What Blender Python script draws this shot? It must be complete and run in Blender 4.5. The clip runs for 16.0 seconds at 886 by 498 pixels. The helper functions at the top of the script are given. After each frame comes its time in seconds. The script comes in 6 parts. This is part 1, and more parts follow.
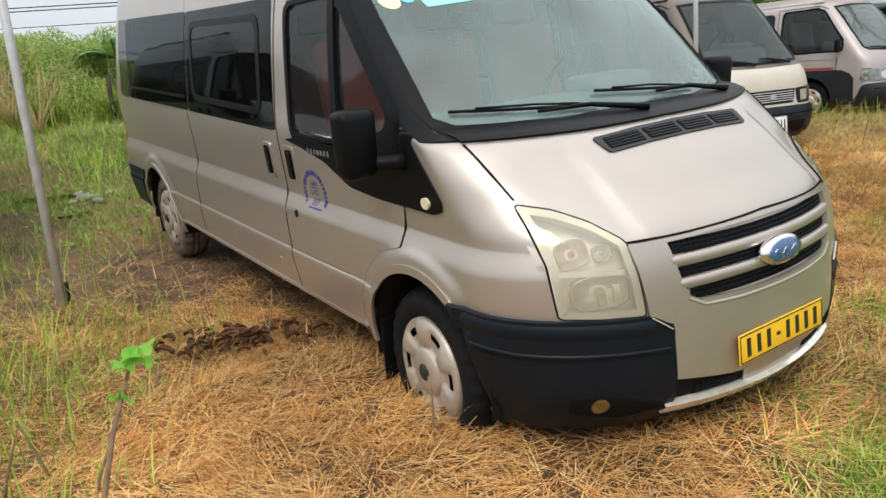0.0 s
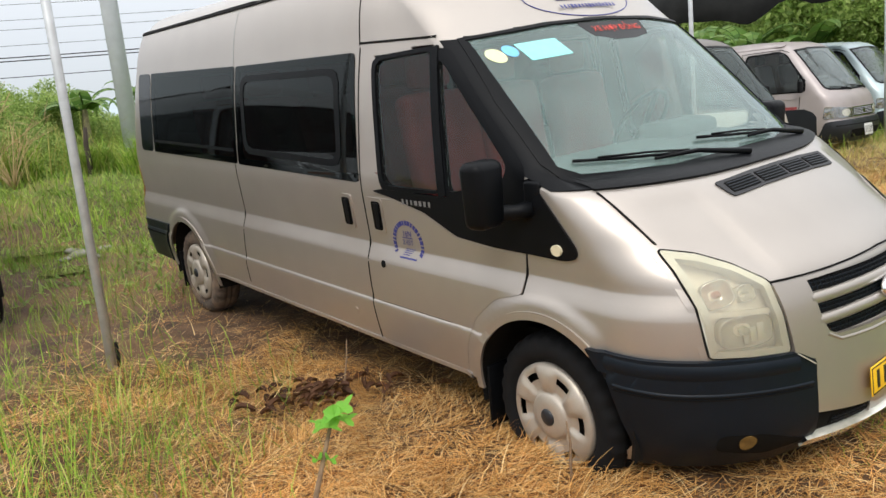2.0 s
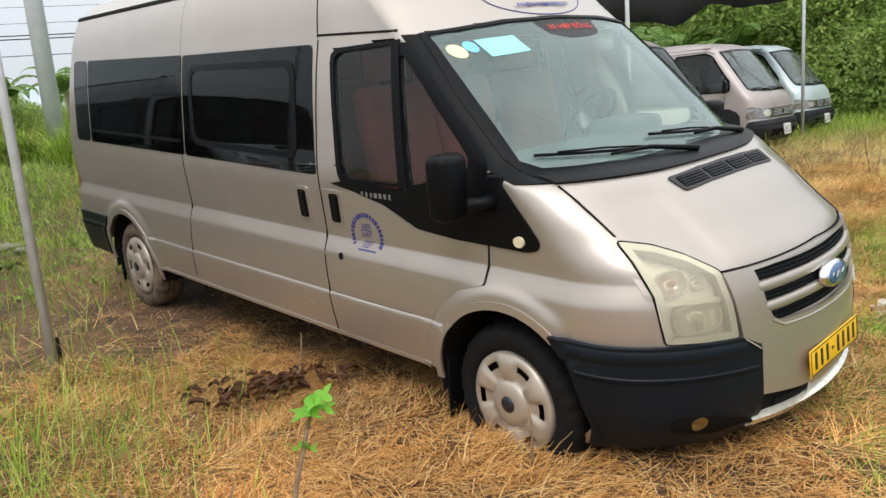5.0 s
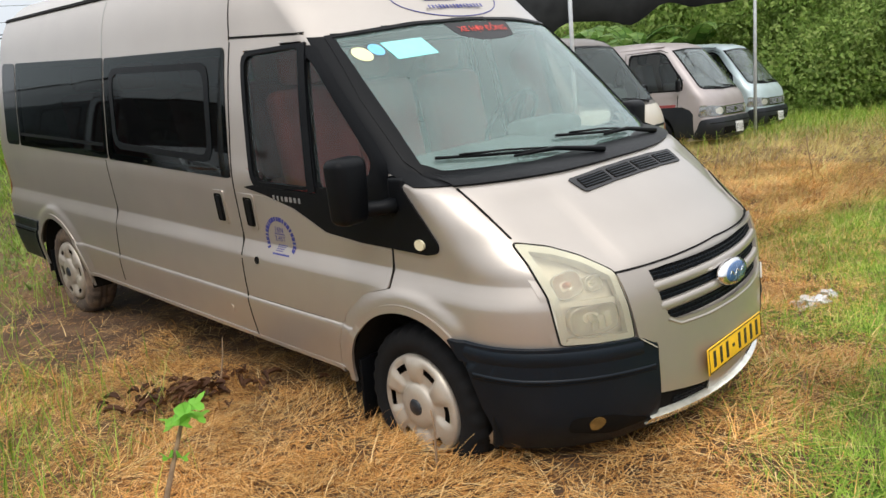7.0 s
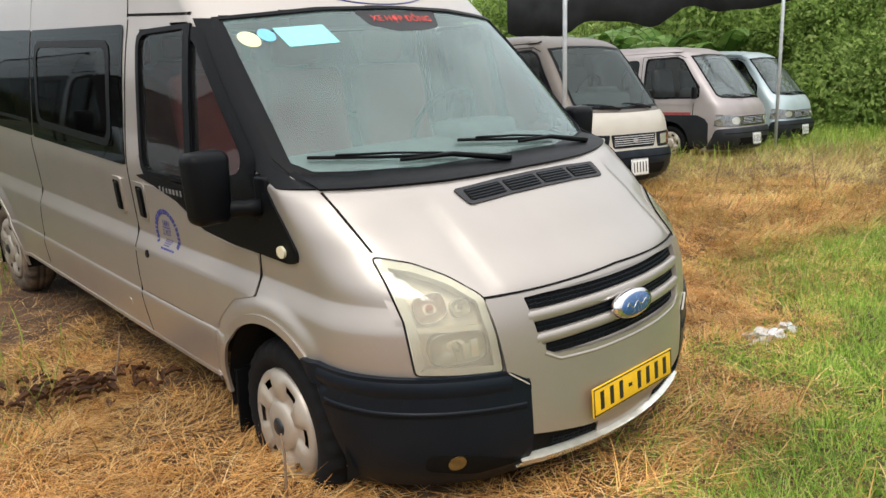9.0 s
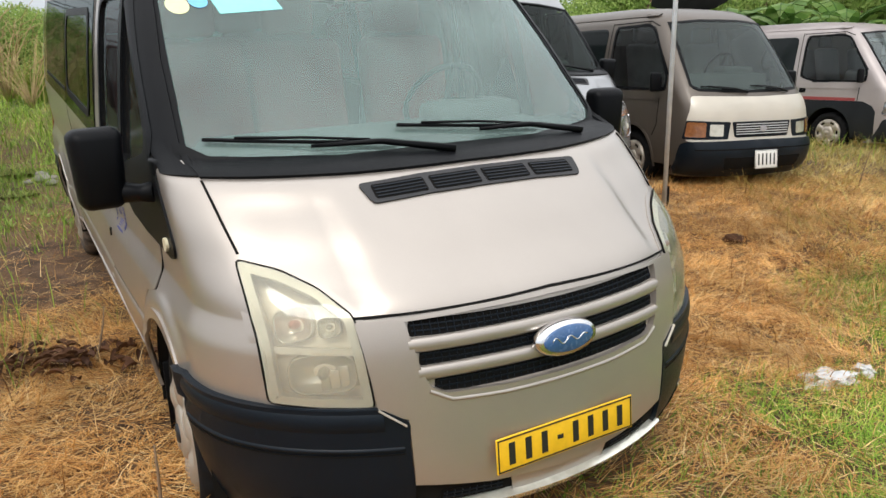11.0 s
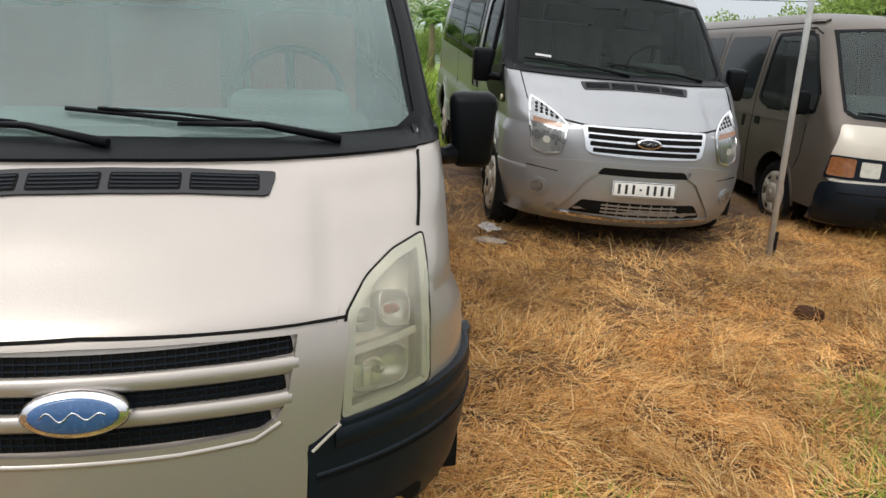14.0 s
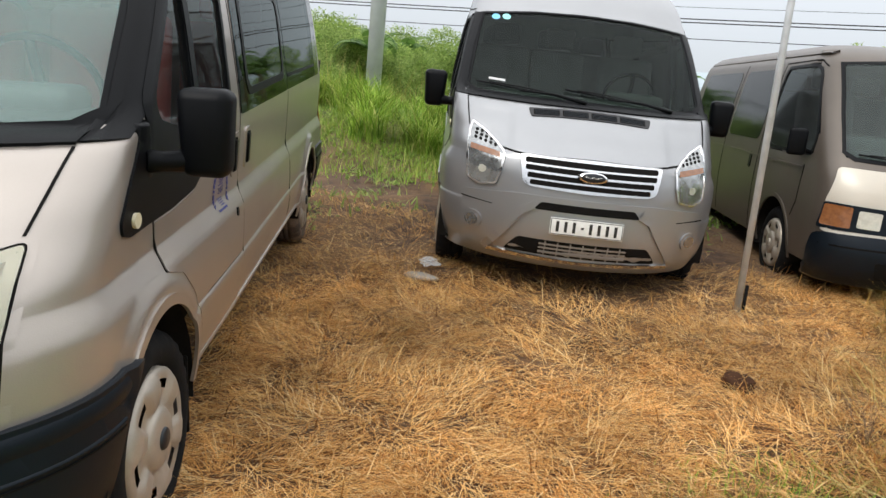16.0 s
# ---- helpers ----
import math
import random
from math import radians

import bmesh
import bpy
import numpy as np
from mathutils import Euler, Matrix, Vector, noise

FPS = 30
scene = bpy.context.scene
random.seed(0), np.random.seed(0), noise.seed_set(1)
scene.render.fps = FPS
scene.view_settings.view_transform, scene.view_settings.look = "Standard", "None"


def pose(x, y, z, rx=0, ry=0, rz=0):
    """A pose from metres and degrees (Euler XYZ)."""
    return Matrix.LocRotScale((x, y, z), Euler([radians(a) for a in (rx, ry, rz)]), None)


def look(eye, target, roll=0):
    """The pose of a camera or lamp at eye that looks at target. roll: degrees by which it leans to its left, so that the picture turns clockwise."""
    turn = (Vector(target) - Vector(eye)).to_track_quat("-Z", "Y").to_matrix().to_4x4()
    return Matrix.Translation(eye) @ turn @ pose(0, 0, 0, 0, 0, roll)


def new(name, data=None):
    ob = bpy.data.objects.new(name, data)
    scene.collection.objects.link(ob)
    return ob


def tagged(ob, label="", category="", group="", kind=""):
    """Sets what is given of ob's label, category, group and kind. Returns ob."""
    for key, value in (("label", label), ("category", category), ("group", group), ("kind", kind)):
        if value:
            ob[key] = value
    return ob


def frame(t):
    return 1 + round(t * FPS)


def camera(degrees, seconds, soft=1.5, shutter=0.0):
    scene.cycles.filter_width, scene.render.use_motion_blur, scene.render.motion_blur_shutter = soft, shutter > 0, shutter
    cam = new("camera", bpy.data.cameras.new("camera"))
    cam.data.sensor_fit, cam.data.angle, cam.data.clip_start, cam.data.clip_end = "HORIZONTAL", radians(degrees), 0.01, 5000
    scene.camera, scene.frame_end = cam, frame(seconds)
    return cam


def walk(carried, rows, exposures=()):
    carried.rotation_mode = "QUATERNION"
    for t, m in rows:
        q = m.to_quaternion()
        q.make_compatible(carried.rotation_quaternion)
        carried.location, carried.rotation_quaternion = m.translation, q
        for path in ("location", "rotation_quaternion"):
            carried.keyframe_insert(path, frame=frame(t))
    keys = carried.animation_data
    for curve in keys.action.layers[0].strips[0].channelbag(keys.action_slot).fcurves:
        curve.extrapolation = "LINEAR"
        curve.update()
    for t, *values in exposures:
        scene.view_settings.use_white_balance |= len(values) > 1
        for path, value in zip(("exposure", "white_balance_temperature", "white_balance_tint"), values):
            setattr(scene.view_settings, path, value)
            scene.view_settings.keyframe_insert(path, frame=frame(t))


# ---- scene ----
cam = camera(61.0, 16.0)
# seconds, place in metres, turn in degrees
PATH = [
    (0.0, 0.0, 0.0, 1.3479, 76.912, 4.467, -1.192),
    (0.5, -0.2112, -0.0967, 1.3786, 76.39, 5.08, -2.351),
    (1.0, -0.3509, -0.057, 1.3675, 77.026, 6.133, -3.743),
    (1.5, -0.5091, 0.0314, 1.4094, 78.717, 6.652, -5.069),
    (2.0, -0.7005, 0.0053, 1.437, 79.792, 5.557, -5.712),
    (2.5, -0.8332, -0.0174, 1.454, 79.943, 4.695, -6.447),
    (3.0, -0.8672, -0.0152, 1.4505, 79.808, 4.491, -7.295),
    (3.5, -0.8573, -0.0209, 1.4499, 79.689, 4.508, -8.214),
    (6.0, -0.8054, -0.028, 1.4374, 78.399, 4.977, -13.182),
    (6.5, -0.6873, -0.0421, 1.4322, 78.353, 5.24, -14.062),
    (7.0, -0.557, -0.0813, 1.44, 78.653, 4.892, -12.992),
    (7.5, -0.4572, -0.0828, 1.4497, 79.461, 4.02, -10.57),
    (8.0, -0.3076, -0.0119, 1.4334, 79.216, 2.638, -10.302),
    (8.5, -0.1625, 0.06, 1.4335, 78.723, 2.152, -10.337),
    (9.0, 0.0919, 0.081, 1.4225, 78.289, 1.758, -9.839),
    (9.5, 0.3206, 0.1109, 1.4261, 77.718, 1.149, -8.552),
    (10.0, 0.5473, 0.2256, 1.4105, 77.185, 0.867, -5.068),
    (12.5, 1.7108, 0.885, 1.4245, 76.1966, -1.5712, 12.4286),
    (13.0, 2.0123, 1.0654, 1.4512, 76.865, -3.1556, 14.3282),
    (13.5, 2.2301, 1.3049, 1.425, 76.1853, -4.1416, 17.7768),
    (14.0, 2.4611, 1.5168, 1.4233, 76.1068, -3.5316, 22.8554),
    (14.5, 2.7586, 1.7425, 1.4121, 76.4931, -3.137, 24.9264),
    (15.0, 2.931, 1.9686, 1.3871, 76.3383, -4.2307, 25.9417),
    (15.5, 3.0681, 2.1904, 1.41, 77.1379, -4.4705, 27.0595),
    (16.0, 3.2559, 2.4148, 1.3735, 78.5071, -5.2782, 29.762),
]
walk(cam, [(t, pose(*p)) for t, *p in PATH], [(0.0, 0.0), (10.2, 0.0), (12.4, -0.17), (14.2, -0.17), (15.4, 0.0), (16.0, 0.0)])

# ---- light: a wet, overcast day ----
world = bpy.data.worlds.new("overcast_sky")
scene.world = world
world.use_nodes = True
wn, wl = world.node_tree.nodes, world.node_tree.links
sky = wn.new("ShaderNodeTexSky")
sky.sky_type, sky.sun_disc = "NISHITA", False
sky.sun_elevation, sky.sun_rotation = radians(50), radians(194.5)
grey = wn.new("ShaderNodeMixRGB")
grey.inputs[0].default_value = 0.88
coord, axes, lift, tone = wn.new("ShaderNodeTexCoord"), wn.new("ShaderNodeSeparateXYZ"), wn.new("ShaderNodeMapRange"), wn.new("ShaderNodeMixRGB")
# an overcast dome is about three times brighter overhead than at the horizon
lift.inputs[1].default_value, lift.inputs[2].default_value = 0.02, 1.0
tone.inputs[1].default_value, tone.inputs[2].default_value = (6.1, 6.5, 7.0, 1), (22.0, 22.2, 22.6, 1)
wl.new(coord.outputs["Generated"], axes.inputs[0])
wl.new(axes.outputs["Z"], lift.inputs[0])
wl.new(lift.outputs[0], tone.inputs[0])
wl.new(tone.outputs[0], grey.inputs[2])
wl.new(sky.outputs[0], grey.inputs[1])
wl.new(grey.outputs[0], wn["Background"].inputs[0])
wn["Background"].inputs[1].default_value = 0.11
sun = new("sun", bpy.data.lights.new("sun", "SUN"))
sun.data.energy, sun.data.angle, sun.data.color = 1.65, radians(25), (1, 0.96, 0.9)
sun.matrix_world = look((0, 0, 30), (9.1, 35.5, -14.0))
scene.view_settings.exposure = 0.0

# ---- materials ----


def material(name, color, rough=0.5, metal=0.0, vary=0.12, scale=6.0, bump=0.0, fine=80.0, coat=0.0, dirt=None, dirt_at=0.6, island=0.0, spec=0.5):
    """A surface with grain and stains: vary the colour at two scales, roughen, lift."""
    m = bpy.data.materials.new(name)
    m.use_nodes = True
    n, l = m.node_tree.nodes, m.node_tree.links
    b = n["Principled BSDF"]
    b.inputs["Metallic"].default_value, b.inputs["Coat Weight"].default_value = metal, coat
    b.inputs["Coat Roughness"].default_value = 0.08
    b.inputs["Specular IOR Level"].default_value = spec
    geo = n.new("ShaderNodeTexCoord")
    big, small = n.new("ShaderNodeTexNoise"), n.new("ShaderNodeTexNoise")
    big.inputs["Scale"].default_value, big.inputs["Detail"].default_value = scale, 5
    small.inputs["Scale"].default_value, small.inputs["Detail"].default_value = fine, 3
    for t in (big, small):
        l.new(geo.outputs["Object"], t.inputs["Vector"])
    add = n.new("ShaderNodeMath")
    add.operation = "MULTIPLY_ADD"
    add.inputs[1].default_value, add.inputs[2].default_value = 0.4, 0.0
    l.new(small.outputs[0], add.inputs[0])
    l.new(big.outputs[0], add.inputs[2])
    ramp = n.new("ShaderNodeMapRange")
    ramp.inputs[1].default_value, ramp.inputs[2].default_value = 0.45, 0.95
    ramp.inputs[3].default_value, ramp.inputs[4].default_value = 1 - vary, 1 + vary
    l.new(add.outputs[0], ramp.inputs[0])
    hsv = n.new("ShaderNodeHueSaturation")
    hsv.inputs["Color"].default_value = (*color, 1)
    l.new(ramp.outputs[0], hsv.inputs["Value"])
    out = hsv.outputs[0]
    if dirt:
        d = n.new("ShaderNodeTexNoise")
        d.inputs["Scale"].default_value, d.inputs["Detail"].default_value, d.inputs["Roughness"].default_value = scale * 0.7, 9, 0.7
        l.new(geo.outputs["Object"], d.inputs["Vector"])
        r = n.new("ShaderNodeMapRange")
        r.inputs[1].default_value, r.inputs[2].default_value, r.inputs[4].default_value = dirt_at, dirt_at + 0.2, 0.7
        l.new(d.outputs[0], r.inputs[0])
        mix = n.new("ShaderNodeMixRGB")
        mix.inputs[2].default_value = (*dirt, 1)
        l.new(r.outputs[0], mix.inputs[0])
        l.new(out, mix.inputs[1])
        out = mix.outputs[0]
    if island:
        g = n.new("ShaderNodeNewGeometry")
        r = n.new("ShaderNodeMapRange")
        r.inputs[3].default_value, r.inputs[4].default_value = 1 - island, 1 + island
        l.new(g.outputs["Random Per Island"], r.inputs[0])
        h2 = n.new("ShaderNodeHueSaturation")
        l.new(r.outputs[0], h2.inputs["Value"])
        l.new(out, h2.inputs["Color"])
        out = h2.outputs[0]
    l.new(out, b.inputs["Base Color"])
    rr = n.new("ShaderNodeMapRange")
    rr.inputs[3].default_value, rr.inputs[4].default_value = max(rough - 0.08, 0.02), min(rough + 0.1, 1)
    l.new(small.outputs[0], rr.inputs[0])
    l.new(rr.outputs[0], b.inputs["Roughness"])
    if bump:
        bp = n.new("ShaderNodeBump")
        bp.inputs["Strength"].default_value, bp.inputs["Distance"].default_value = 0.6, bump
        l.new(small.outputs[0], bp.inputs["Height"])
        l.new(bp.outputs[0], b.inputs["Normal"])
    return m


def blades_material(name, colors, rough=0.75, through_light=0.25):
    """Grass, straw or leaves: each blade takes its own colour from a ramp, and lets some light through."""
    m = bpy.data.materials.new(name)
    m.use_nodes = True
    n, l = m.node_tree.nodes, m.node_tree.links
    b = n["Principled BSDF"]
    g = n.new("ShaderNodeNewGeometry")
    ramp = n.new("ShaderNodeValToRGB")
    while len(ramp.color_ramp.elements) < len(colors):
        ramp.color_ramp.elements.new(0.5)
    for i, c in enumerate(colors):
        ramp.color_ramp.elements[i].position = i / (len(colors) - 1)
        ramp.color_ramp.elements[i].color = (*c, 1)
    l.new(g.outputs["Random Per Island"], ramp.inputs[0])
    big = n.new("ShaderNodeTexNoise")
    big.inputs["Scale"].default_value, big.inputs["Detail"].default_value = 1.3, 4
    l.new(g.outputs["Position"], big.inputs["Vector"])
    rng = n.new("ShaderNodeMapRange")
    rng.inputs[1].default_value, rng.inputs[2].default_value = 0.3, 0.7
    rng.inputs[3].default_value, rng.inputs[4].default_value = 0.7, 1.2
    l.new(big.outputs[0], rng.inputs[0])
    hsv = n.new("ShaderNodeHueSaturation")
    l.new(rng.outputs[0], hsv.inputs["Value"])
    l.new(ramp.outputs[0], hsv.inputs["Color"])
    l.new(hsv.outputs[0], b.inputs["Base Color"])
    b.inputs["Roughness"].default_value = rough
    b.inputs["Specular IOR Level"].default_value = 0.25
    tr = n.new("ShaderNodeBsdfTranslucent")
    l.new(hsv.outputs[0], tr.inputs[0])
    mix = n.new("ShaderNodeMixShader")
    mix.inputs[0].default_value = through_light
    l.new(b.outputs[0], mix.inputs[1])
    l.new(tr.outputs[0], mix.inputs[2])
    l.new(mix.outputs[0], n["Material Output"].inputs[0])
    return m


def glass_material(name, tint, haze, haze_color, gloss=1.0):
    """Pane: mirror-like by angle over a tinted see-through, with a film of dust."""
    m = bpy.data.materials.new(name)
    m.use_nodes = True
    n, l = m.node_tree.nodes, m.node_tree.links
    n.remove(n["Principled BSDF"])
    tr, gl, df = n.new("ShaderNodeBsdfTransparent"), n.new("ShaderNodeBsdfGlossy"), n.new("ShaderNodeBsdfDiffuse")
    tr.inputs[0].default_value = (*tint, 1)
    df.inputs[0].default_value = (*haze_color, 1)
    gl.inputs["Roughness"].default_value = 0.03
    gl.inputs[0].default_value = (gloss * 0.92, gloss, gloss * 0.99, 1)
    co, no = n.new("ShaderNodeTexCoord"), n.new("ShaderNodeTexNoise")
    no.inputs["Scale"].default_value, no.inputs["Detail"].default_value = 2.5, 6
    l.new(co.outputs["Object"], no.inputs["Vector"])
    r = n.new("ShaderNodeMapRange")
    r.inputs[1].default_value, r.inputs[2].default_value = 0.3, 0.7
    r.inputs[3].default_value, r.inputs[4].default_value = haze * 0.6, haze * 1.4
    l.new(no.outputs[0], r.inputs[0])
    m1, m2, fr = n.new("ShaderNodeMixShader"), n.new("ShaderNodeMixShader"), n.new("ShaderNodeFresnel")
    fr.inputs[0].default_value = 1.55
    l.new(r.outputs[0], m1.inputs[0])
    l.new(tr.outputs[0], m1.inputs[1])
    l.new(df.outputs[0], m1.inputs[2])
    l.new(fr.outputs[0], m2.inputs[0])
    l.new(m1.outputs[0], m2.inputs[1])
    l.new(gl.outputs[0], m2.inputs[2])
    l.new(m2.outputs[0], n["Material Output"].inputs[0])
    return m


CHAMPAGNE = material("champagne_paint", (0.405, 0.363, 0.324), 0.36, 0.62, 0.05, 3, 0.0006, 260, coat=0.6, dirt=(0.36, 0.30, 0.25), dirt_at=0.68)
SILVER = material("silver_paint", (0.31, 0.316, 0.325), 0.33, 0.62, 0.05, 3, 0.0004, 260, coat=0.6)
TAUPE = material("taupe_paint", (0.10, 0.082, 0.066), 0.42, 0.3, 0.1, 3, 0, 200, coat=0.25, dirt=(0.15, 0.12, 0.1), dirt_at=0.62)
CREAM = material("cream_paint", (0.50, 0.46, 0.39), 0.4, 0.1, 0.07, 3, 0, 200, coat=0.3, dirt=(0.4, 0.35, 0.28), dirt_at=0.66)
MAUVE = material("faded_mauve_paint", (0.36, 0.32, 0.31), 0.45, 0.25, 0.1, 3, 0, 200, coat=0.2, dirt=(0.3, 0.25, 0.22), dirt_at=0.62)
PALEBLUE = material("pale_blue_paint", (0.50, 0.60, 0.62), 0.38, 0.3, 0.08, 3, 0, 200, coat=0.3, dirt=(0.35, 0.36, 0.34), dirt_at=0.64)
NAVY = material("dark_lower_paint", (0.014, 0.016, 0.02), 0.45, 0.0, 0.2, 4, 0, 120, coat=0.15, dirt=(0.06, 0.05, 0.042), dirt_at=0.68, spec=0.3)
BUMPER = material("charcoal_bumper_plastic", (0.0048, 0.0085, 0.0135), 0.38, 0, 0.18, 5, 0.0006, 500, coat=0.03, dirt=(0.03, 0.028, 0.027), dirt_at=0.84, spec=0.17)
BLACK = material("black_trim_plastic", (0.0035, 0.004, 0.005), 0.42, 0, 0.2, 6, 0.0006, 600, spec=0.11)
GLOSSBLACK = material("dark_tinted_glass", (0.006, 0.009, 0.009), 0.04, 0, 0.15, 2, 0, 40, spec=0.22)
VENT = material("dark_grey_vent_plastic", (0.030, 0.030, 0.032), 0.55, 0, 0.15, 8, 0.0006, 400, spec=0.3)
VENTGREY = material("dull_grey_print", (0.20, 0.20, 0.20), 0.5, 0.2, 0.1, 20)
RUBBER = material("tyre_rubber", (0.008, 0.008, 0.0085), 0.85, 0, 0.25, 9, 0.002, 220, dirt=(0.07, 0.052, 0.04), dirt_at=0.70, spec=0.15)
MUDRUBBER = material("muddy_tyre_rubber", (0.07, 0.052, 0.04), 0.85, 0, 0.25, 9, 0.002, 220, dirt=(0.26, 0.18, 0.12), dirt_at=0.45)
RIM = material("silver_wheel_cover", (0.40, 0.355, 0.30), 0.4, 0.4, 0.12, 9, 0.0005, 200, dirt=(0.34, 0.26, 0.18), dirt_at=0.56)
UNDER = material("dark_underbody", (0.012, 0.011, 0.010), 0.9, 0, 0.3, 8, 0.002, 60, spec=0.1)
SEAM = material("dark_shut_line", (0.007, 0.0065, 0.006), 0.8, 0, 0.2, 8, spec=0.1)
CHROME = material("chrome", (0.75, 0.75, 0.76), 0.14, 1.0, 0.05, 20)
BADGEBLUE = material("blue_enamel", (0.035, 0.10, 0.24), 0.25, 0, 0.15, 30, coat=0.6)
LENSBOWL = material("headlamp_bowl", (0.64, 0.62, 0.54), 0.2, 0.45, 0.2, 25, 0.001, 60, coat=0.8)
LENSBRIGHT = material("headlamp_mirror", (0.74, 0.73, 0.64), 0.15, 0.55, 0.15, 25, 0.001, 60, coat=0.8)
LENSRIM = material("frosted_lamp_rim", (0.66, 0.64, 0.56), 0.3, 0, 0.08, 12, 0.0005, 120, coat=0.5)
HOUSING = material("dull_lamp_housing", (0.78, 0.73, 0.61), 0.35, 0.1, 0.12, 25, 0.001, 60)
CLEARLAMP = material("clear_headlamp", (0.30, 0.31, 0.31), 0.12, 0.7, 0.35, 18, 0.002, 50, coat=0.9)
AMBERDIM = material("brown_fog_lens", (0.16, 0.10, 0.03), 0.15, 0.3, 0.25, 30, coat=0.7)
AMBER = material("amber_lens", (0.22, 0.085, 0.028), 0.2, 0, 0.25, 30, coat=0.7)
BULB = material("indicator_bulb_glass", (0.50, 0.20, 0.13), 0.3, 0, 0.2, 30, coat=0.5)
PLATEYELLOW = material("yellow_number_plate", (0.80, 0.47, 0.015), 0.45, 0, 0.08, 30)
PLATEWHITE = material("white_number_plate", (0.72, 0.72, 0.69), 0.45, 0, 0.08, 30)
INK = material("black_ink", (0.015, 0.014, 0.012), 0.5, 0, 0.1, 30)
BLUEINK = material("violet_blue_print", (0.035, 0.04, 0.20), 0.5, 0, 0.15, 40)
REDINK = material("red_print", (0.62, 0.05, 0.03), 0.5, 0, 0.1, 40)
STICKER = material("pale_cyan_sticker", (0.28, 0.70, 0.68), 0.5, 0, 0.06, 30)
STICKERY = material("pale_yellow_sticker", (0.72, 0.74, 0.42), 0.5, 0, 0.06, 30)
STICKERB = material("sky_blue_sticker", (0.18, 0.50, 0.78), 0.5, 0, 0.06, 30)
IVORY = material("ivory_plastic", (0.66, 0.60, 0.42), 0.4, 0, 0.08, 30)
REDSTRIPE = material("faded_red_stripe", (0.28, 0.05, 0.05), 0.5, 0, 0.15, 20)
DASH = material("grey_dashboard_plastic", (0.15, 0.16, 0.16), 0.6, 0, 0.1, 6, 0.001, 300)
SEATCLOTH = material("grey_seat_cloth", (0.16, 0.165, 0.17), 0.9, 0, 0.15, 8, 0.002, 200)
REDCLOTH = material("dark_red_seat_cover", (0.34, 0.07, 0.06), 0.8, 0, 0.15, 8, 0.002, 200)
LINER = material("grey_headliner", (0.34, 0.35, 0.34), 0.9, 0, 0.08, 6)
TINTED = glass_material("tinted_saloon_glass", (0.11, 0.13, 0.135), 0.006, (0.30, 0.33, 0.34), 0.5)
WINDSCREEN = glass_material("dusty_windscreen", (0.74, 0.86, 0.82), 0.20, (0.38, 0.54, 0.50))
CABGLASS = glass_material("cab_side_glass", (0.72, 0.73, 0.71), 0.03, (0.36, 0.34, 0.33), 0.6)
COVER = glass_material("cloudy_headlamp_cover", (0.96, 0.94, 0.86), 0.18, (0.88, 0.82, 0.68))
# low gloss and tint darken this pane as if something overhead shaded it
DARKSCREEN = glass_material("dimmed_gloss_windscreen", (0.36, 0.43, 0.39), 0.02, (0.25, 0.31, 0.28), 0.26)
DIMSCREEN = glass_material("dim_old_windscreen", (0.42, 0.50, 0.47), 0.06, (0.40, 0.47, 0.45), 0.6)
OLDSCREEN = glass_material("dusty_old_windscreen", (0.42, 0.50, 0.48), 0.16, (0.50, 0.56, 0.56), 0.9)
STEEL = material("galvanised_steel", (0.48, 0.50, 0.51), 0.45, 0.25, 0.15, 14, 0.0006, 160)
PALESTEEL = material("pale_grey_painted_post", (0.48, 0.51, 0.53), 0.6, 0.0, 0.08, 6, 0.0006, 120)
CONCRETE = material("concrete", (0.16, 0.15, 0.13), 0.9, 0, 0.2, 9, 0.003, 90)
STONE = material("pale_flat_stone", (0.27, 0.25, 0.22), 0.85, 0, 0.2, 10, 0.003, 60)
DUNG = material("dry_dung", (0.050, 0.024, 0.013), 0.95, 0, 0.35, 16, 0.006, 60, spec=0.08)
PAPER = material("crumpled_white_plastic", (0.52, 0.52, 0.52), 0.5, 0, 0.12, 18, 0.002, 60)
NET = material("black_shade_net", (0.022, 0.023, 0.023), 0.95, 0, 0.3, 3, 0.003, 160, spec=0.05)
CABLE = material("black_cable", (0.02, 0.02, 0.022), 0.7, 0, 0.1, 3)
BARK = material("dry_stem_bark", (0.20, 0.13, 0.075), 0.9, 0, 0.3, 30, 0.002, 90)
DRYTWIG = material("dry_yellow_twig", (0.42, 0.31, 0.15), 0.85, 0, 0.25, 20, 0.001, 90)
DARKWOOD = material("rotten_dark_wood", (0.045, 0.033, 0.025), 0.9, 0, 0.35, 14, 0.004, 60)
PUDDLE = material("muddy_water", (0.10, 0.065, 0.042), 0.10, 0, 0.2, 5, 0.0, 40, spec=0.5)
BANANASTEM = material("banana_stem", (0.16, 0.14, 0.07), 0.8, 0, 0.35, 6, 0.004, 30)
# distance haze is put into the hills' base colour
HILL = material("haze_coloured_hill", (0.36, 0.42, 0.45), 1.0, 0, 0.06, 0.02)
DEADLEAF = blades_material("dead_brown_leaf", [(0.05, 0.022, 0.012), (0.10, 0.045, 0.022), (0.16, 0.075, 0.035)])
PALESTRAW = blades_material("pale_dry_grass", [(0.20, 0.13, 0.045), (0.46, 0.32, 0.11), (0.60, 0.44, 0.16), (0.46, 0.44, 0.13), (0.70, 0.56, 0.26)])
STRAW = blades_material("dry_straw", [(0.14, 0.058, 0.020), (0.53, 0.255, 0.072), (0.74, 0.41, 0.13), (0.84, 0.53, 0.20), (0.90, 0.68, 0.35)])
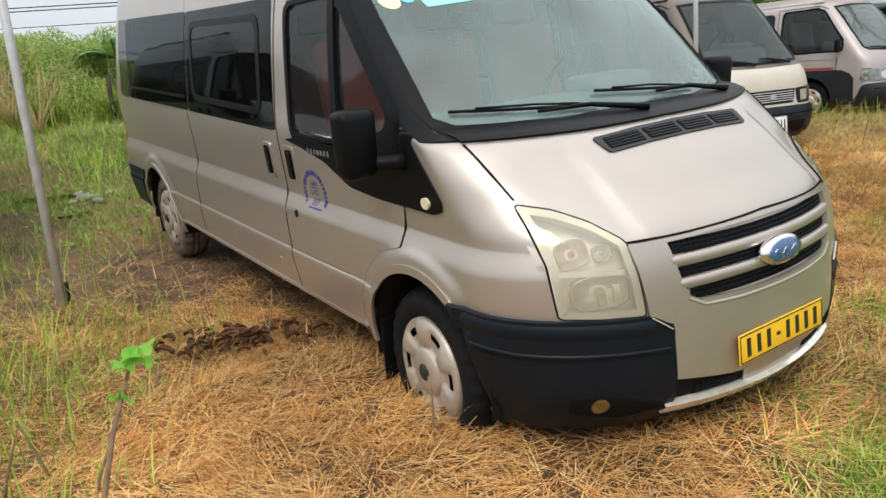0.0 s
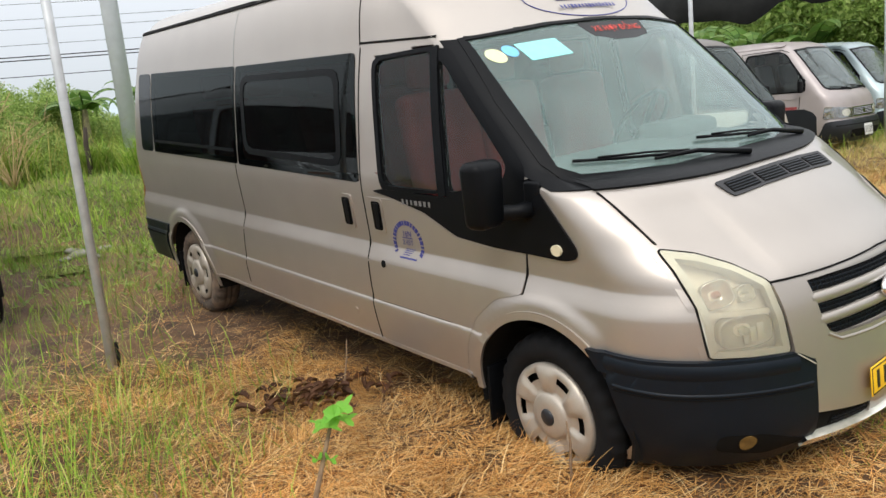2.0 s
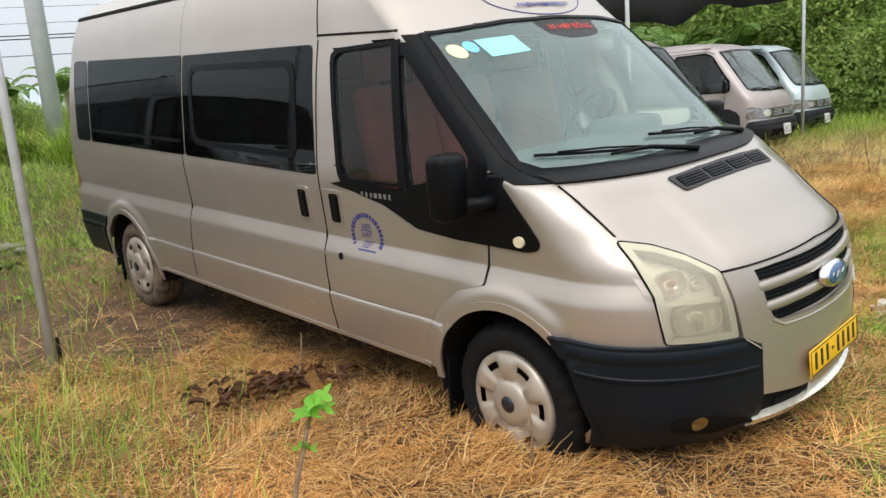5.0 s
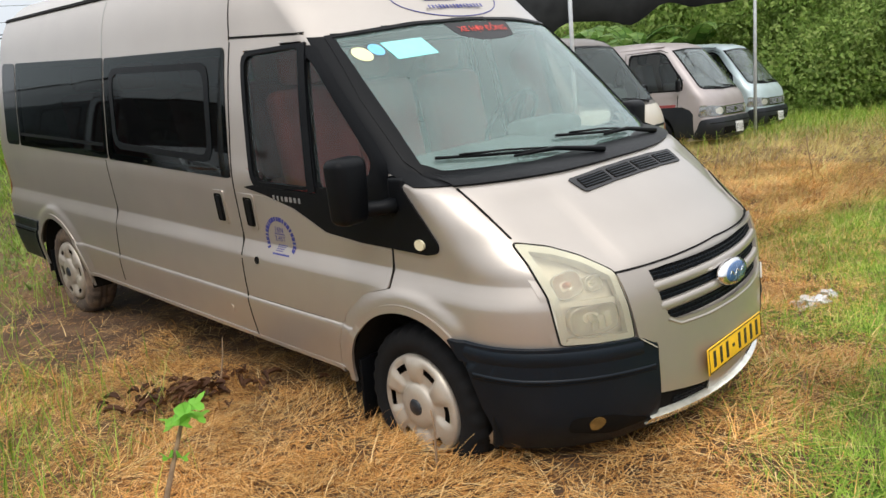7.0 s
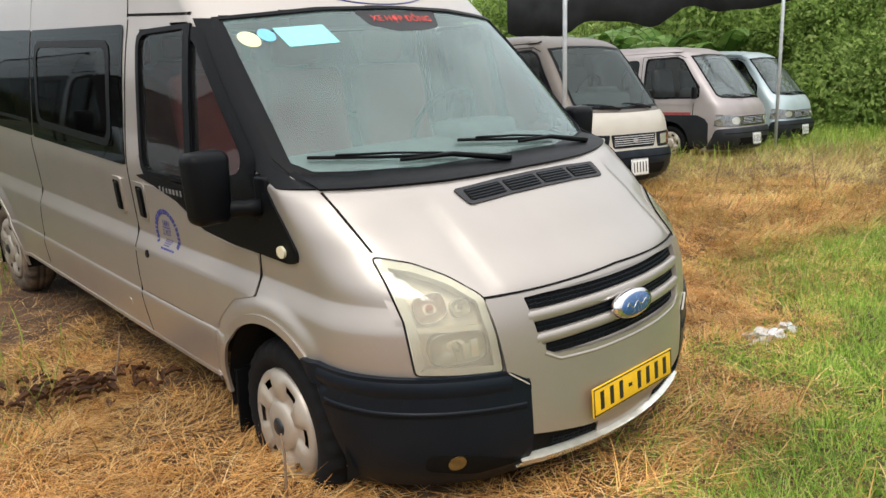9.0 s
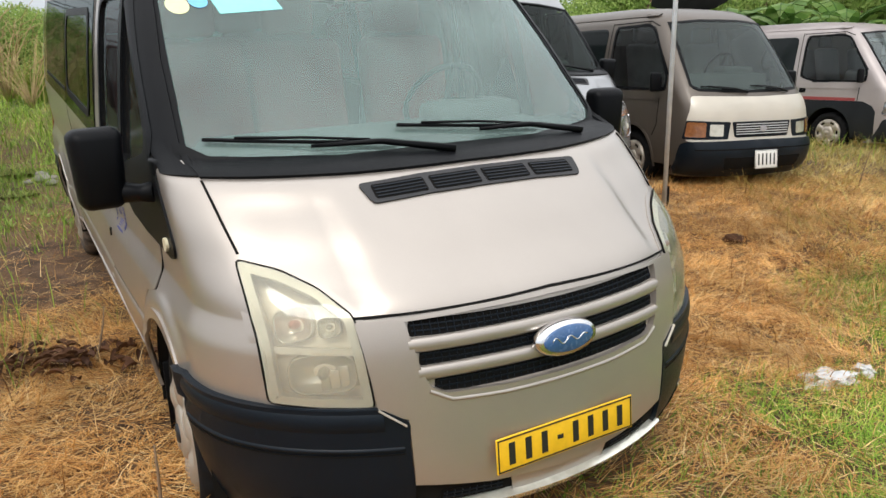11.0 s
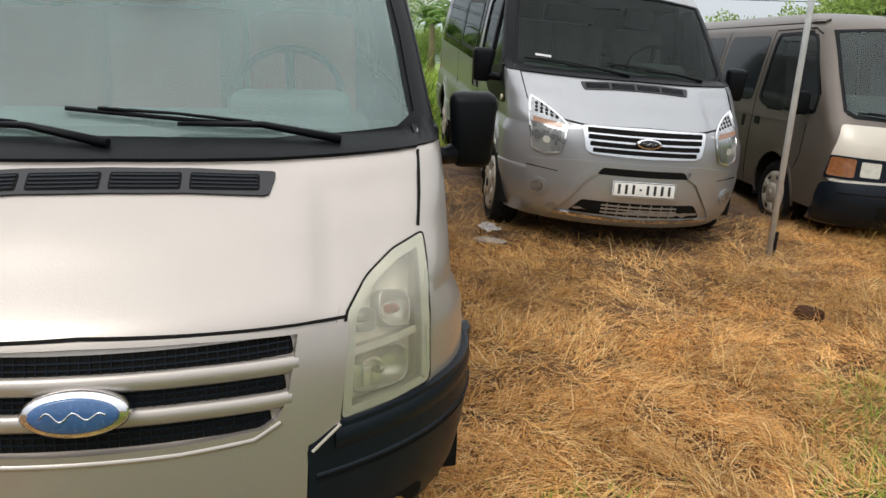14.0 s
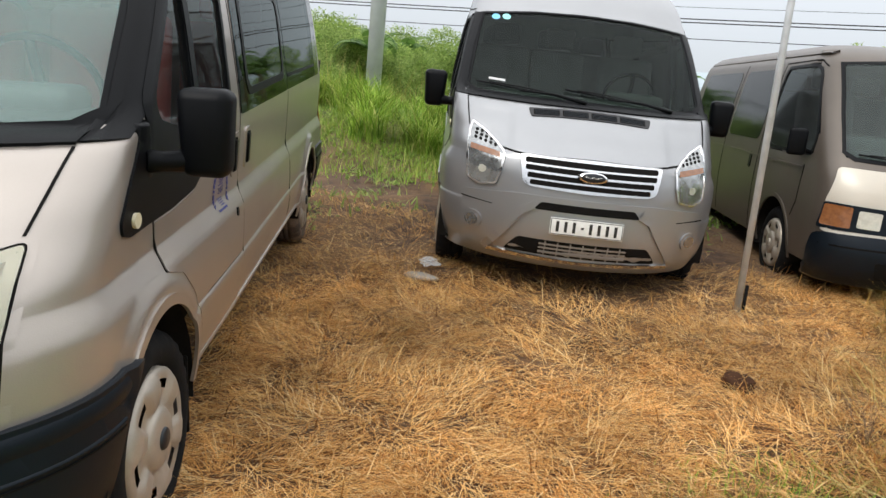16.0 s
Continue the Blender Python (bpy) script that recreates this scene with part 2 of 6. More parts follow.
GRASS = blades_material("green_grass", [(0.09, 0.18, 0.022), (0.18, 0.32, 0.035), (0.27, 0.43, 0.05), (0.36, 0.48, 0.075), (0.50, 0.48, 0.16)])
REED = blades_material("yellowing_reed", [(0.18, 0.19, 0.045), (0.34, 0.33, 0.085), (0.46, 0.41, 0.13), (0.55, 0.46, 0.20)])
LEAF = blades_material("bush_leaf", [(0.14, 0.22, 0.05), (0.25, 0.37, 0.09), (0.36, 0.48, 0.13), (0.46, 0.55, 0.19)], 0.6, 0.55)
BANANALEAF = blades_material("banana_leaf", [(0.07, 0.15, 0.03), (0.13, 0.24, 0.05), (0.22, 0.31, 0.09)], 0.5, 0.4)
SPROUT = blades_material("bright_sprout_leaf", [(0.13, 0.36, 0.03), (0.20, 0.48, 0.06)], 0.5, 0.45)


# ---- building helpers ----


def part(name, bm, mat, parent=None, label="", matrix=None):
    """Links a bmesh as one mesh object, as a part of parent where there is one."""
    me = bpy.data.meshes.new(name)
    if isinstance(bm, bpy.types.Mesh):
        me = bm
    else:
        bm.to_mesh(me)
        bm.free()
    if mat and not me.materials:
        me.materials.append(mat)
    ob = new(name, me)
    if parent:
        ob.parent = parent
    if matrix:
        ob.matrix_basis = matrix
    if label:
        tagged(ob, label)
    return ob


def thing(name, matrix, label, category, group=""):
    ob = new(name)
    ob.empty_display_size = 0.2
    ob.matrix_basis = matrix
    return tagged(ob, label, category, group)


def rounded(pts, r=0.03, n=4):
    """A polygon with its corners rounded."""
    out = []
    k = len(pts)
    for i in range(k):
        a, b, c = (np.array(pts[(i + j) % k], float) for j in (-1, 0, 1))
        u, v = a - b, c - b
        lu, lv = np.linalg.norm(u), np.linalg.norm(v)
        d = min(r, lu * 0.45, lv * 0.45)
        p, q = b + u / lu * d, b + v / lv * d
        for j in range(n + 1):
            t = j / n
            out.append(tuple((1 - t) ** 2 * p + 2 * t * (1 - t) * b + t * t * q))
    return out


def oval(ca, cb, ra, rb, n=24):
    return [(ca + ra * math.cos(2 * math.pi * i / n), cb + rb * math.sin(2 * math.pi * i / n)) for i in range(n)]


def plate_bm(poly, step=0.09, skirt=True, cuts=()):
    """A flat polygon cut into a fine net, with a rim below it (z = -1)."""
    bm = bmesh.new()
    vs = [bm.verts.new((a, b, 0)) for a, b in poly]
    bm.faces.new(vs)
    bmesh.ops.triangulate(bm, faces=bm.faces[:])
    for axis in (0, 1):
        lo, hi = min(p[axis] for p in poly), max(p[axis] for p in poly)
        no = (1, 0, 0) if axis == 0 else (0, 1, 0)
        k = int((hi - lo) / step)
        for i in range(1, k + 1):
            co = [0, 0, 0]
            co[axis] = lo + (hi - lo) * i / (k + 1)
            bmesh.ops.bisect_plane(bm, geom=bm.verts[:] + bm.edges[:] + bm.faces[:], plane_co=co, plane_no=no, dist=1e-5)
    for z in cuts:
        if min(p[1] for p in poly) < z < max(p[1] for p in poly):
            bmesh.ops.bisect_plane(bm, geom=bm.verts[:] + bm.edges[:] + bm.faces[:], plane_co=(0, z, 0), plane_no=(0, 1, 0), dist=1e-5)
    if skirt:
        rim = [e for e in bm.edges if len(e.link_faces) == 1]
        for e in rim:
            e.smooth = False
        ex = bmesh.ops.extrude_edge_only(bm, edges=rim)
        for g in ex["geom"]:
            if isinstance(g, bmesh.types.BMVert):
                g.co.z = -1
    return bm


def panel(name, shell, mode, poly, mat, parent, off=0.004, thick=0.008, label="", step=0.09):
    """A piece of skin, cut out by a polygon and laid off metres proud of the shell."""
    bm = plate_bm(poly, step, True, shell.cuts if mode in "LR" and step < 0.08 else ())
    for v in bm.verts:
        v.co = Vector(shell.at(mode, v.co.x, v.co.y, off - (thick if v.co.z < -0.5 else 0)))
    bmesh.ops.recalc_face_normals(bm, faces=bm.faces[:])
    side = Vector((0.7, 0.7 if mode == "CL" else -0.7, 0)) if mode in ("CL", "CR") else Vector((1, 0, 0)) if mode == "F" else Vector((0, 1 if mode == "L" else -1, 0))
    if sum((f.normal.dot(side) * f.calc_area() for f in bm.faces)) < 0:
        bmesh.ops.reverse_faces(bm, faces=bm.faces[:])
    for f in bm.faces:
        f.smooth = True
    return part(name, bm, mat, parent, label)


def ribbon(name, shell, mode, line, width, mat, parent, off=0.002, label="", profile=None):
    """A narrow strip along a line on the skin."""
    pts = []
    for (a, b), (c, d) in zip(line, line[1:]):
        n = max(1, int(math.hypot(c - a, d - b) / 0.05))
        pts += [(a + (c - a) * i / n, b + (d - b) * i / n) for i in range(n)]
    pts.append(line[-1])
    bm = bmesh.new()
    last = None
    for i, (a, b) in enumerate(pts):
        p, q = pts[max(i - 1, 0)], pts[min(i + 1, len(pts) - 1)]
        t = np.array((q[0] - p[0], q[1] - p[1]))
        t = t / (np.linalg.norm(t) + 1e-9)
        na, nb = -t[1] * width / 2, t[0] * width / 2
        row = [bm.verts.new(shell.at(mode, a + s * na, b + s * nb, o)) for s, o in (profile or ((-1, -0.006), (-1, off), (1, off), (1, -0.006)))]
        if last:
            for j in range(len(row) - 1):
                bm.faces.new((last[j], row[j], row[j + 1], last[j + 1])).smooth = bool(profile)
        last = row
    bmesh.ops.recalc_face_normals(bm, faces=bm.faces[:])
    return part(name, bm, mat, parent, label)


def frame_ring(name, shell, mode, outer, inner, mat, parent, off=0.006, thick=0.014, label="", sub=3):
    """A surround between two polygons with the same number of corners."""
    bm = bmesh.new()
    k = len(outer)
    rows = []
    for i in range(k):
        (a, b), (c, d) = outer[i], inner[i]
        col = [bm.verts.new(shell.at(mode, a, b, off - thick))]
        col += [bm.verts.new(shell.at(mode, a + (c - a) * j / sub, b + (d - b) * j / sub, off)) for j in range(sub + 1)]
        col.append(bm.verts.new(shell.at(mode, c, d, off - thick)))
        rows.append(col)
    for i in range(k):
        p, q = rows[i], rows[(i + 1) % k]
        for j in range(len(p) - 1):
            f = bm.faces.new((p[j], p[j + 1], q[j + 1], q[j]))
            f.smooth = 0 < j < len(p) - 2
        for j in (1, len(p) - 2):
            e = bm.edges.get((p[j], q[j]))
            if e:
                e.smooth = False
    bmesh.ops.recalc_face_normals(bm, faces=bm.faces[:])
    return part(name, bm, mat, parent, label)


def densify(poly, n):
    """n points spread evenly along a closed polygon, from its first corner."""
    p = np.array(list(poly) + [poly[0]], float)
    s = np.concatenate([[0], np.cumsum(np.linalg.norm(np.diff(p, axis=0), axis=1))])
    t = np.linspace(0, s[-1], n, endpoint=False)
    return list(zip(np.interp(t, s, p[:, 0]), np.interp(t, s, p[:, 1])))


def subdivided(poly, k):
    """Each edge of a closed polygon cut into k."""
    out = []
    for (a, b), (c, d) in zip(poly, list(poly[1:]) + [poly[0]]):
        out += [(a + (c - a) * i / k, b + (d - b) * i / k) for i in range(k)]
    return out


def grown(poly, d):
    """A polygon pushed outwards by d."""
    k, out = len(poly), []
    area = sum(poly[i][0] * poly[(i + 1) % k][1] - poly[(i + 1) % k][0] * poly[i][1] for i in range(k))
    for i in range(k):
        p, q, r = (np.array(poly[(i + j) % k], float) for j in (-1, 0, 1))
        e, f = (q - p) / (np.linalg.norm(q - p) + 1e-9), (r - q) / (np.linalg.norm(r - q) + 1e-9)
        n = np.array((e[1] + f[1], -e[0] - f[0]))
        n = n / (np.linalg.norm(n) + 1e-9) * (1 if area > 0 else -1)
        out.append(tuple(q + n * d))
    return out


def inside(poly, a, b):
    res = False
    k = len(poly)
    for i in range(k):
        (x1, y1), (x2, y2) = poly[i], poly[(i + 1) % k]
        if (y1 > b) != (y2 > b) and a < (x2 - x1) * (b - y1) / (y2 - y1) + x1:
            res = not res
    return res


def lathe_bm(profile, n=40, bm=None, axis="Y"):
    """Spins (radius, along) pairs about the y axis."""
    bm = bm or bmesh.new()
    rings = []
    for r, y in profile:
        rings.append([bm.verts.new((r * math.cos(2 * math.pi * i / n), y, r * math.sin(2 * math.pi * i / n))) for i in range(n)])
    for p, q in zip(rings, rings[1:]):
        for i in range(n):
            f = bm.faces.new((p[i], p[(i + 1) % n], q[(i + 1) % n], q[i]))
            f.smooth = True
    return bm


def box_bm(size, at=(0, 0, 0), bevel=0.0, bm=None, turn=None, seg=2):
    bm2 = bmesh.new()
    bmesh.ops.create_cube(bm2, size=1)
    bmesh.ops.scale(bm2, vec=size, verts=bm2.verts)
    if bevel:
        bmesh.ops.bevel(bm2, geom=bm2.edges[:], offset=bevel, segments=seg, affect="EDGES", profile=0.5)
        for f in bm2.faces:
            f.smooth = True
    m = Matrix.Translation(at) @ (turn or Matrix.Identity(4))
    bmesh.ops.transform(bm2, matrix=m, verts=bm2.verts)
    if bm is None:
        return bm2
    me = bpy.data.meshes.new("scratch")
    bm2.to_mesh(me)
    bm2.free()
    bm.from_mesh(me)
    bpy.data.meshes.remove(me)
    return bm


def tube_bm(points, radii, n=8, bm=None, cap=True):
    """A round rod through points."""
    bm = bm or bmesh.new()
    pts = [Vector(p) for p in points]
    if not hasattr(radii, "__len__"):
        radii = [radii] * len(pts)
    rings = []
    for i, p in enumerate(pts):
        t = (pts[min(i + 1, len(pts) - 1)] - pts[max(i - 1, 0)]).normalized()
        u = t.cross(Vector((0.31, 0.17, 0.94)) if abs(t.z) < 0.9 else Vector((1, 0, 0))).normalized()
        w = t.cross(u)
        rings.append([bm.verts.new(p + radii[i] * (math.cos(2 * math.pi * k / n) * u + math.sin(2 * math.pi * k / n) * w)) for k in range(n)])
    for p, q in zip(rings, rings[1:]):
        for k in range(n):
            f = bm.faces.new((p[k], p[(k + 1) % n], q[(k + 1) % n], q[k]))
            f.smooth = True
    if cap:
        bm.faces.new(rings[0][::-1])
        bm.faces.new(rings[-1])
    return bm


def letters(name, words, size, mat, parent, matrix, label=""):
    """Words in the built-in font, as a thin mesh."""
    cu = bpy.data.curves.new(name, "FONT")
    cu.body, cu.size, cu.align_x, cu.align_y, cu.extrude = words, size, "CENTER", "CENTER", 0.0003
    ob = bpy.data.objects.new(name, cu)
    scene.collection.objects.link(ob)
    bpy.context.view_layer.update()
    me = bpy.data.meshes.new_from_object(ob.evaluated_get(bpy.context.evaluated_depsgraph_get()))
    bpy.data.objects.remove(ob)
    return part(name, me, mat, parent, label, matrix)


def on_skin(shell, mode, a, b, off=0.006, turn=0.0):
    """A pose on the skin: x along the print's line, y up it, z out of the skin."""
    p, q = Vector(shell.at(mode, a, b, off)), Vector(shell.at(mode, a, b, off + 0.05))
    z = (q - p).normalized()
    x = Vector((1, 0, 0)) if mode == "R" else Vector((-1, 0, 0)) if mode == "L" else Vector((0, 1, 0))
    x = (x - z * x.dot(z)).normalized()
    y = z.cross(x)
    m = Matrix((x, y, z)).transposed().to_4x4()
    m.translation = p
    return m @ pose(0, 0, 0, 0, 0, turn)



def pchip(xs, ys):
    """A smooth curve through a short table, with no overshoot."""
    xs, ys = np.array(xs, float), np.array(ys, float)
    h, d = np.diff(xs), np.diff(ys) / np.diff(xs)
    m = np.zeros(len(xs))
    m[0], m[-1] = d[0], d[-1]
    for i in range(1, len(xs) - 1):
        if d[i - 1] * d[i] > 0:
            w1, w2 = 2 * h[i] + h[i - 1], h[i] + 2 * h[i - 1]
            m[i] = (w1 + w2) / (w1 / d[i - 1] + w2 / d[i])

    def f(x):
        x = np.clip(x, xs[0], xs[-1])
        i = np.clip(np.searchsorted(xs, x) - 1, 0, len(xs) - 2)
        t = (x - xs[i]) / h[i]
        return ((2 * t**3 - 3 * t**2 + 1) * ys[i] + (t**3 - 2 * t**2 + t) * h[i] * m[i]
                + (-2 * t**3 + 3 * t**2) * ys[i + 1] + (t**3 - t**2) * h[i] * m[i + 1])
    return f


def smooth(a, b, x):
    t = np.clip((x - a) / (b - a), 0, 1)
    return t * t * (3 - 2 * t)


class Shell:
    """The skin of a van: for each height the plan is a rounded nose and a long side. x runs forward from the front axle, y to the
    van's left, z up from the wheels' foot."""

    def __init__(self, front, width, nose, power, taper, rear, taper_from=-1.3, arches=(), crease=0.0, cuts=()):
        self.front, self.width, self.nose = pchip(*front), pchip(*width), pchip(*nose)
        self.power, self.taper, self.rear, self.taper_from = power, pchip(*taper), pchip(*rear), taper_from
        self.arches, self.crease, self.cuts = arches, crease, cuts
        self.low, self.high = width[0][0], width[0][-1]

    def side(self, x, z):
        """Half the width at x and z."""
        f, a, w, tp = self.front(z), self.nose(z), self.width(z), self.taper(z)
        w = w - tp * smooth(self.taper_from, f - a, x)
        u = np.clip((x - (f - a)) / a, 0, 1)
        r = self.rear(z)
        v = np.clip((r + 0.16 - x) / 0.16, 0, 1)
        out = w * (1 - u ** self.power) ** (1 / self.power) - 0.13 * (1 - np.sqrt(1 - v * v))
        for cx, cz, cr in self.arches:
            d = np.hypot(x - cx, z - cz)
            out = out + 0.017 * smooth(cr + 0.105, cr + 0.055, d) * (x < 0.42)
        return out

    def nose_x(self, y, z):
        """How far forward the nose stands at y and z."""
        f, a, w = self.front(z), self.nose(z), self.width(z) - self.taper(z)
        u = np.clip(np.abs(y) / w, 0, 0.9999)
        x = f - a + a * (1 - u ** self.power) ** (1 / self.power)
        # a crease along each side of the bonnet
        return x - self.crease * smooth(0.50, 0.538, np.abs(y)) * smooth(0.93, 1.0, z) * smooth(1.26, 1.17, z) * smooth(0.93, 0.70, u)

    def at(self, mode, a, b, off=0.0):
        """A place on the skin, off metres proud of it. mode: L or R side by (x, z), F nose by (y, z), CL or CR round the corner by (angle, z)."""
        def raw(p, q):
            if mode in ("CR", "CL"):
                f, n, w = self.front(q), self.nose(q), self.width(q) - self.taper(q)
                k = 1 if mode == "CL" else -1
                if p <= math.pi / 2:
                    return np.array((f - n + n * math.cos(p), k * w * math.sin(p), q))
                x = f - n - (p - math.pi / 2) * 0.6
                return np.array((x, k * self.side(x, q), q))
            if mode == "F":
                return np.array((self.nose_x(p, q), p, q))
            return np.array((p, (1 if mode == "L" else -1) * self.side(p, q), q))
        c = raw(a, b)
        if off:
            e = 0.006
            n = np.cross(raw(a + e, b) - raw(a - e, b), raw(a, b + e) - raw(a, b - e))
            n = n / (np.linalg.norm(n) + 1e-12)
            if mode in ("CR", "CL") and n[0] * math.cos(min(a, 1.5)) * 0.6 + n[1] * c[1] < 0:
                n = -n
            if (mode == "F" and n[0] < 0) or (mode == "L" and n[1] < 0) or (mode == "R" and n[1] > 0):
                n = -n
            c = c + n * off
        return c


TRANSIT = Shell(
    front=([.24, .32, .38, .47, .57, .74, .83, .92, .97, 1.01, 1.06, 1.13, 1.20, 1.25, 1.27, 1.285, 1.297, 1.31, 1.55, 1.78, 1.95, 2.05, 2.15, 2.25, 2.32, 2.36],
           [.80, .87, .91, .92, .915, .90, .885, .86, .83, .78, .71, .62, .515, .435, .390, .335, .247, .232, -.03, -.28, -.47, -.57, -.69, -.86, -1.08, -1.40]),
    width=([.24, .33, .41, .55, .605, .619, .626, .70, .80, .838, .855, .920, .927, .933, .96, 1.1, 1.22, 1.5, 1.70, 1.88, 2.05, 2.2, 2.28, 2.33, 2.36],
           [.915, .935, .952, .978, .9845, .9842, .9785, .984, .987, .9865, .983, .9595, .9580, .9580, .9600, .970, .977, .950, .922, .886, .850, .79, .72, .62, .47]),
    nose=([.24, .70, .95, 1.05, 1.15, 1.25, 1.33, 1.8, 2.0, 2.2, 2.36], [.62, .60, .57, .52, .46, .40, .34, .30, .32, .45, .6]),
    power=2.0, taper=([.24, .7, 1.0, 1.25, 1.8, 2.1, 2.36], [.01, .02, .035, .045, .04, .03, .03]),
    rear=([.24, .5, 1.2, 1.9, 2.36], [-4.76, -4.80, -4.78, -4.70, -4.58]),
    arches=((0.0, 0.36, 0.405), (-3.75, 0.36, 0.405)), crease=0.026,
    cuts=(.605, .619, .6225, .626, .632, .815, .838, .846, .855, .864, .912, .920, .9235, .927, .930, .933, .945))


# ---- the vans' shells ----
def shell_mesh(shell, holes, arches, zstep, xstep, nfront, sill=0.0):
    """The skin as one mesh: window holes left open, wheel arches cut round."""
    zs = np.arange(shell.low, shell.high - 1e-4, zstep)
    zs = np.array(sorted([z for z in zs if all(abs(z - c) > 0.007 for c in shell.cuts)] + list(shell.cuts) + [shell.high]))
    xr = shell.rear(1.0)
    nside = int((0.4 - xr) / xstep)
    th = np.linspace(0, math.pi / 2, nfront)
    rows, tags = [], []
    for z in zs:
        f, a, w = shell.front(z), shell.nose(z), shell.width(z) - shell.taper(z)
        x0 = f - a
        ys = [w * math.sin(t) ** (2 / shell.power) for t in th]
        pts = [(float(shell.nose_x(y, z)) if y < 0.97 * w else x0 + a * math.cos(t) ** (2 / shell.power), y) for t, y in zip(th, ys)]
        r = float(shell.rear(z))
        tail = [r + 0.16 - 0.16 * math.sin(k * math.pi / 2 / 6) for k in range(7)]
        xs = np.concatenate([np.linspace(x0, r + 0.16, nside)[1:], tail[1:]])
        pts += [(x, float(shell.side(x, z))) for x in xs]
        pts += [(r, pts[-1][1] * k) for k in (0.66, 0.33, 0.0)]
        rows.append(pts)
    bm = bmesh.new()
    n = len(rows[0])
    for s in (-1, 1):
        grid = []
        for z, pts in zip(zs, rows):
            line = []
            for i, (x, y) in enumerate(pts):
                zz = z
                if nfront <= i < n - 3:
                    for cx, cz, cr in arches:
                        d = math.hypot(x - cx, zz - cz)
                        if abs(d - cr) < max(zstep, xstep) * 0.62 and zz > cz - 0.14:
                            x, zz = cx + (x - cx) / d * cr, cz + (zz - cz) / d * cr
                            y = float(shell.side(x, zz))
                line.append(bm.verts.new((x, s * y, zz)))
            grid.append(line)
        for j in range(len(zs) - 1):
            for i in range(n - 1):
                q = (grid[j][i], grid[j][i + 1], grid[j + 1][i + 1], grid[j + 1][i])
                c = sum((v.co for v in q), Vector()) / 4
                if c.z < sill and i >= nfront:
                    continue
                if any(math.hypot(c.x - cx, c.z - cz) < cr for cx, cz, cr in arches) and i >= nfront - 4:
                    continue
                if any((inside(h, abs(c.y), c.z) and i < nfront + 4) if m == "F" else (inside(h, c.x, c.z) and i >= nfront - 6) for m, h in holes):
                    continue
                fc = bm.faces.new(q if s < 0 else q[::-1])
                fc.smooth = True
        top = grid[-1]
        if s < 0:
            keep = top
    for i in range(n - 1):
        fc = bm.faces.new((keep[i], keep[i + 1], top[i + 1], top[i]))
        fc.smooth = True
    bmesh.ops.remove_doubles(bm, verts=bm.verts[:], dist=0.0005)
    bmesh.ops.recalc_face_normals(bm, faces=bm.faces[:])
    return bm


def wheel_meshes():
    """Tyre, cover and cap of a wheel, outer face towards -y, centred on the hub's outer plane."""
    prof = [(0.222, 0.03), (0.235, 0.012), (0.255, -0.004), (0.29, -0.006), (0.322, 0.004), (0.338, 0.026), (0.345, 0.05), (0.346, 0.075), (0.338, 0.078), (0.338, 0.086),
            (0.346, 0.089), (0.347, 0.115), (0.338, 0.118), (0.338, 0.126), (0.346, 0.129), (0.344, 0.16), (0.335, 0.185), (0.31, 0.205), (0.25, 0.21), (0.20, 0.20)]
    tyre = lathe_bm(prof, 112)
    for v in tyre.verts:
        r, a = math.hypot(v.co.x, v.co.z), math.atan2(v.co.z, v.co.x)
        if r > 0.32 and (v.co.y < 0.06 or v.co.y > 0.15) and round(a / (2 * math.pi / 112)) % 4 in (0, 1):
            v.co.x, v.co.z = v.co.x * 0.972, v.co.z * 0.972
    cover = bmesh.new()
    n, rings = 96, [(0.0, -0.022), (0.05, -0.024), (0.088, -0.020), (0.098, -0.010), (0.103, -0.002), (0.118, -0.004), (0.158, -0.008), (0.188, -0.010), (0.212, -0.008), (0.225, 0.004), (0.227, 0.03)]
    net = []
    for j, (r, y) in enumerate(rings):
        line = []
        for i in range(n):
            a = 2 * math.pi * i / n
            spoke = (0.009 * math.tanh(3.5 * math.cos(6 * a)) + 0.002) if 5 <= j <= 7 else 0
            line.append(cover.verts.new((r * math.cos(a), y - spoke, r * math.sin(a))) if j else None)
        net.append(line)
    mid = cover.verts.new((0, rings[0][1], 0))
    for i in range(n):
        k = (i + 1) % n
        cover.faces.new((mid, net[1][i], net[1][k])).smooth = True
        for j in range(1, len(rings) - 1):
            if j == 6 and i % 16 in (5, 6, 7, 8, 9, 10):
                continue
            cover.faces.new((net[j][i], net[j + 1][i], net[j + 1][k], net[j][k])).smooth = True
    dish = lathe_bm([(0.0, 0.035), (0.2, 0.035)], 24)
    cap = lathe_bm([(0.0, -0.034), (0.030, -0.033), (0.036, -0.028), (0.038, -0.02)], 24)
    out = []
    for nm, bm in (("tyre", tyre), ("wheel_cover", cover), ("brake_disc", dish), ("hub_cap", cap)):
        bmesh.ops.recalc_face_normals(bm, faces=bm.faces[:])
        me = bpy.data.meshes.new(nm)
        bm.to_mesh(me)
        bm.free()
        out.append(me)
    return out


WHEEL = wheel_meshes()


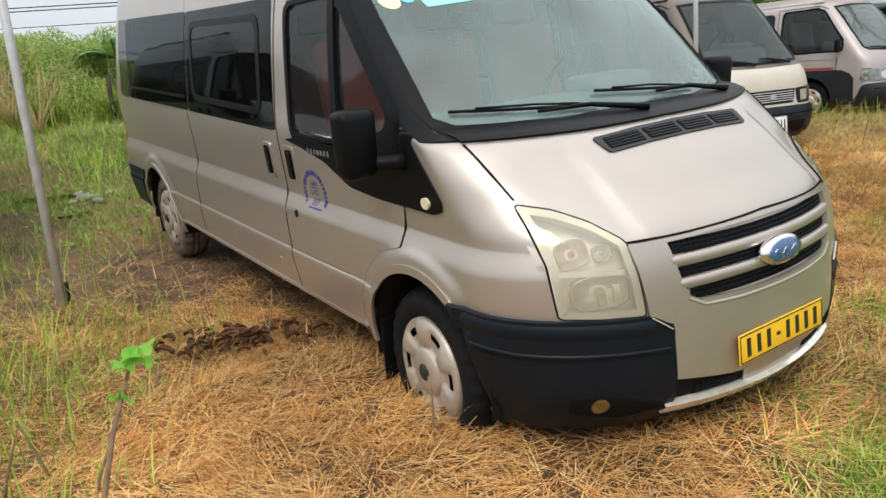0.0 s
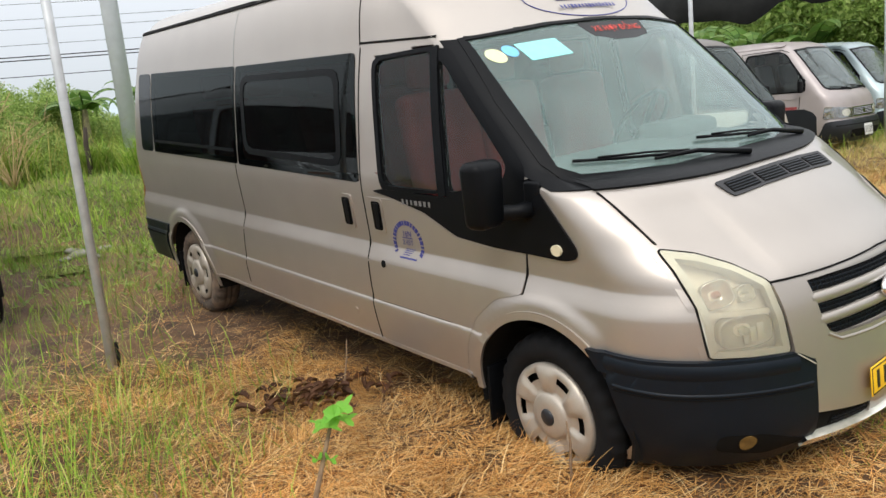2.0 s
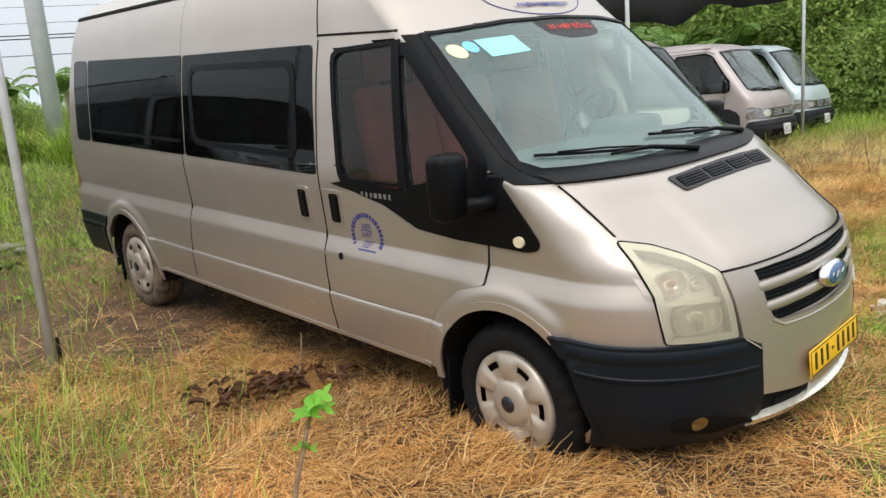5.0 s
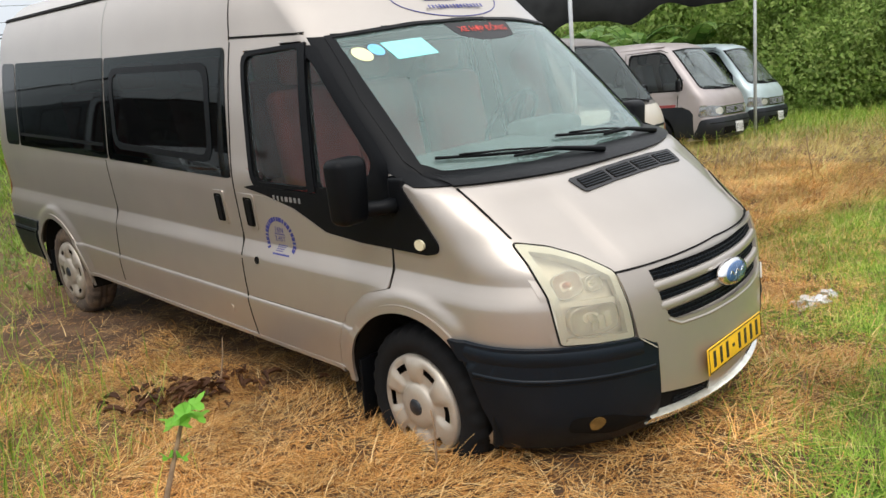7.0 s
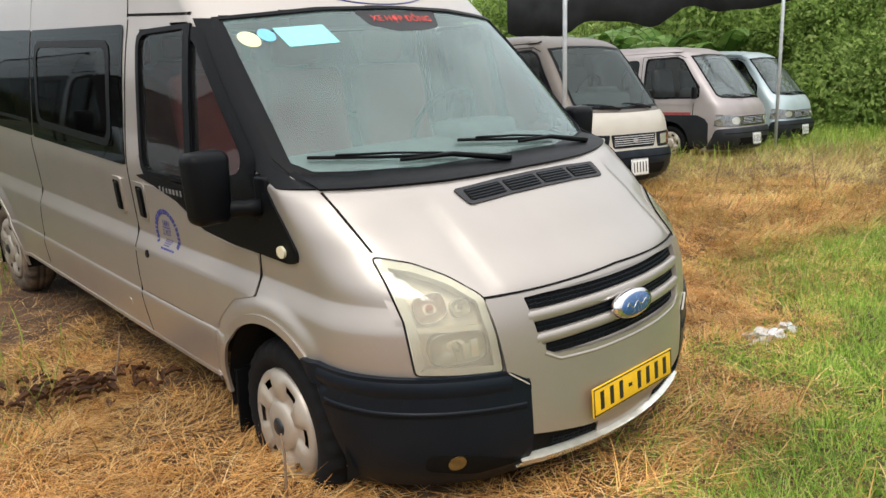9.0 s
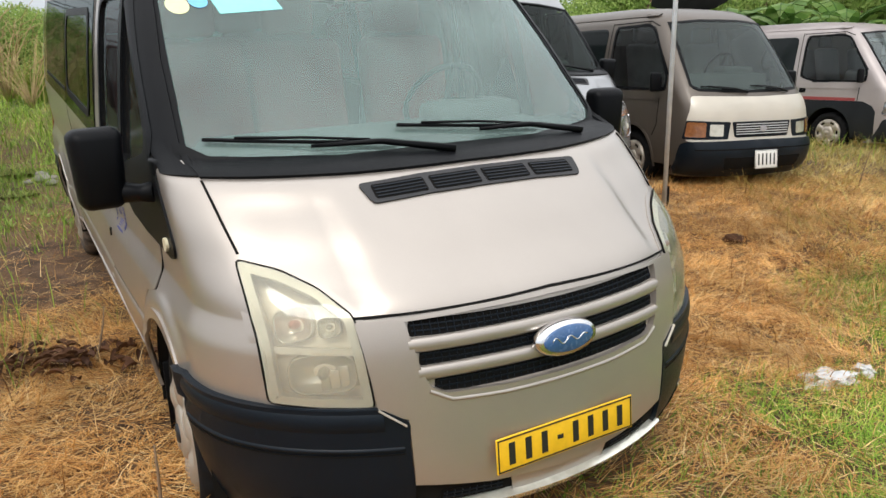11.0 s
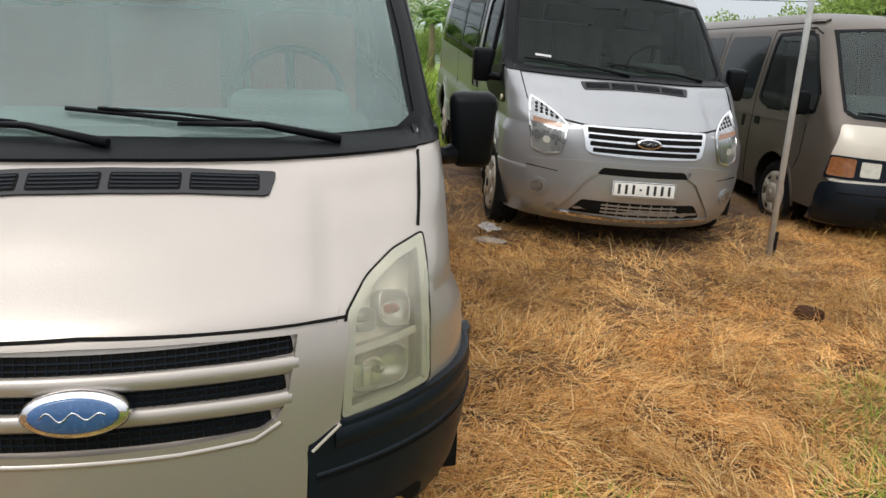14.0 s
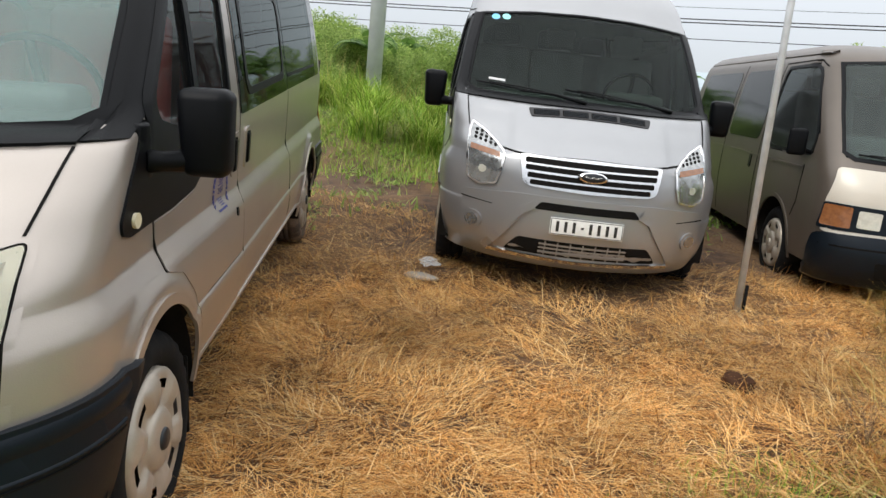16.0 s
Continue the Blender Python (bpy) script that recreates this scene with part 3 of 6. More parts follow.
def add_wheels(root, axles, half, radius, tyre_mats, steer=0.0, rim=None, cap=None):
    for side in (-1, 1):
        for i, ax in enumerate(axles):
            s = radius / 0.346
            m = Matrix.Translation((ax, side * half, radius)) @ Matrix.Rotation(radians(steer if i == 0 else 0) + (math.pi if side > 0 else 0), 4, "Z") @ Matrix.Rotation(0.4 + i + side, 4, "Y") @ Matrix.Scale(s, 4)
            w = part("wheel", WHEEL[0].copy(), tyre_mats[i], root, "", m)
            w.name = "wheel"
            part("wheel_cover", WHEEL[1].copy(), rim or RIM, w, "scuffed silver wheel cover with six slots")
            part("brake_disc", WHEEL[2].copy(), UNDER, w)
            part("hub_cap", WHEEL[3].copy(), cap or NAVY, w, "small round hub cap")


ARCH = 0.405
SALOON = ([(-2.62, 1.862), (-1.235, 1.86), (-1.20, 1.232), (-2.60, 1.258)], [(-4.20, 1.885), (-2.64, 1.865), (-2.62, 1.26), (-4.17, 1.285)])
GLASS_F = [(-0.778, 1.854), (-0.36, 1.891), (0, 1.901), (0.36, 1.891), (0.778, 1.854), (0.824, 1.60), (0.846, 1.35), (0.78, 1.312), (0.4, 1.294), (0, 1.300), (-0.4, 1.294), (-0.78, 1.312), (-0.846, 1.35), (-0.824, 1.60)]
FRAME_F = [(-0.797, 1.864), (-0.38, 1.903), (0, 1.912), (0.38, 1.903), (0.797, 1.864), (0.855, 1.60), (0.874, 1.36), (0.835, 1.268), (0.4, 1.264), (0, 1.267), (-0.4, 1.264), (-0.835, 1.268), (-0.874, 1.36), (-0.855, 1.60)]
DOORGLASS = [(-1.066, 1.810), (-0.688, 1.830), (-0.657, 1.808), (-0.580, 1.228), (-0.992, 1.232)]
QUARTER = [(-0.625, 1.795), (-0.575, 1.765), (-0.18, 1.36), (-0.20, 1.30), (-0.53, 1.225)]


LAMP = [(0.585, 0.945), (0.645, 1.005), (0.72, 1.045), (0.812, 1.070), (0.815, 1.02), (0.812, 0.90), (0.808, 0.712), (0.70, 0.705), (0.565, 0.700), (0.575, 0.82)]


def bars(name, root, shell, mode, a, b, w, h, count, mat, off=0.005, seed=1):
    """Illegible writing: a row of small upright bars, as one piece of print."""
    rnd = random.Random(seed)
    bm = bmesh.new()
    m = on_skin(shell, mode, a, b, off)
    for i in range(count):
        x = -w / 2 + w * (i + 0.5) / count
        box_bm((w / count * (0.35 + 0.3 * rnd.random()), h * (0.8 + 0.2 * rnd.random()), 0.0012), (0, 0, 0), 0, bm, m @ Matrix.Translation((x, 0, 0)))
    return part(name, bm, mat, root)


def number_plate(root, shell, w, h, z, mat, off, chars):
    """A plate on the nose with bars for its number."""
    m = on_skin(shell, "F", 0, z, off)
    m = Matrix.Translation(m.translation) @ pose(0, 0, 0, 84, 0, 90)
    p = part("number_plate", box_bm((w, h, 0.006), bevel=0.002), mat, root, "number plate with a dark rim", m)
    for i in range(chars):
        x = -w / 2 + w * (i + 0.9) / (chars + 0.8)
        hh = h * (0.62 if i != 3 or chars < 8 else 0.12)
        part("number_bar", box_bm((w / (chars + 0.8) * 0.36, hh, 0.002), (x, 0, 0.0038)), INK, p)
    rim = bmesh.new()
    for sy in (-1, 1):
        box_bm((w - 0.008, 0.004, 0.002), (0, sy * (h / 2 - 0.006), 0.0036), 0, rim)
        box_bm((0.004, h - 0.008, 0.002), (sy * (w / 2 - 0.006), 0, 0.0036), 0, rim)
    part("plate_border", rim, INK, p)
    return p


def mirror(root, side, shell, mat=None):
    """A tall black door mirror on a stubby double arm."""
    bm = box_bm((0.10, 0.155, 0.265), (0, 0, 0), 0.035, seg=4)
    for v in bm.verts:
        v.co.y *= 1 + 0.10 * (v.co.z / 0.13)
        if v.co.x > 0:
            v.co.x += 0.03 * (1 - (v.co.z / 0.15) ** 2) * (1 - (v.co.y / 0.10) ** 2)
    at = (-0.165, side * 1.085, 1.272)
    house = part("mirror", bm, mat or BLACK, root, "tall black door mirror on a stub arm", Matrix.Translation(at) @ Matrix.Rotation(radians(side * -6), 4, "Z"))
    arm = tube_bm([(0.0, side * -0.04, -0.075), (0.04, side * -0.075, -0.085), (0.08, side * -0.11, -0.083), (0.125, side * -0.15, -0.075)], [0.042, 0.034, 0.030, 0.038], 12)
    part("mirror_arm", arm, BLACK, house)
    part("mirror_glass", box_bm((0.004, 0.10, 0.19), (-0.0495, 0, 0), 0.0), CHROME, house)
    part("mirror_foot", box_bm((0.085, 0.035, 0.17), (0.135, side * -0.148, -0.05), 0.015, seg=3), BLACK, house)
    return house


def wiper(root, pivot_y, tip, shell):
    """A wiper: arm from the cowl, a thin blade over the glass."""
    def at(y, z, o):
        return shell.at("F", y, z, o)
    y0, z0 = pivot_y
    y1, z1 = tip
    arm = tube_bm([at(y0, z0, 0.02), at(y0 + (y1 - y0) * 0.3, z0 + (z1 - z0) * 0.3 + 0.012, 0.035), at(y0 + (y1 - y0) * 0.6, z0 + (z1 - z0) * 0.6, 0.03)], [0.014, 0.010, 0.006], 6)
    a = part("wiper", arm, BLACK, root, "black wiper resting on the screen's foot")
    ba, bb = y0 + (y1 - y0) * 0.22, y1
    pts = [at(ba + (bb - ba) * t, z0 + 0.018 + (z1 - z0) * (0.22 + 0.78 * t), 0.018) for t in np.linspace(0, 1, 9)]
    part("wiper_blade", tube_bm(pts, 0.007, 5), BLACK, a)
    pts = [at(ba + (bb - ba) * t, z0 + 0.022 + (z1 - z0) * (0.22 + 0.78 * t), 0.034 - 0.012 * abs(2 * t - 1)) for t in np.linspace(0.15, 0.85, 7)]
    part("wiper_bridge", tube_bm(pts, 0.005, 5), BLACK, a)


def screen_mesh(S, poly, off):
    """A windscreen as an even net: poly runs over the top from left to right, down the side and back along the foot."""
    top, side, foot = poly[:5], poly[4:7], poly[7:12][::-1]
    zt = pchip([a for a, _ in top], [b for _, b in top])
    fa = [(-0.99, poly[12][1])] + foot + [(0.99, poly[6][1])]
    zb = pchip([a for a, _ in fa], [b for _, b in fa])
    hw = pchip([b for _, b in side[::-1]], [a for a, _ in side[::-1]])
    bm = bmesh.new()
    nu, nv = 28, 16
    rows = []
    for j in range(nv + 1):
        v = j / nv
        h = float(hw(side[2][1] + (side[0][1] - side[2][1]) * v))
        row = []
        for i in range(nu + 1):
            y = h * (2 * i / nu - 1)
            row.append(bm.verts.new(S.at("F", y, float(zb(y) + (zt(y) - zb(y)) * v), off)))
        rows.append(row)
    for p, q in zip(rows, rows[1:]):
        for i in range(nu):
            bm.faces.new((p[i], p[i + 1], q[i + 1], q[i])).smooth = True
    return bm


def dash_top(root, S, z, half, back, drop):
    """The dashboard's top, from the foot of the glass back to the driver."""
    bm = bmesh.new()
    n = 24
    rows = []
    for i in range(n + 1):
        y = half * (2 * i / n - 1)
        x0 = float(S.nose_x(y, z)) - 0.045
        line = [(x0, z - 0.02), (x0 + (back - x0) * 0.5, z - 0.004), (back + 0.06, z - 0.02), (back, z - 0.06), (back - 0.01, z - drop)]
        rows.append([bm.verts.new((x, y, zz)) for x, zz in line])
    for p, q in zip(rows, rows[1:]):
        for j in range(4):
            bm.faces.new((p[j], q[j], q[j + 1], p[j + 1])).smooth = True
    bmesh.ops.recalc_face_normals(bm, faces=bm.faces[:])
    return part("dashboard_top", bm, DASH, root, "grey dashboard top under the glass")


def cabin(root, floor_z, x_dash, half, rows, roof_z, wheel_y, cloth):
    """Dashboard, steering wheel and seats, as seen through the glass."""
    d = box_bm((0.46, 2 * half, 0.34), (0, 0, 0), 0.07, seg=3)
    part("dashboard", d, DASH, root, "grey plastic dashboard", Matrix.Translation((x_dash, 0, floor_z + 0.58)))
    hood = box_bm((0.22, 0.42, 0.10), (0, 0, 0), 0.04, seg=3)
    part("instrument_hood", hood, DASH, root, "", Matrix.Translation((x_dash - 0.10, wheel_y, floor_z + 0.77)))
    ring = [(0.19 * math.cos(t), 0.19 * math.sin(t), 0) for t in np.linspace(0, 2 * math.pi, 25)]
    sw = tube_bm(ring, 0.014, 6, cap=False)
    tube_bm([(-0.18, 0, 0), (0, 0, -0.03), (0.18, 0, 0)], 0.018, 6, sw)
    part("steering_wheel", sw, BLACK, root, "black steering wheel", Matrix.Translation((x_dash - 0.33, wheel_y, floor_z + 0.80)) @ Matrix.Rotation(radians(-58), 4, "Y"))
    for i, (x, ys) in enumerate(rows):
        for y in ys:
            s = part("seat", box_bm((0.46, 0.46, 0.16), (0, 0, 0), 0.05, seg=3), cloth, root, "", Matrix.Translation((x, y, floor_z + 0.42)))
            part("seat_back", box_bm((0.14, 0.46, 0.60), (-0.27, 0, 0.36), 0.05, None, Matrix.Rotation(radians(-12), 4, "Y"), 3), cloth, s)
            part("headrest", box_bm((0.09, 0.25, 0.17), (-0.36, 0, 0.76), 0.035, seg=3), cloth, s)
    part("cabin_floor", box_bm((4.4, 2 * half - 0.1, 0.03), (-1.9, 0, floor_z), 0.0), UNDER, root)


def transit(matrix, label, style):
    """A long high-roofed minibus. style: champagne (older nose) or silver (newer nose)."""
    S, old = TRANSIT, style == "champagne"
    paint = CHAMPAGNE if old else SILVER
    root = thing("minibus", matrix, label, "van")
    arches = [(0.0, 0.36, ARCH), (-3.75, 0.36, ARCH)]
    gf = [(a * 1.015, b + (0.012 if b > 1.6 else -0.012)) for a, b in GLASS_F]
    body = part("body", shell_mesh(S, [("F", gf), ("S", grown(DOORGLASS[:2] + QUARTER[1:] + DOORGLASS[3:], 0.026))] + [("S", grown(w, -0.03)) for w in SALOON] + ([("F", grown(LAMP, -0.004)), ("S", [(0.28, 0.20), (0.60, 0.20), (0.52, 0.45), (0.42, 0.62), (0.33, 0.62)])] if old else []), arches, 0.021, 0.034, 44, 0.378), paint, root)
    # dark floor pan and wheel housings
    part("underbody", box_bm((4.9, 1.5, 0.14), (-2.15, 0, 0.40), 0.02), UNDER, root)
    for side in (-1, 1):
        for ax in (0.0, -3.75):
            hb = lathe_bm([(ARCH + 0.012, side * 0.95 if ax == 0 else side * 0.96), (ARCH + 0.03, side * 0.6), (0.05, side * 0.6)], 32)
            hb2 = [f for f in hb.faces if f.calc_center_median().z < -0.12]
            bmesh.ops.delete(hb, geom=hb2, context="FACES")
            part("wheel_housing", hb, UNDER, root, "", Matrix.Translation((ax, 0, 0.36)))
    # screen
    frame_ring("windscreen_surround", S, "F", subdivided(FRAME_F, 6), subdivided(GLASS_F, 6), BLACK, root, 0.010, 0.03, "black windscreen surround and pillars", 9)
    part("windscreen", screen_mesh(S, GLASS_F, 0.002), WINDSCREEN if old else DARKSCREEN, root, "hazy laminated windscreen" if old else "clear windscreen with its reflection dimmed")
    dash_top(root, S, 1.305, 0.80, -0.36, 0.40)
    for py, tip in (((-0.02, 1.285), (-0.78, 1.335)), ((0.60, 1.285), (-0.16, 1.345))):
        wiper(root, py, tip, S)
    # sides
    for k, mode in ((-1, "R"), (1, "L")):
        door = panel("front_door", S, mode, rounded([(-1.17, 1.165), (-0.93, 1.165), (-0.71, 1.115), (-0.5, 1.025), (-0.27, 1.005), (-0.10, 1.002), (-0.108, 0.845), (-0.26, 0.80), (-0.40, 0.68), (-0.47, 0.52), (-0.50, 0.385), (-1.175, 0.405)], 0.012, 2),
                     paint, root, 0.004, 0.012, "", 0.07)
        ribbon("shut_line", S, mode, [(-1.195, 1.88), (-1.185, 1.0), (-1.19, 0.40)], 0.009, SEAM, root, 0.0012)
        ribbon("shut_line", S, mode, [(-0.095, 1.01), (-0.102, 0.85), (-0.27, 0.81), (-0.41, 0.69), (-0.48, 0.53), (-0.51, 0.38)], 0.009, SEAM, root, 0.0012)
        ribbon("shut_line", S, mode, [(-1.20, 1.90), (-0.66, 1.888)], 0.010, SEAM, root, 0.004)
        ribbon("roof_joint", S, mode, [(-1.20, 1.89), (-1.245, 2.27)], 0.008, SEAM, root, 0.0012)
        ribbon("roof_joint", S, mode, [(-2.66, 1.87), (-2.66, 2.24)], 0.010, LINER, root, 0.0016)
        ribbon("shut_line", S, mode, [(-2.66, 1.25), (-2.66, 0.85), (-2.75, 0.44)], 0.009, SEAM, root, 0.0012)
        ribbon("gutter", S, mode, [(-4.62, 2.20), (-3.2, 2.215), (-1.25, 2.235)], 0.020, BLACK if not old else SEAM, root, 0.008)
        # thin dark strip painting the shade along the door's lower crease
        ribbon("side_crease_shade", S, mode, [(-0.56, 0.6285), (-1.14, 0.6285)], 0.003, SEAM, door, 0.0052)
        ribbon("sill", S, mode, [(-0.47, 0.388), (-1.2, 0.392), (-3.32, 0.396)], 0.022, paint, root, 0.006)
        panel("pillar_trim", S, "C" + mode, [(1.12, 1.272), (1.46, 1.272), (1.49, 1.45), (1.50, 1.6), (1.46, 1.75), (1.42, 1.866), (1.12, 1.862)], BLACK, root, 0.0055, 0.01, "black windscreen pillar", 0.05)
        # glass and black cladding of the cab door
        dg = densify(rounded(DOORGLASS, 0.05, 3), 60)
        qg = densify(rounded(QUARTER, 0.03, 3), 60)
        db = panel("door_cladding", S, mode, rounded([(-1.09, 1.20), (-1.0, 1.215), (-0.55, 1.205), (-0.15, 1.30), (-0.05, 1.315), (0.095, 1.15), (0.17, 1.06), (0.165, 1.025), (0.11, 1.010), (-0.02, 1.012), (-0.27, 1.015), (-0.5, 1.035), (-0.71, 1.125), (-0.93, 1.175)], 0.02, 3),
                   BLACK, root, 0.008, 0.014, "black plastic door cladding", 0.07)
        frame_ring("door_glass_frame", S, mode, densify(rounded([(-1.095, 1.83), (-0.665, 1.85), (-0.63, 1.835), (-0.545, 1.22), (-1.02, 1.20)], 0.06, 3), 60), dg, BLACK, root, 0.007, 0.03)
        frame_ring("quarter_glass_frame", S, mode, densify(rounded([(-0.655, 1.84), (-0.57, 1.83), (-0.10, 1.36), (-0.08, 1.29), (-0.56, 1.20)], 0.03, 3), 60), qg, BLACK, root, 0.0072, 0.03)
        ribbon("window_pillar", S, mode, [(-0.655, 1.845), (-0.61, 1.50), (-0.565, 1.21)], 0.05, BLACK, root, 0.012)
        panel("door_glass", S, mode, DOORGLASS, CABGLASS, root, -0.004, 0.004, "cab door glass beaded with rain", 0.1)
        panel("quarter_glass", S, mode, QUARTER, CABGLASS, root, -0.004, 0.004, "", 0.1)
        # sliding windows of the saloon
        for w in SALOON:
            frame_ring("window_border", S, mode, densify(grown(w, -0.002), 60), densify(grown(w, -0.05), 60), BLACK, root, 0.002, 0.02)
        win = panel("side_window", S, mode, rounded(SALOON[0], 0.03, 3), TINTED, root, 0.004, 0.008, "dark tinted saloon window", 0.1)
        frame_ring("sliding_window_frame", S, mode, densify(rounded([(-2.545, 1.80), (-1.375, 1.795), (-1.345, 1.30), (-2.50, 1.33)], 0.09, 5), 60),
                   densify(rounded([(-2.50, 1.765), (-1.42, 1.76), (-1.39, 1.335), (-2.455, 1.365)], 0.07, 5), 60), BLACK, win, 0.0075, 0.006)
        win = panel("side_window", S, mode, rounded(SALOON[1], 0.02, 3), TINTED, root, 0.004, 0.008, "dark tinted saloon window", 0.1)
        ribbon("window_channel", S, mode, [(-2.66, 1.345), (-3.0, 1.35), (-4.15, 1.37)], 0.02, BLACK, win, 0.007)
        panel("side_window", S, mode, rounded([(-4.50, 1.89), (-4.225, 1.885), (-4.195, 1.285), (-4.47, 1.29)], 0.05, 4), GLOSSBLACK, root, 0.003, 0.008, "dark tinted corner window", 0.1)
        # recessed handles and locks
        for hx in (-1.075, -1.345):
            cup = panel("handle_cup", S, mode, rounded([(hx - 0.055, 1.165), (hx + 0.05, 1.165), (hx + 0.05, 0.985), (hx - 0.055, 0.985)], 0.02, 4), paint, root, 0.009, 0.012, "pressed handle recess")
            panel("handle_pocket", S, mode, rounded([(hx - 0.038, 1.148), (hx + 0.034, 1.148), (hx + 0.034, 1.002), (hx - 0.038, 1.002)], 0.016, 4), SEAM, cup, 0.0105, 0.004)
            panel("door_handle", S, mode, rounded([(hx - 0.01, 1.140), (hx + 0.030, 1.140), (hx + 0.026, 1.010), (hx - 0.006, 1.010)], 0.012, 3), BLACK, cup, 0.020, 0.014, "black pull handle")
        panel("door_lock", S, mode, oval(-1.045, 0.835, 0.016, 0.018, 14), BLACK, root, 0.009, 0.008)
        panel("fuel_cap_catch", S, mode, oval(-1.38, 0.52, 0.02, 0.02, 10), paint, root, 0.003, 0.004) if k < 0 else None
        panel("side_repeater", S, mode, oval(0.075, 1.050, 0.026, 0.022, 16), IVORY, root, 0.018, 0.014, "round ivory side repeater lamp")
        # arch lips, mud flaps
        for ax in (0.0, -3.75):
            arc = [(ax + (ARCH + 0.012) * math.cos(t), 0.36 + (ARCH + 0.012) * math.sin(t)) for t in np.linspace(radians(52 if ax == 0 else -8), radians(182), 30)]
            ribbon("arch_lip", S, mode, arc, 0.035, paint, root, 0.007)
            flap = box_bm((0.016, 0.20, 0.30), (ax - ARCH + 0.02, k * 0.84, 0.30), 0.006)
            part("mud_flap", flap, BLACK, root)
        # bumper corner, rear bumper
        panel("rear_bumper_corner", S, mode, rounded([(-4.78, 0.70), (-4.10, 0.70), (-4.18, 0.55), (-4.20, 0.37), (-4.74, 0.38)], 0.02, 2), BUMPER if old else paint, root, 0.014, 0.03, "black rear bumper corner", 0.06)
        ribbon("bumper_line", S, mode, [(-4.72, 0.60), (-4.2, 0.60)], 0.012, SEAM, root, 0.016)
        mirror(root, k, S)
        panel("tail_lamp", S, mode, rounded([(-4.74, 1.15), (-4.66, 1.15), (-4.66, 0.80), (-4.74, 0.80)], 0.02, 2), AMBER, root, 0.004)
        ribbon("bonnet_joint", S, "F", [(k * 0.835, 1.262), (k * 0.82, 1.16), (k * 0.805, 1.085)], 0.007, SEAM, root, 0.005)
    # nose
    if old:
        nose_old(root, S, paint)
    else:
        nose_new(root, S, paint)
    v = [(-0.42, 1.239), (-0.2, 1.251), (0.0, 1.254), (0.2, 1.251), (0.42, 1.239), (0.40, 1.191), (0.2, 1.203), (0.0, 1.206), (-0.2, 1.203), (-0.40, 1.191)]
    vent = panel("bonnet_vent", S, "F", rounded(v, 0.012, 2), VENT, root, 0.006, 0.012, "black bonnet air vent with slats", 0.06)
    for i in range(4):
        ya, yb = -0.385 + i * 0.195, -0.385 + i * 0.195 + 0.175
        bow = lambda y: 0.014 * (1 - (y / 0.42) ** 2)
        pocket = panel("vent_pocket", S, "F", rounded([(ya, 1.1985 + bow(ya)), (yb, 1.1985 + bow(yb)), (yb, 1.231 + bow(yb)), (ya, 1.231 + bow(ya))], 0.006, 2), SEAM, vent, 0.0075, 0.002, "", 0.06)
        for j in range(4):
            z = 1.203 + j * 0.0075
            ribbon("vent_slat", S, "F", [(ya + 0.006, z + bow(ya)), (yb - 0.006, z + bow(yb))], 0.0028, BUMPER, pocket, 0.010)
    cabin(root, 0.56, -0.22, 0.74, [(-0.75, (-0.55, -0.08, 0.50)), (-1.75, (-0.55, -0.05)), (-2.6, (-0.55, 0.5)), (-3.4, (-0.55, 0.5))], 2.2, 0.45, SEATCLOTH if not old else REDCLOTH)
    add_wheels(root, (0.0, -3.75), 0.945, 0.34, (RUBBER, MUDRUBBER if old else RUBBER), -3 if old else 0)
    return root


def grille_mesh(S, parent, slots, off):
    """Dark slots with a square mesh in them."""
    for ya, yb, za, zb in slots:
        slot = panel("grille_slot", S, "F", rounded([(ya, za), (yb, za), (yb * 0.985, zb), (ya * 0.985, zb)], 0.012, 3), SEAM, parent, off, 0.006, "", 0.06)
        for z in np.linspace(za, zb, 4)[1:-1]:
            ribbon("grille_wire", S, "F", [(ya + 0.01, z), (yb - 0.01, z)], 0.004, BUMPER, slot, off + 0.004)
        bm = bmesh.new()
        for y in np.arange(ya + 0.02, yb - 0.01, 0.022):
            a, b = S.at("F", y, za + 0.003, off + 0.003), S.at("F", y, zb - 0.003, off + 0.003)
            tube_bm([a, b], 0.002, 4, bm, False)
        part("grille_mesh", bm, BUMPER, slot)


def oval_badge(root, S, z, off, w, h, blue):
    m = on_skin(S, "F", 0, z, off)
    m = Matrix.Translation(m.translation) @ pose(0, 0, 0, 80, 0, 90)
    def disc(a, b, t, z0):
        bm = lathe_bm([(0.0, -t), (0.90, -t), (1.0, 0), (1.0, 0.02)], 32)
        for v in bm.verts:
            v.co = Vector((v.co.x * a, v.co.z * b, -v.co.y * 1.0 + z0))
        bmesh.ops.recalc_face_normals(bm, faces=bm.faces[:])
        return bm
    bd = part("badge", disc(w / 2, h / 2, 0.012, 0), CHROME, root, "oval badge with a bright rim", m)
    part("badge_field", disc(w / 2 * 0.82, h / 2 * 0.76, 0.005, 0.012), blue, bd)
    run = [(w * (-0.29 + 0.58 * t), h * 0.11 * math.sin(t * 15.5) * (1 - 0.5 * t), 0.0175) for t in np.linspace(0, 1, 40)]
    bm = tube_bm(run, w * 0.0085, 5)
    part("badge_mark", bm, CHROME, bd)


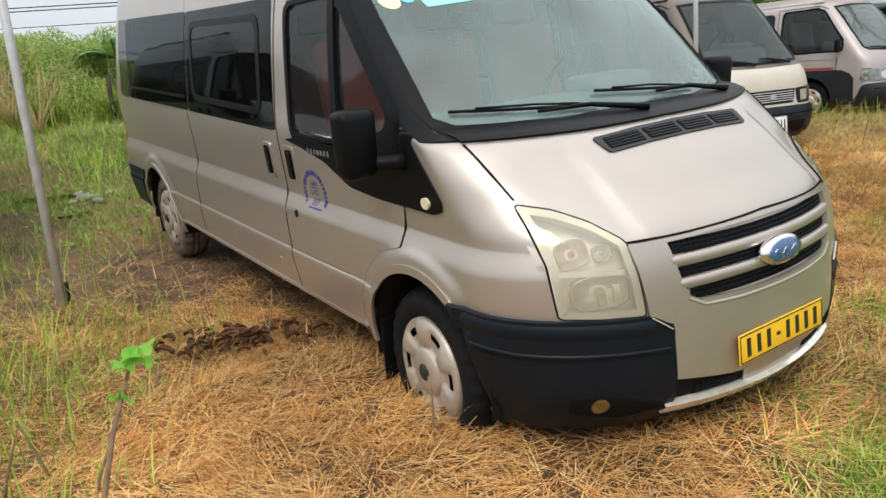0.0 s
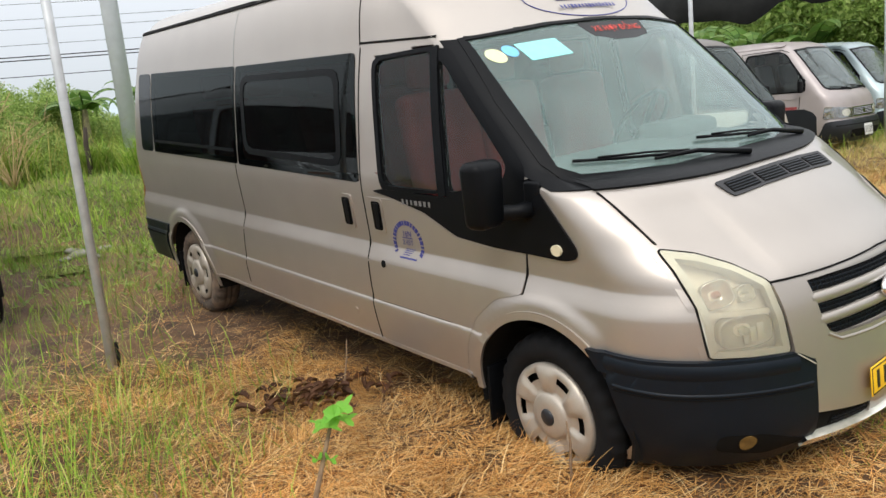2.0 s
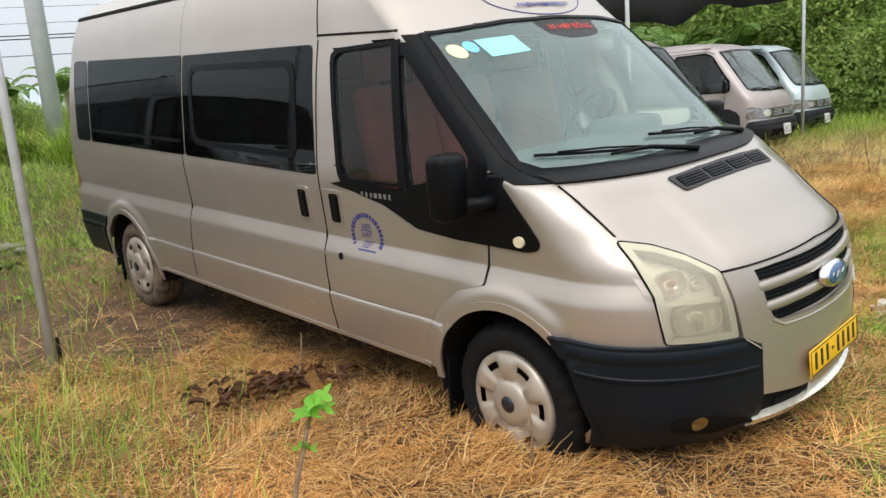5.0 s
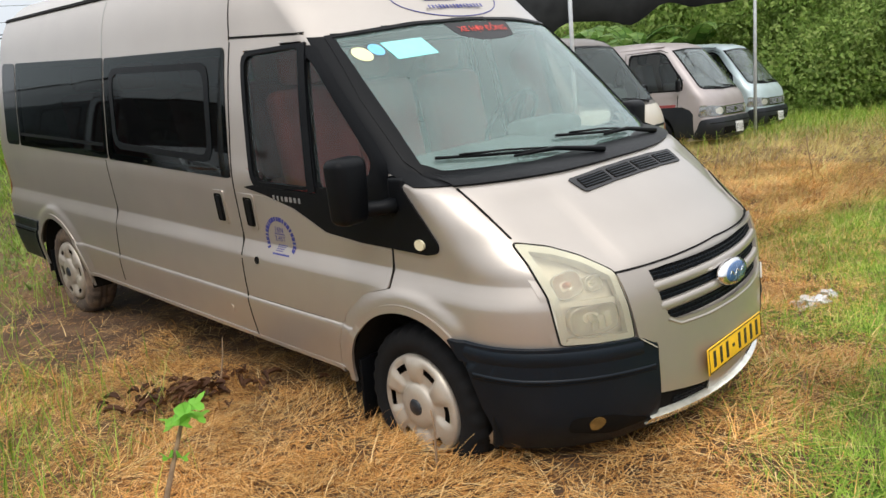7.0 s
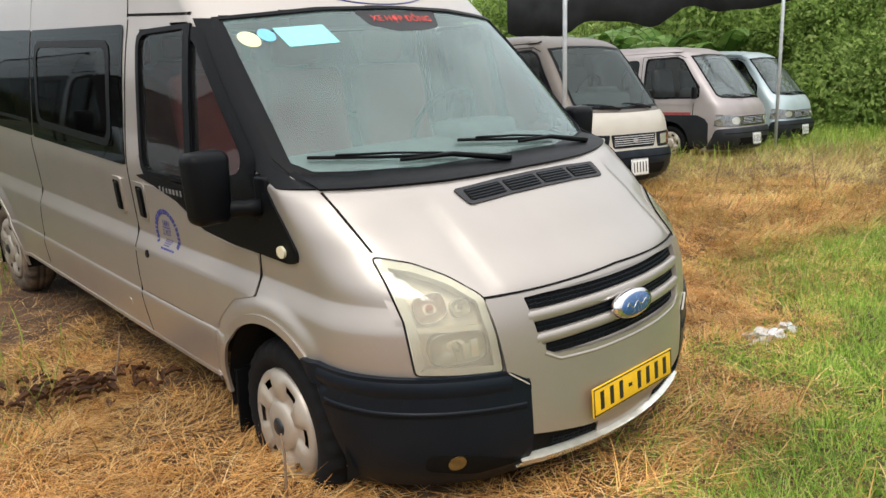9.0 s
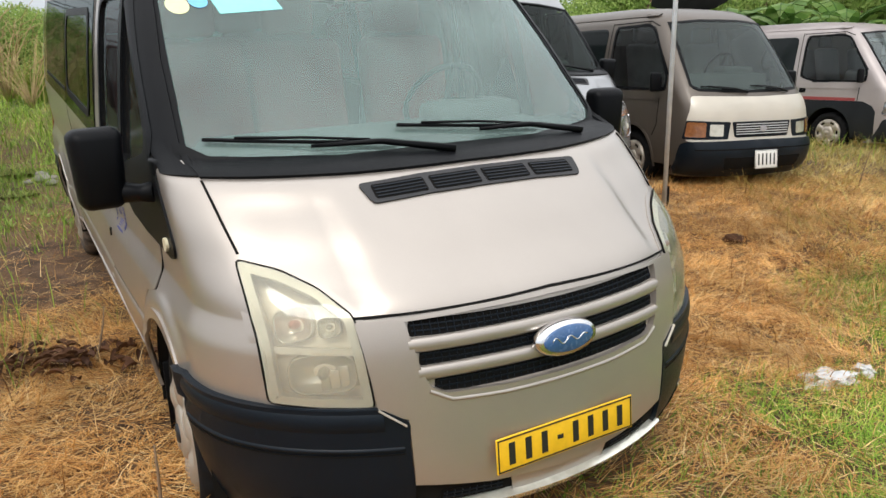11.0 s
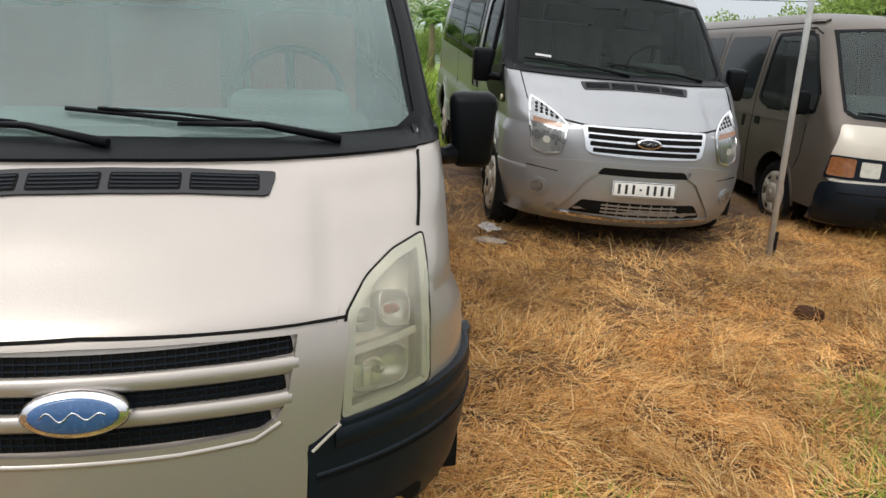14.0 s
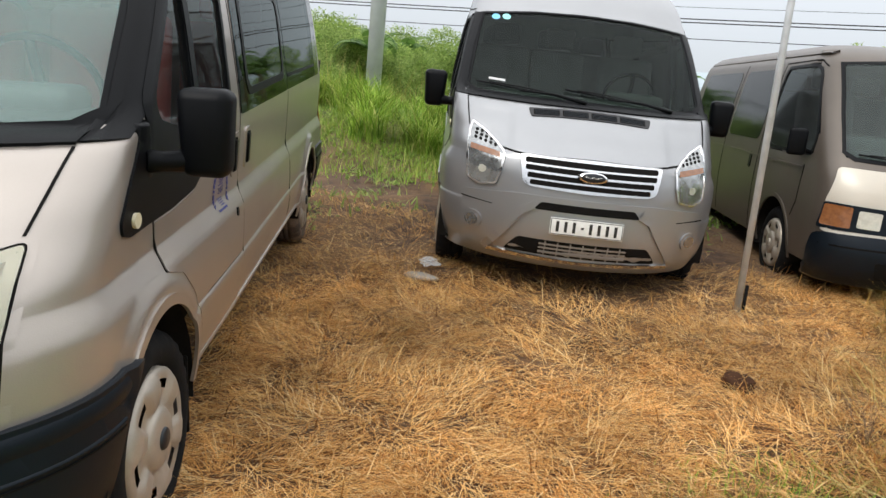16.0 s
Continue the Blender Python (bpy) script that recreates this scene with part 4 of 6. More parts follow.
def nose_old(root, S, paint):
    # bonnet edge
    ribbon("bonnet_edge_line", S, "F", [(-0.585, 0.940), (-0.46, 0.945), (0, 0.960), (0.46, 0.945), (0.585, 0.940)], 0.006, SEAM, root, 0.007)
    # raised grille panel
    outer = [(-0.585, 0.930), (-0.3, 0.945), (0, 0.952), (0.3, 0.945), (0.585, 0.930), (0.572, 0.82), (0.555, 0.69), (0.48, 0.66), (0.475, 0.55), (0.47, 0.455), (0.25, 0.425), (0, 0.412), (-0.25, 0.425), (-0.47, 0.455), (-0.475, 0.55), (-0.48, 0.66), (-0.555, 0.69), (-0.572, 0.82)]
    opening = [(-0.462, 0.926), (-0.24, 0.936), (0, 0.940), (0.24, 0.936), (0.462, 0.926), (0.450, 0.86), (0.438, 0.80), (0.424, 0.765), (0.412, 0.745), (0.375, 0.726), (0.2, 0.720), (0, 0.718), (-0.2, 0.720), (-0.375, 0.726), (-0.412, 0.745), (-0.424, 0.765), (-0.438, 0.80), (-0.450, 0.86)]
    g = frame_ring("grille_panel", S, "F", subdivided(outer, 4), subdivided(opening, 4), paint, root, 0.020, 0.034, "champagne painted grille panel", 8)
    panel("grille_back", S, "F", opening, SEAM, g, -0.002, 0.004, "", 0.06)
    grille_mesh(S, g, [(-0.458, 0.458, 0.886, 0.930), (-0.44, 0.44, 0.806, 0.852), (-0.405, 0.405, 0.724, 0.776)], 0.001)
    for z, hw in ((0.867, 0.462), (0.789, 0.445)):
        ribbon("grille_bar", S, "F", [(-hw, z - 0.004), (-0.25, z + 0.001), (0, z + 0.003), (0.25, z + 0.001), (hw, z - 0.004)], 0.042, paint, g, 0.02, "", ((-1, -0.004), (-0.95, 0.010), (-0.6, 0.019), (0.0, 0.022), (0.6, 0.021), (0.95, 0.014), (1, -0.004)))
    ribbon("panel_crease", S, "F", [(-0.42, 0.735), (-0.36, 0.704), (-0.2, 0.697), (0.2, 0.697), (0.36, 0.704), (0.42, 0.735)], 0.016, paint, g, 0.02, "", ((-1, 0.018), (-0.3, 0.024), (0.3, 0.025), (1, 0.018)))
    oval_badge(root, S, 0.818, 0.038, 0.225, 0.105, BADGEBLUE)
    number_plate(root, S, 0.52, 0.11, 0.515, PLATEYELLOW, 0.026, 8)
    # centre of the bumper below the plate, lip
    c = panel("bumper_centre", S, "F", rounded([(-0.47, 0.445), (0, 0.405), (0.47, 0.445), (0.50, 0.36), (0, 0.335), (-0.50, 0.36)], 0.012, 2), SEAM, root, 0.006, 0.02, "", 0.06)
    grille_mesh(S, c, [(-0.40, -0.20, 0.375, 0.415), (0.20, 0.40, 0.375, 0.415)], 0.008)
    panel("plate_holder", S, "F", rounded([(-0.19, 0.445), (0.19, 0.445), (0.17, 0.36), (-0.17, 0.36)], 0.01, 2), paint, c, 0.014, 0.01)
    ribbon("bumper_lip", S, "F", [(-0.50, 0.352), (-0.3, 0.352), (0, 0.350), (0.3, 0.352), (0.50, 0.352)], 0.030, LENSBRIGHT, root, 0.034, "pale grey bumper lip")
    panel("bumper_valance", S, "F", rounded([(-0.60, 0.34), (0, 0.335), (0.60, 0.34), (0.60, 0.25), (-0.60, 0.25)], 0.01, 2), BUMPER, root, 0.012, 0.03, "", 0.07)
    for k in (-1, 1):
        c = "CL" if k > 0 else "CR"
        b = panel("bumper_corner", S, c, rounded([(0.52, 0.655), (0.603, 0.697), (1.0, 0.703), (1.3, 0.706), (1.679, 0.715), (1.535, 0.60), (1.475, 0.45), (1.33, 0.265), (0.62, 0.262), (0.53, 0.30), (0.52, 0.455)], 0.012, 2), BUMPER, root, 0.0225, 0.05, "charcoal plastic bumper corner", 0.045)
        ribbon("bumper_groove", S, c, [(0.54, 0.572), (0.9, 0.576), (1.2, 0.580), (1.50, 0.590)], 0.022, BUMPER, b, 0.0238, "", ((-1, 0.022), (-0.2, 0.0235), (0.25, 0.0272), (0.6, 0.0272), (1, 0.022)))
        ribbon("bumper_groove", S, c, [(0.54, 0.561), (0.9, 0.565), (1.2, 0.569), (1.50, 0.579)], 0.004, SEAM, b, 0.0250)
        ribbon("bumper_ledge", S, c, [(0.60, 0.664), (0.9, 0.668), (1.3, 0.672), (1.56, 0.680)], 0.07, BUMPER, b, 0.030, "", ((-1, 0.0222), (-0.7, 0.0265), (-0.3, 0.0295), (0.05, 0.0290), (0.5, 0.0245), (0.85, 0.017), (1, 0.010)))
        f = panel("fog_lamp_pocket", S, "F", [(k * a, z) for a, z in rounded([(0.50, 0.365), (0.66, 0.42), (0.78, 0.425), (0.78, 0.365), (0.62, 0.325)], 0.025, 3)], SEAM, b, 0.0245, 0.004)
        panel("fog_lamp", S, "F", oval(k * 0.70, 0.392, 0.024, 0.026, 16), AMBERDIM, f, 0.028, 0.010, "small yellowed fog lamp")
        ribbon("white_edge", S, "F", [(k * 0.555, 0.697), (k * 0.487, 0.645)], 0.004, CREAM, root, 0.030)
        # headlamp
        o = [(k * a, z) for a, z in rounded(LAMP, 0.014, 3)]
        h = panel("headlamp", S, "F", o, COVER, root, 0.010, 0.012, "cloudy yellowed headlamp with bowls behind the cover", 0.045)
        frame_ring("headlamp_rim", S, "F", grown(o, 0.0), grown(o, -0.024), LENSRIM, h, 0.0085, 0.02, "frosted cream rim")
        frame_ring("headlamp_surround", S, "F", grown(o, 0.022), grown(o, 0.003), paint, h, 0.0035, 0.012)
        frame_ring("headlamp_gasket", S, "F", grown(o, 0.0045), grown(o, -0.001), SEAM, h, 0.0092, 0.012)
        panel("headlamp_housing", S, "F", grown(o, -0.006), HOUSING, h, -0.060, -0.066, "dull silver headlamp housing", 0.045)
        for y, z, rx, rz, bulb in ((0.738, 0.925, 0.052, 0.046, BULB), (0.652, 0.922, 0.030, 0.028, LENSBRIGHT), (0.688, 0.786, 0.092, 0.054, LENSBRIGHT)):
            m = on_skin(S, "F", k * y, z, -0.034)
            bowl = lathe_bm([(0.0, -0.030), (0.45, -0.026), (0.8, -0.012), (0.97, 0.002), (1.0, 0.006), (1.07, 0.006), (1.08, -0.03)], 36)
            for v in bowl.verts:
                a = math.atan2(v.co.z, v.co.x)
                q = 1 / (abs(math.cos(a)) ** 3.4 + abs(math.sin(a)) ** 3.4) ** (1 / 3.4)
                v.co = Vector((v.co.x * rx * q, v.co.z * rz * q, v.co.y))
            bmesh.ops.recalc_face_normals(bowl, faces=bowl.faces[:])
            bowl = part("lamp_bowl", bowl, LENSBOWL, h, "", m)
            ball = lathe_bm([(0.001, 0.020), (rz * 0.22, 0.014), (rz * 0.30, 0.0), (rz * 0.30, -0.024)], 12)
            for v in ball.verts:
                v.co = Vector((v.co.x, v.co.z, v.co.y))
            bmesh.ops.recalc_face_normals(ball, faces=ball.faces[:])
            part("bulb", ball, bulb, bowl)
        m = on_skin(S, "F", k * 0.655, 0.782, -0.040)
        fac = bmesh.new()
        for j in range(4):
            box_bm((0.026, 0.070 - 0.008 * j, 0.006), (k * (-0.050 + j * 0.028), -0.006 * j, 0), 0.002, fac, Matrix.Rotation(radians(k * (14 - 9 * j)), 4, "Y"))
        part("reflector_facets", fac, LENSBRIGHT, h, "", m)
        panel("reflector_step", S, "F", [(k * a, z) for a, z in rounded([(0.59, 0.862), (0.795, 0.868), (0.795, 0.848), (0.59, 0.842)], 0.006, 2)], HOUSING, h, -0.020, 0.05)
    # windscreen papers
    panel("inspection_sticker", S, "F", [(-0.615, 1.822), (-0.40, 1.834), (-0.375, 1.762), (-0.595, 1.748)], STICKER, root, 0.004, 0.001, "pale cyan paper stuck on the windscreen")
    panel("round_sticker", S, "F", oval(-0.722, 1.780, 0.038, 0.030, 20), STICKERY, root, 0.004, 0.001, "round yellow sticker")
    panel("round_sticker", S, "F", oval(-0.652, 1.795, 0.032, 0.025, 20), STICKERB, root, 0.004, 0.001, "round blue sticker")
    panel("mirror_patch", S, "F", rounded([(-0.21, 1.893), (0.27, 1.895), (0.23, 1.822), (0.10, 1.806), (-0.04, 1.806), (-0.17, 1.830)], 0.02, 3), VENT, root, 0.003, 0.001, "dark printed patch behind the inner mirror")
    letters("windscreen_words", "XE HỢP ĐỒNG", 0.052, REDINK, root, on_skin(S, "F", 0.03, 1.858, 0.0045), "red words on the windscreen's top edge")
    # brow emblem: an oval outline with print in it
    ov = oval(-0.02, 2.015, 0.365, 0.090, 48)
    emb = ribbon("brow_emblem", S, "F", ov + [ov[0]], 0.0035, BLUEINK, root, 0.003, "oval printed emblem over the windscreen")
    bars("emblem_line", emb, S, "F", -0.02, 1.975, 0.40, 0.028, 16, BLUEINK, 0.004, 4)
    for z, w in ((2.010, 0.36), (2.024, 0.32), (2.038, 0.27), (2.052, 0.22)):
        ribbon("emblem_stripe", S, "F", [(-0.02 - w / 2, z), (-0.02 + w * 0.1, z)], 0.006, BLUEINK, emb, 0.004)
    bars("emblem_letters", emb, S, "F", 0.08, 2.036, 0.16, 0.040, 3, BLUEINK, 0.004, 5)
    # round print on the door, and the bars of the model's name
    for mode in ("R", "L"):
        bm = bmesh.new()
        s = 1 if mode == "R" else -1
        for i in range(21):
            a = radians(205 - i * 230 / 20)
            p = on_skin(S, mode, -0.86 + s * 0.105 * math.cos(a), 0.985 + 0.105 * math.sin(a) - 0.03, 0.0062, math.degrees(a) - 90)
            box_bm((0.011 + 0.004 * (i % 3), 0.022, 0.001), (0, 0, 0), 0, bm, p)
        ring = part("door_print", bm, BLUEINK, root, "round blue company print on the door")
        letters("door_print_words", "16N", 0.040, BLUEINK, ring, on_skin(S, mode, -0.86, 1.005, 0.0062))
        letters("door_print_words", "2,45T", 0.036, BLUEINK, ring, on_skin(S, mode, -0.86, 0.962, 0.0062))
        ribbon("door_print_rule", S, mode, [(-0.90, 0.985), (-0.82, 0.985)], 0.004, BLUEINK, ring, 0.0055)
        for j in range(4):
            ribbon("door_print_rule", S, mode, [(-0.90 + 0.006 * j, 0.900 + j * 0.010), (-0.845 + 0.012 * j, 0.900 + j * 0.010)], 0.004, BLUEINK, ring, 0.0055)
        ribbon("door_print_rule", S, mode, [(-0.92, 0.885), (-0.79, 0.885)], 0.008, BLUEINK, ring, 0.0055)
        bars("name_bars", root, S, mode, -0.755, 1.165, 0.22, 0.026, 7, VENTGREY, 0.0095, 8)


def nose_new(root, S, paint):
    ribbon("bonnet_edge_line", S, "F", [(-0.60, 0.985), (-0.4, 0.965), (0, 0.978), (0.4, 0.965), (0.60, 0.985)], 0.010, SEAM, root, 0.002)
    fr = panel("grille", S, "F", rounded([(-0.46, 0.962), (0, 0.970), (0.46, 0.962), (0.43, 0.80), (0.38, 0.778), (0, 0.770), (-0.38, 0.778), (-0.43, 0.80)], 0.02, 3), CHROME, root, 0.018, 0.03, "three-bar chrome grille", 0.06)
    for z, hw in ((0.936, 0.425), (0.893, 0.42), (0.848, 0.405), (0.806, 0.385)):
        panel("grille_slot", S, "F", rounded([(-hw, z - 0.0155), (hw, z - 0.0155), (hw, z + 0.0155), (-hw, z + 0.0155)], 0.008, 2), SEAM, fr, 0.020, 0.003, "", 0.07)
    oval_badge(root, S, 0.872, 0.034, 0.19, 0.075, NAVY)
    # painted bumper with a dark smile, plate, lower slats
    b = panel("front_bumper", S, "F", rounded([(-0.80, 0.69), (-0.45, 0.725), (0, 0.730), (0.45, 0.725), (0.80, 0.69), (0.78, 0.30), (0.45, 0.285), (0, 0.28), (-0.45, 0.285), (-0.78, 0.30)], 0.03, 3), paint, root, 0.018, 0.04, "silver painted front bumper", 0.05)
    panel("bumper_intake", S, "F", rounded([(-0.30, 0.690), (0.30, 0.690), (0.34, 0.640), (-0.34, 0.640)], 0.015, 2), SEAM, b, 0.020, 0.004)
    low = panel("lower_intake", S, "F", rounded([(-0.42, 0.45), (0.42, 0.45), (0.50, 0.355), (-0.50, 0.355)], 0.02, 2), SEAM, b, 0.020, 0.004)
    for z in (0.375, 0.40, 0.425):
        ribbon("intake_slat", S, "F", [(-0.28, z), (0.28, z)], 0.010, paint, low, 0.024)
    for y in np.linspace(-0.24, 0.24, 7):
        ribbon("intake_slat", S, "F", [(y, 0.36), (y, 0.445)], 0.008, paint, low, 0.025)
    for k in (-1, 1):
        ribbon("bumper_strake", S, "F", [(k * 0.62, 0.345), (k * 0.50, 0.50), (k * 0.42, 0.62), (k * 0.34, 0.665)], 0.05, paint, b, 0.034)
        ribbon("bumper_line", S, "F", [(k * 0.60, 0.625), (k * 0.80, 0.64)], 0.008, SEAM, b, 0.020)
        panel("fog_lamp_bezel", S, "F", oval(k * 0.715, 0.50, 0.062, 0.062, 20), paint, b, 0.030, 0.014)
        panel("fog_lamp", S, "F", oval(k * 0.715, 0.50, 0.040, 0.040, 16), CLEARLAMP, b, 0.034, 0.006, "round fog lamp")
        o = [(0.555, 0.955), (0.62, 1.015), (0.69, 1.065), (0.785, 1.115), (0.80, 1.05), (0.80, 0.90), (0.785, 0.765), (0.70, 0.732), (0.595, 0.755), (0.565, 0.85)]
        h = panel("headlamp", S, "F", [(k * a, z) for a, z in rounded(o, 0.015, 3)], CLEARLAMP, root, 0.012, 0.02, "clear headlamp in a chrome cut-out frame", 0.045)
        frame_ring("headlamp_rim", S, "F", [(k * a, z) for a, z in rounded(o, 0.015, 3)], grown([(k * a, z) for a, z in rounded(o, 0.015, 3)], -0.012), CHROME, h, 0.016, 0.008)
        i2 = [(0.59, 0.905), (0.775, 0.93), (0.78, 0.90), (0.765, 0.785), (0.70, 0.757), (0.61, 0.778)]
        panel("main_reflector", S, "F", [(k * a, z) for a, z in rounded(i2, 0.02, 3)], CLEARLAMP, h, 0.0145, 0.004)
        panel("main_bulb", S, "F", oval(k * 0.69, 0.835, 0.024, 0.024, 18), LENSBRIGHT, h, 0.017, 0.004)
        panel("indicator_lens", S, "F", [(k * a, z) for a, z in [(0.585, 0.920), (0.778, 0.945), (0.78, 0.975), (0.59, 0.950)]], AMBER, h, 0.0145, 0.004)
        for r in range(3):
            for c in range(5 - r):
                panel("chrome_hole", S, "F", oval(k * (0.622 + c * 0.033 + r * 0.03), 0.985 + r * 0.030 + c * 0.007, 0.011, 0.010, 8), SEAM, h, 0.0135, 0.002)
    ribbon("bumper_lip", S, "F", [(-0.60, 0.335), (0, 0.325), (0.60, 0.335)], 0.028, CHROME, root, 0.030, "bright lower bumper lip")
    number_plate(root, S, 0.47, 0.11, 0.555, PLATEWHITE, 0.040, 8)
    panel("round_sticker", S, "F", oval(-0.68, 1.84, 0.032, 0.022, 16), STICKERB, root, 0.004, 0.001)
    panel("round_sticker", S, "F", oval(-0.60, 1.846, 0.032, 0.022, 16), STICKER, root, 0.004, 0.001)
    panel("paper_slip", S, "F", [(-0.70, 1.40), (-0.58, 1.395), (-0.58, 1.38), (-0.70, 1.385)], PAPER, root, 0.004, 0.001)


# ---- the small box-nosed minibuses ----
HIACE = Shell(
    front=([.20, .30, .42, .52, .60, .80, .95, 1.04, 1.10, 1.4, 1.7, 1.82, 1.90, 1.95, 1.98],
           [.98, 1.10, 1.14, 1.14, 1.09, 1.07, 1.02, .95, .90, .66, .42, .31, .16, -.06, -.5]),
    width=([.20, .30, .5, .75, .95, 1.05, 1.4, 1.7, 1.82, 1.90, 1.95, 1.98], [.77, .81, .835, .845, .84, .835, .79, .735, .70, .64, .55, .36]),
    nose=([.2, .6, 1.0, 1.3, 1.8, 1.98], [.38, .35, .33, .30, .30, .45]), power=2.9,
    taper=([.2, 1.0, 1.98], [.01, .02, .02]), rear=([.2, .6, 1.2, 1.98], [-3.50, -3.55, -3.52, -3.38]), taper_from=0.0)
HG = [(-0.60, 1.765), (-0.3, 1.79), (0, 1.795), (0.3, 1.79), (0.60, 1.765), (0.655, 1.40), (0.685, 1.14), (0.63, 1.105), (0.3, 1.09), (0, 1.085), (-0.3, 1.09), (-0.63, 1.105), (-0.685, 1.14), (-0.655, 1.40)]
HF = [(-0.625, 1.785), (-0.31, 1.812), (0, 1.818), (0.31, 1.812), (0.625, 1.785), (0.68, 1.40), (0.71, 1.13), (0.65, 1.08), (0.31, 1.065), (0, 1.06), (-0.31, 1.065), (-0.65, 1.08), (-0.71, 1.13), (-0.68, 1.40)]
HD = [(-0.52, 1.74), (0.05, 1.75), (0.16, 1.70), (0.50, 1.23), (0.50, 1.10), (-0.30, 1.10), (-0.52, 1.16)]


def hiace(matrix, label, top, lower, style, white_nose=None, stripe=False):
    """A boxy cab-forward minibus. style: square lamps with amber sides, or wide clear lamps."""
    S = HIACE
    root = thing("minibus", matrix, label, "van", "old minibuses in a row")
    arches = [(0.0, 0.33, 0.365), (-2.59, 0.33, 0.365)]
    gf = [(a * 1.02, b + (0.012 if b > 1.5 else -0.012)) for a, b in HG]
    part("body", shell_mesh(S, [("F", gf), ("S", grown(HD, 0.02))], arches, 0.036, 0.045, 18, 0.30), top, root)
    part("underbody", box_bm((4.2, 1.35, 0.14), (-1.3, 0, 0.37), 0.02), UNDER, root)
    frame_ring("windscreen_surround", S, "F", subdivided(HF, 5), subdivided(HG, 5), BLACK, root, 0.005, 0.02)
    part("windscreen", screen_mesh(S, HG, 0.002), DIMSCREEN if style == "square" else OLDSCREEN, root, "dusty curved windscreen")
    dash_top(root, S, 1.06, 0.70, 0.30, 0.30)
    for py, tip in (((-0.1, 1.055), (-0.62, 1.10)), ((0.45, 1.055), (-0.02, 1.10))):
        wiper(root, py, tip, S)
    if white_nose:
        panel("front_panel", S, "F", rounded([(-0.74, 1.03), (0, 1.015), (0.74, 1.03), (0.80, 0.80), (0.805, 0.575), (-0.805, 0.575), (-0.80, 0.80)], 0.03, 3), white_nose, root, 0.009, 0.02, "cream painted nose panel", 0.08)
    for k, mode in ((-1, "R"), (1, "L")):
        frame_ring("door_glass_frame", S, mode, densify(rounded([(-0.55, 1.765), (0.055, 1.777), (0.178, 1.72), (0.53, 1.235), (0.53, 1.075), (-0.31, 1.075), (-0.55, 1.14)], 0.05, 3), 50), densify(rounded(HD, 0.05, 3), 50), BLACK, root, 0.005, 0.02)
        panel("door_glass", S, mode, HD, CABGLASS, root, -0.003, 0.003, "", 0.12)
        panel("side_window", S, mode, rounded([(-1.62, 1.74), (-0.68, 1.745), (-0.68, 1.12), (-1.62, 1.12)], 0.09, 4), GLOSSBLACK, root, 0.004, 0.008, "dark sliding side window", 0.12)
        panel("side_window", S, mode, rounded([(-3.10, 1.73), (-1.78, 1.74), (-1.78, 1.12), (-3.10, 1.14)], 0.09, 4), GLOSSBLACK, root, 0.004, 0.008, "dark side window", 0.12)
        for line in ([(-0.62, 1.80), (-0.60, 1.0), (-0.62, 0.33)], [(-1.70, 1.80), (-1.70, 0.34)], [(0.44, 1.0), (0.43, 0.72), (0.36, 0.60)], [(-0.60, 1.79), (0.06, 1.805), (0.20, 1.75)]):
            ribbon("shut_line", S, mode, line, 0.010, SEAM, root, 0.002)
        ribbon("gutter", S, mode, [(-3.35, 1.855), (-1.0, 1.86), (0.10, 1.865)], 0.022, top, root, 0.012)
        ribbon("side_crease", S, mode, [(-3.3, 0.99), (-0.6, 0.985), (0.42, 0.98)], 0.02, top, root, 0.007)
        for hx in (-0.47, -0.78):
            cup = panel("handle_cup", S, mode, rounded([(hx - 0.055, 0.975), (hx + 0.055, 0.975), (hx + 0.055, 0.905), (hx - 0.055, 0.905)] if hx > -0.6 else [(hx - 0.03, 1.0), (hx + 0.03, 1.0), (hx + 0.03, 0.86), (hx - 0.03, 0.86)], 0.02, 3), BLACK, root, 0.006, 0.008)
        if lower:
            low = [(-3.46, 0.80), (0.52, 0.80), (0.66, 0.74), (0.72, 0.66), (0.72, 0.26), (0.385, 0.26)]
            for ax in (0.0, -2.59):
                low += [(ax + 0.385 * math.cos(t), 0.33 + 0.385 * math.sin(t)) for t in np.linspace(radians(-8), radians(188), 18)]
                low += [(-0.385, 0.28), (-2.205, 0.28)] if ax == 0 else [(-2.975, 0.28), (-3.46, 0.28)]
            panel("lower_side", S, mode, low, lower, root, 0.003, 0.006, "dark lower side", 0.12)
        if stripe:
            ribbon("stripe", S, mode, [(-3.3, 0.825), (0.40, 0.825)], 0.045, REDSTRIPE, root, 0.005, "faded red stripe")
        for ax in (0.0, -2.59):
            arc = [(ax + 0.378 * math.cos(t), 0.33 + 0.378 * math.sin(t)) for t in np.linspace(radians(-10), radians(190), 24)]
            ribbon("arch_lip", S, mode, arc, 0.03, lower or top, root, 0.007)
            hb = lathe_bm([(0.375, k * 0.82), (0.39, k * 0.5), (0.04, k * 0.5)], 24)
            bmesh.ops.delete(hb, geom=[f for f in hb.faces if f.calc_center_median().z < -0.1], context="FACES")
            part("wheel_housing", hb, UNDER, root, "", Matrix.Translation((ax, 0, 0.33)))
        m = part("mirror", box_bm((0.05, 0.14, 0.20), (0, 0, 0), 0.025, seg=3), BLACK, root, "black door mirror", Matrix.Translation((0.50, k * 0.93, 1.17)))
        part("mirror_arm", tube_bm([(0, -k * 0.04, -0.05), (-0.02, -k * 0.14, -0.08)], 0.018, 6), BLACK, m)
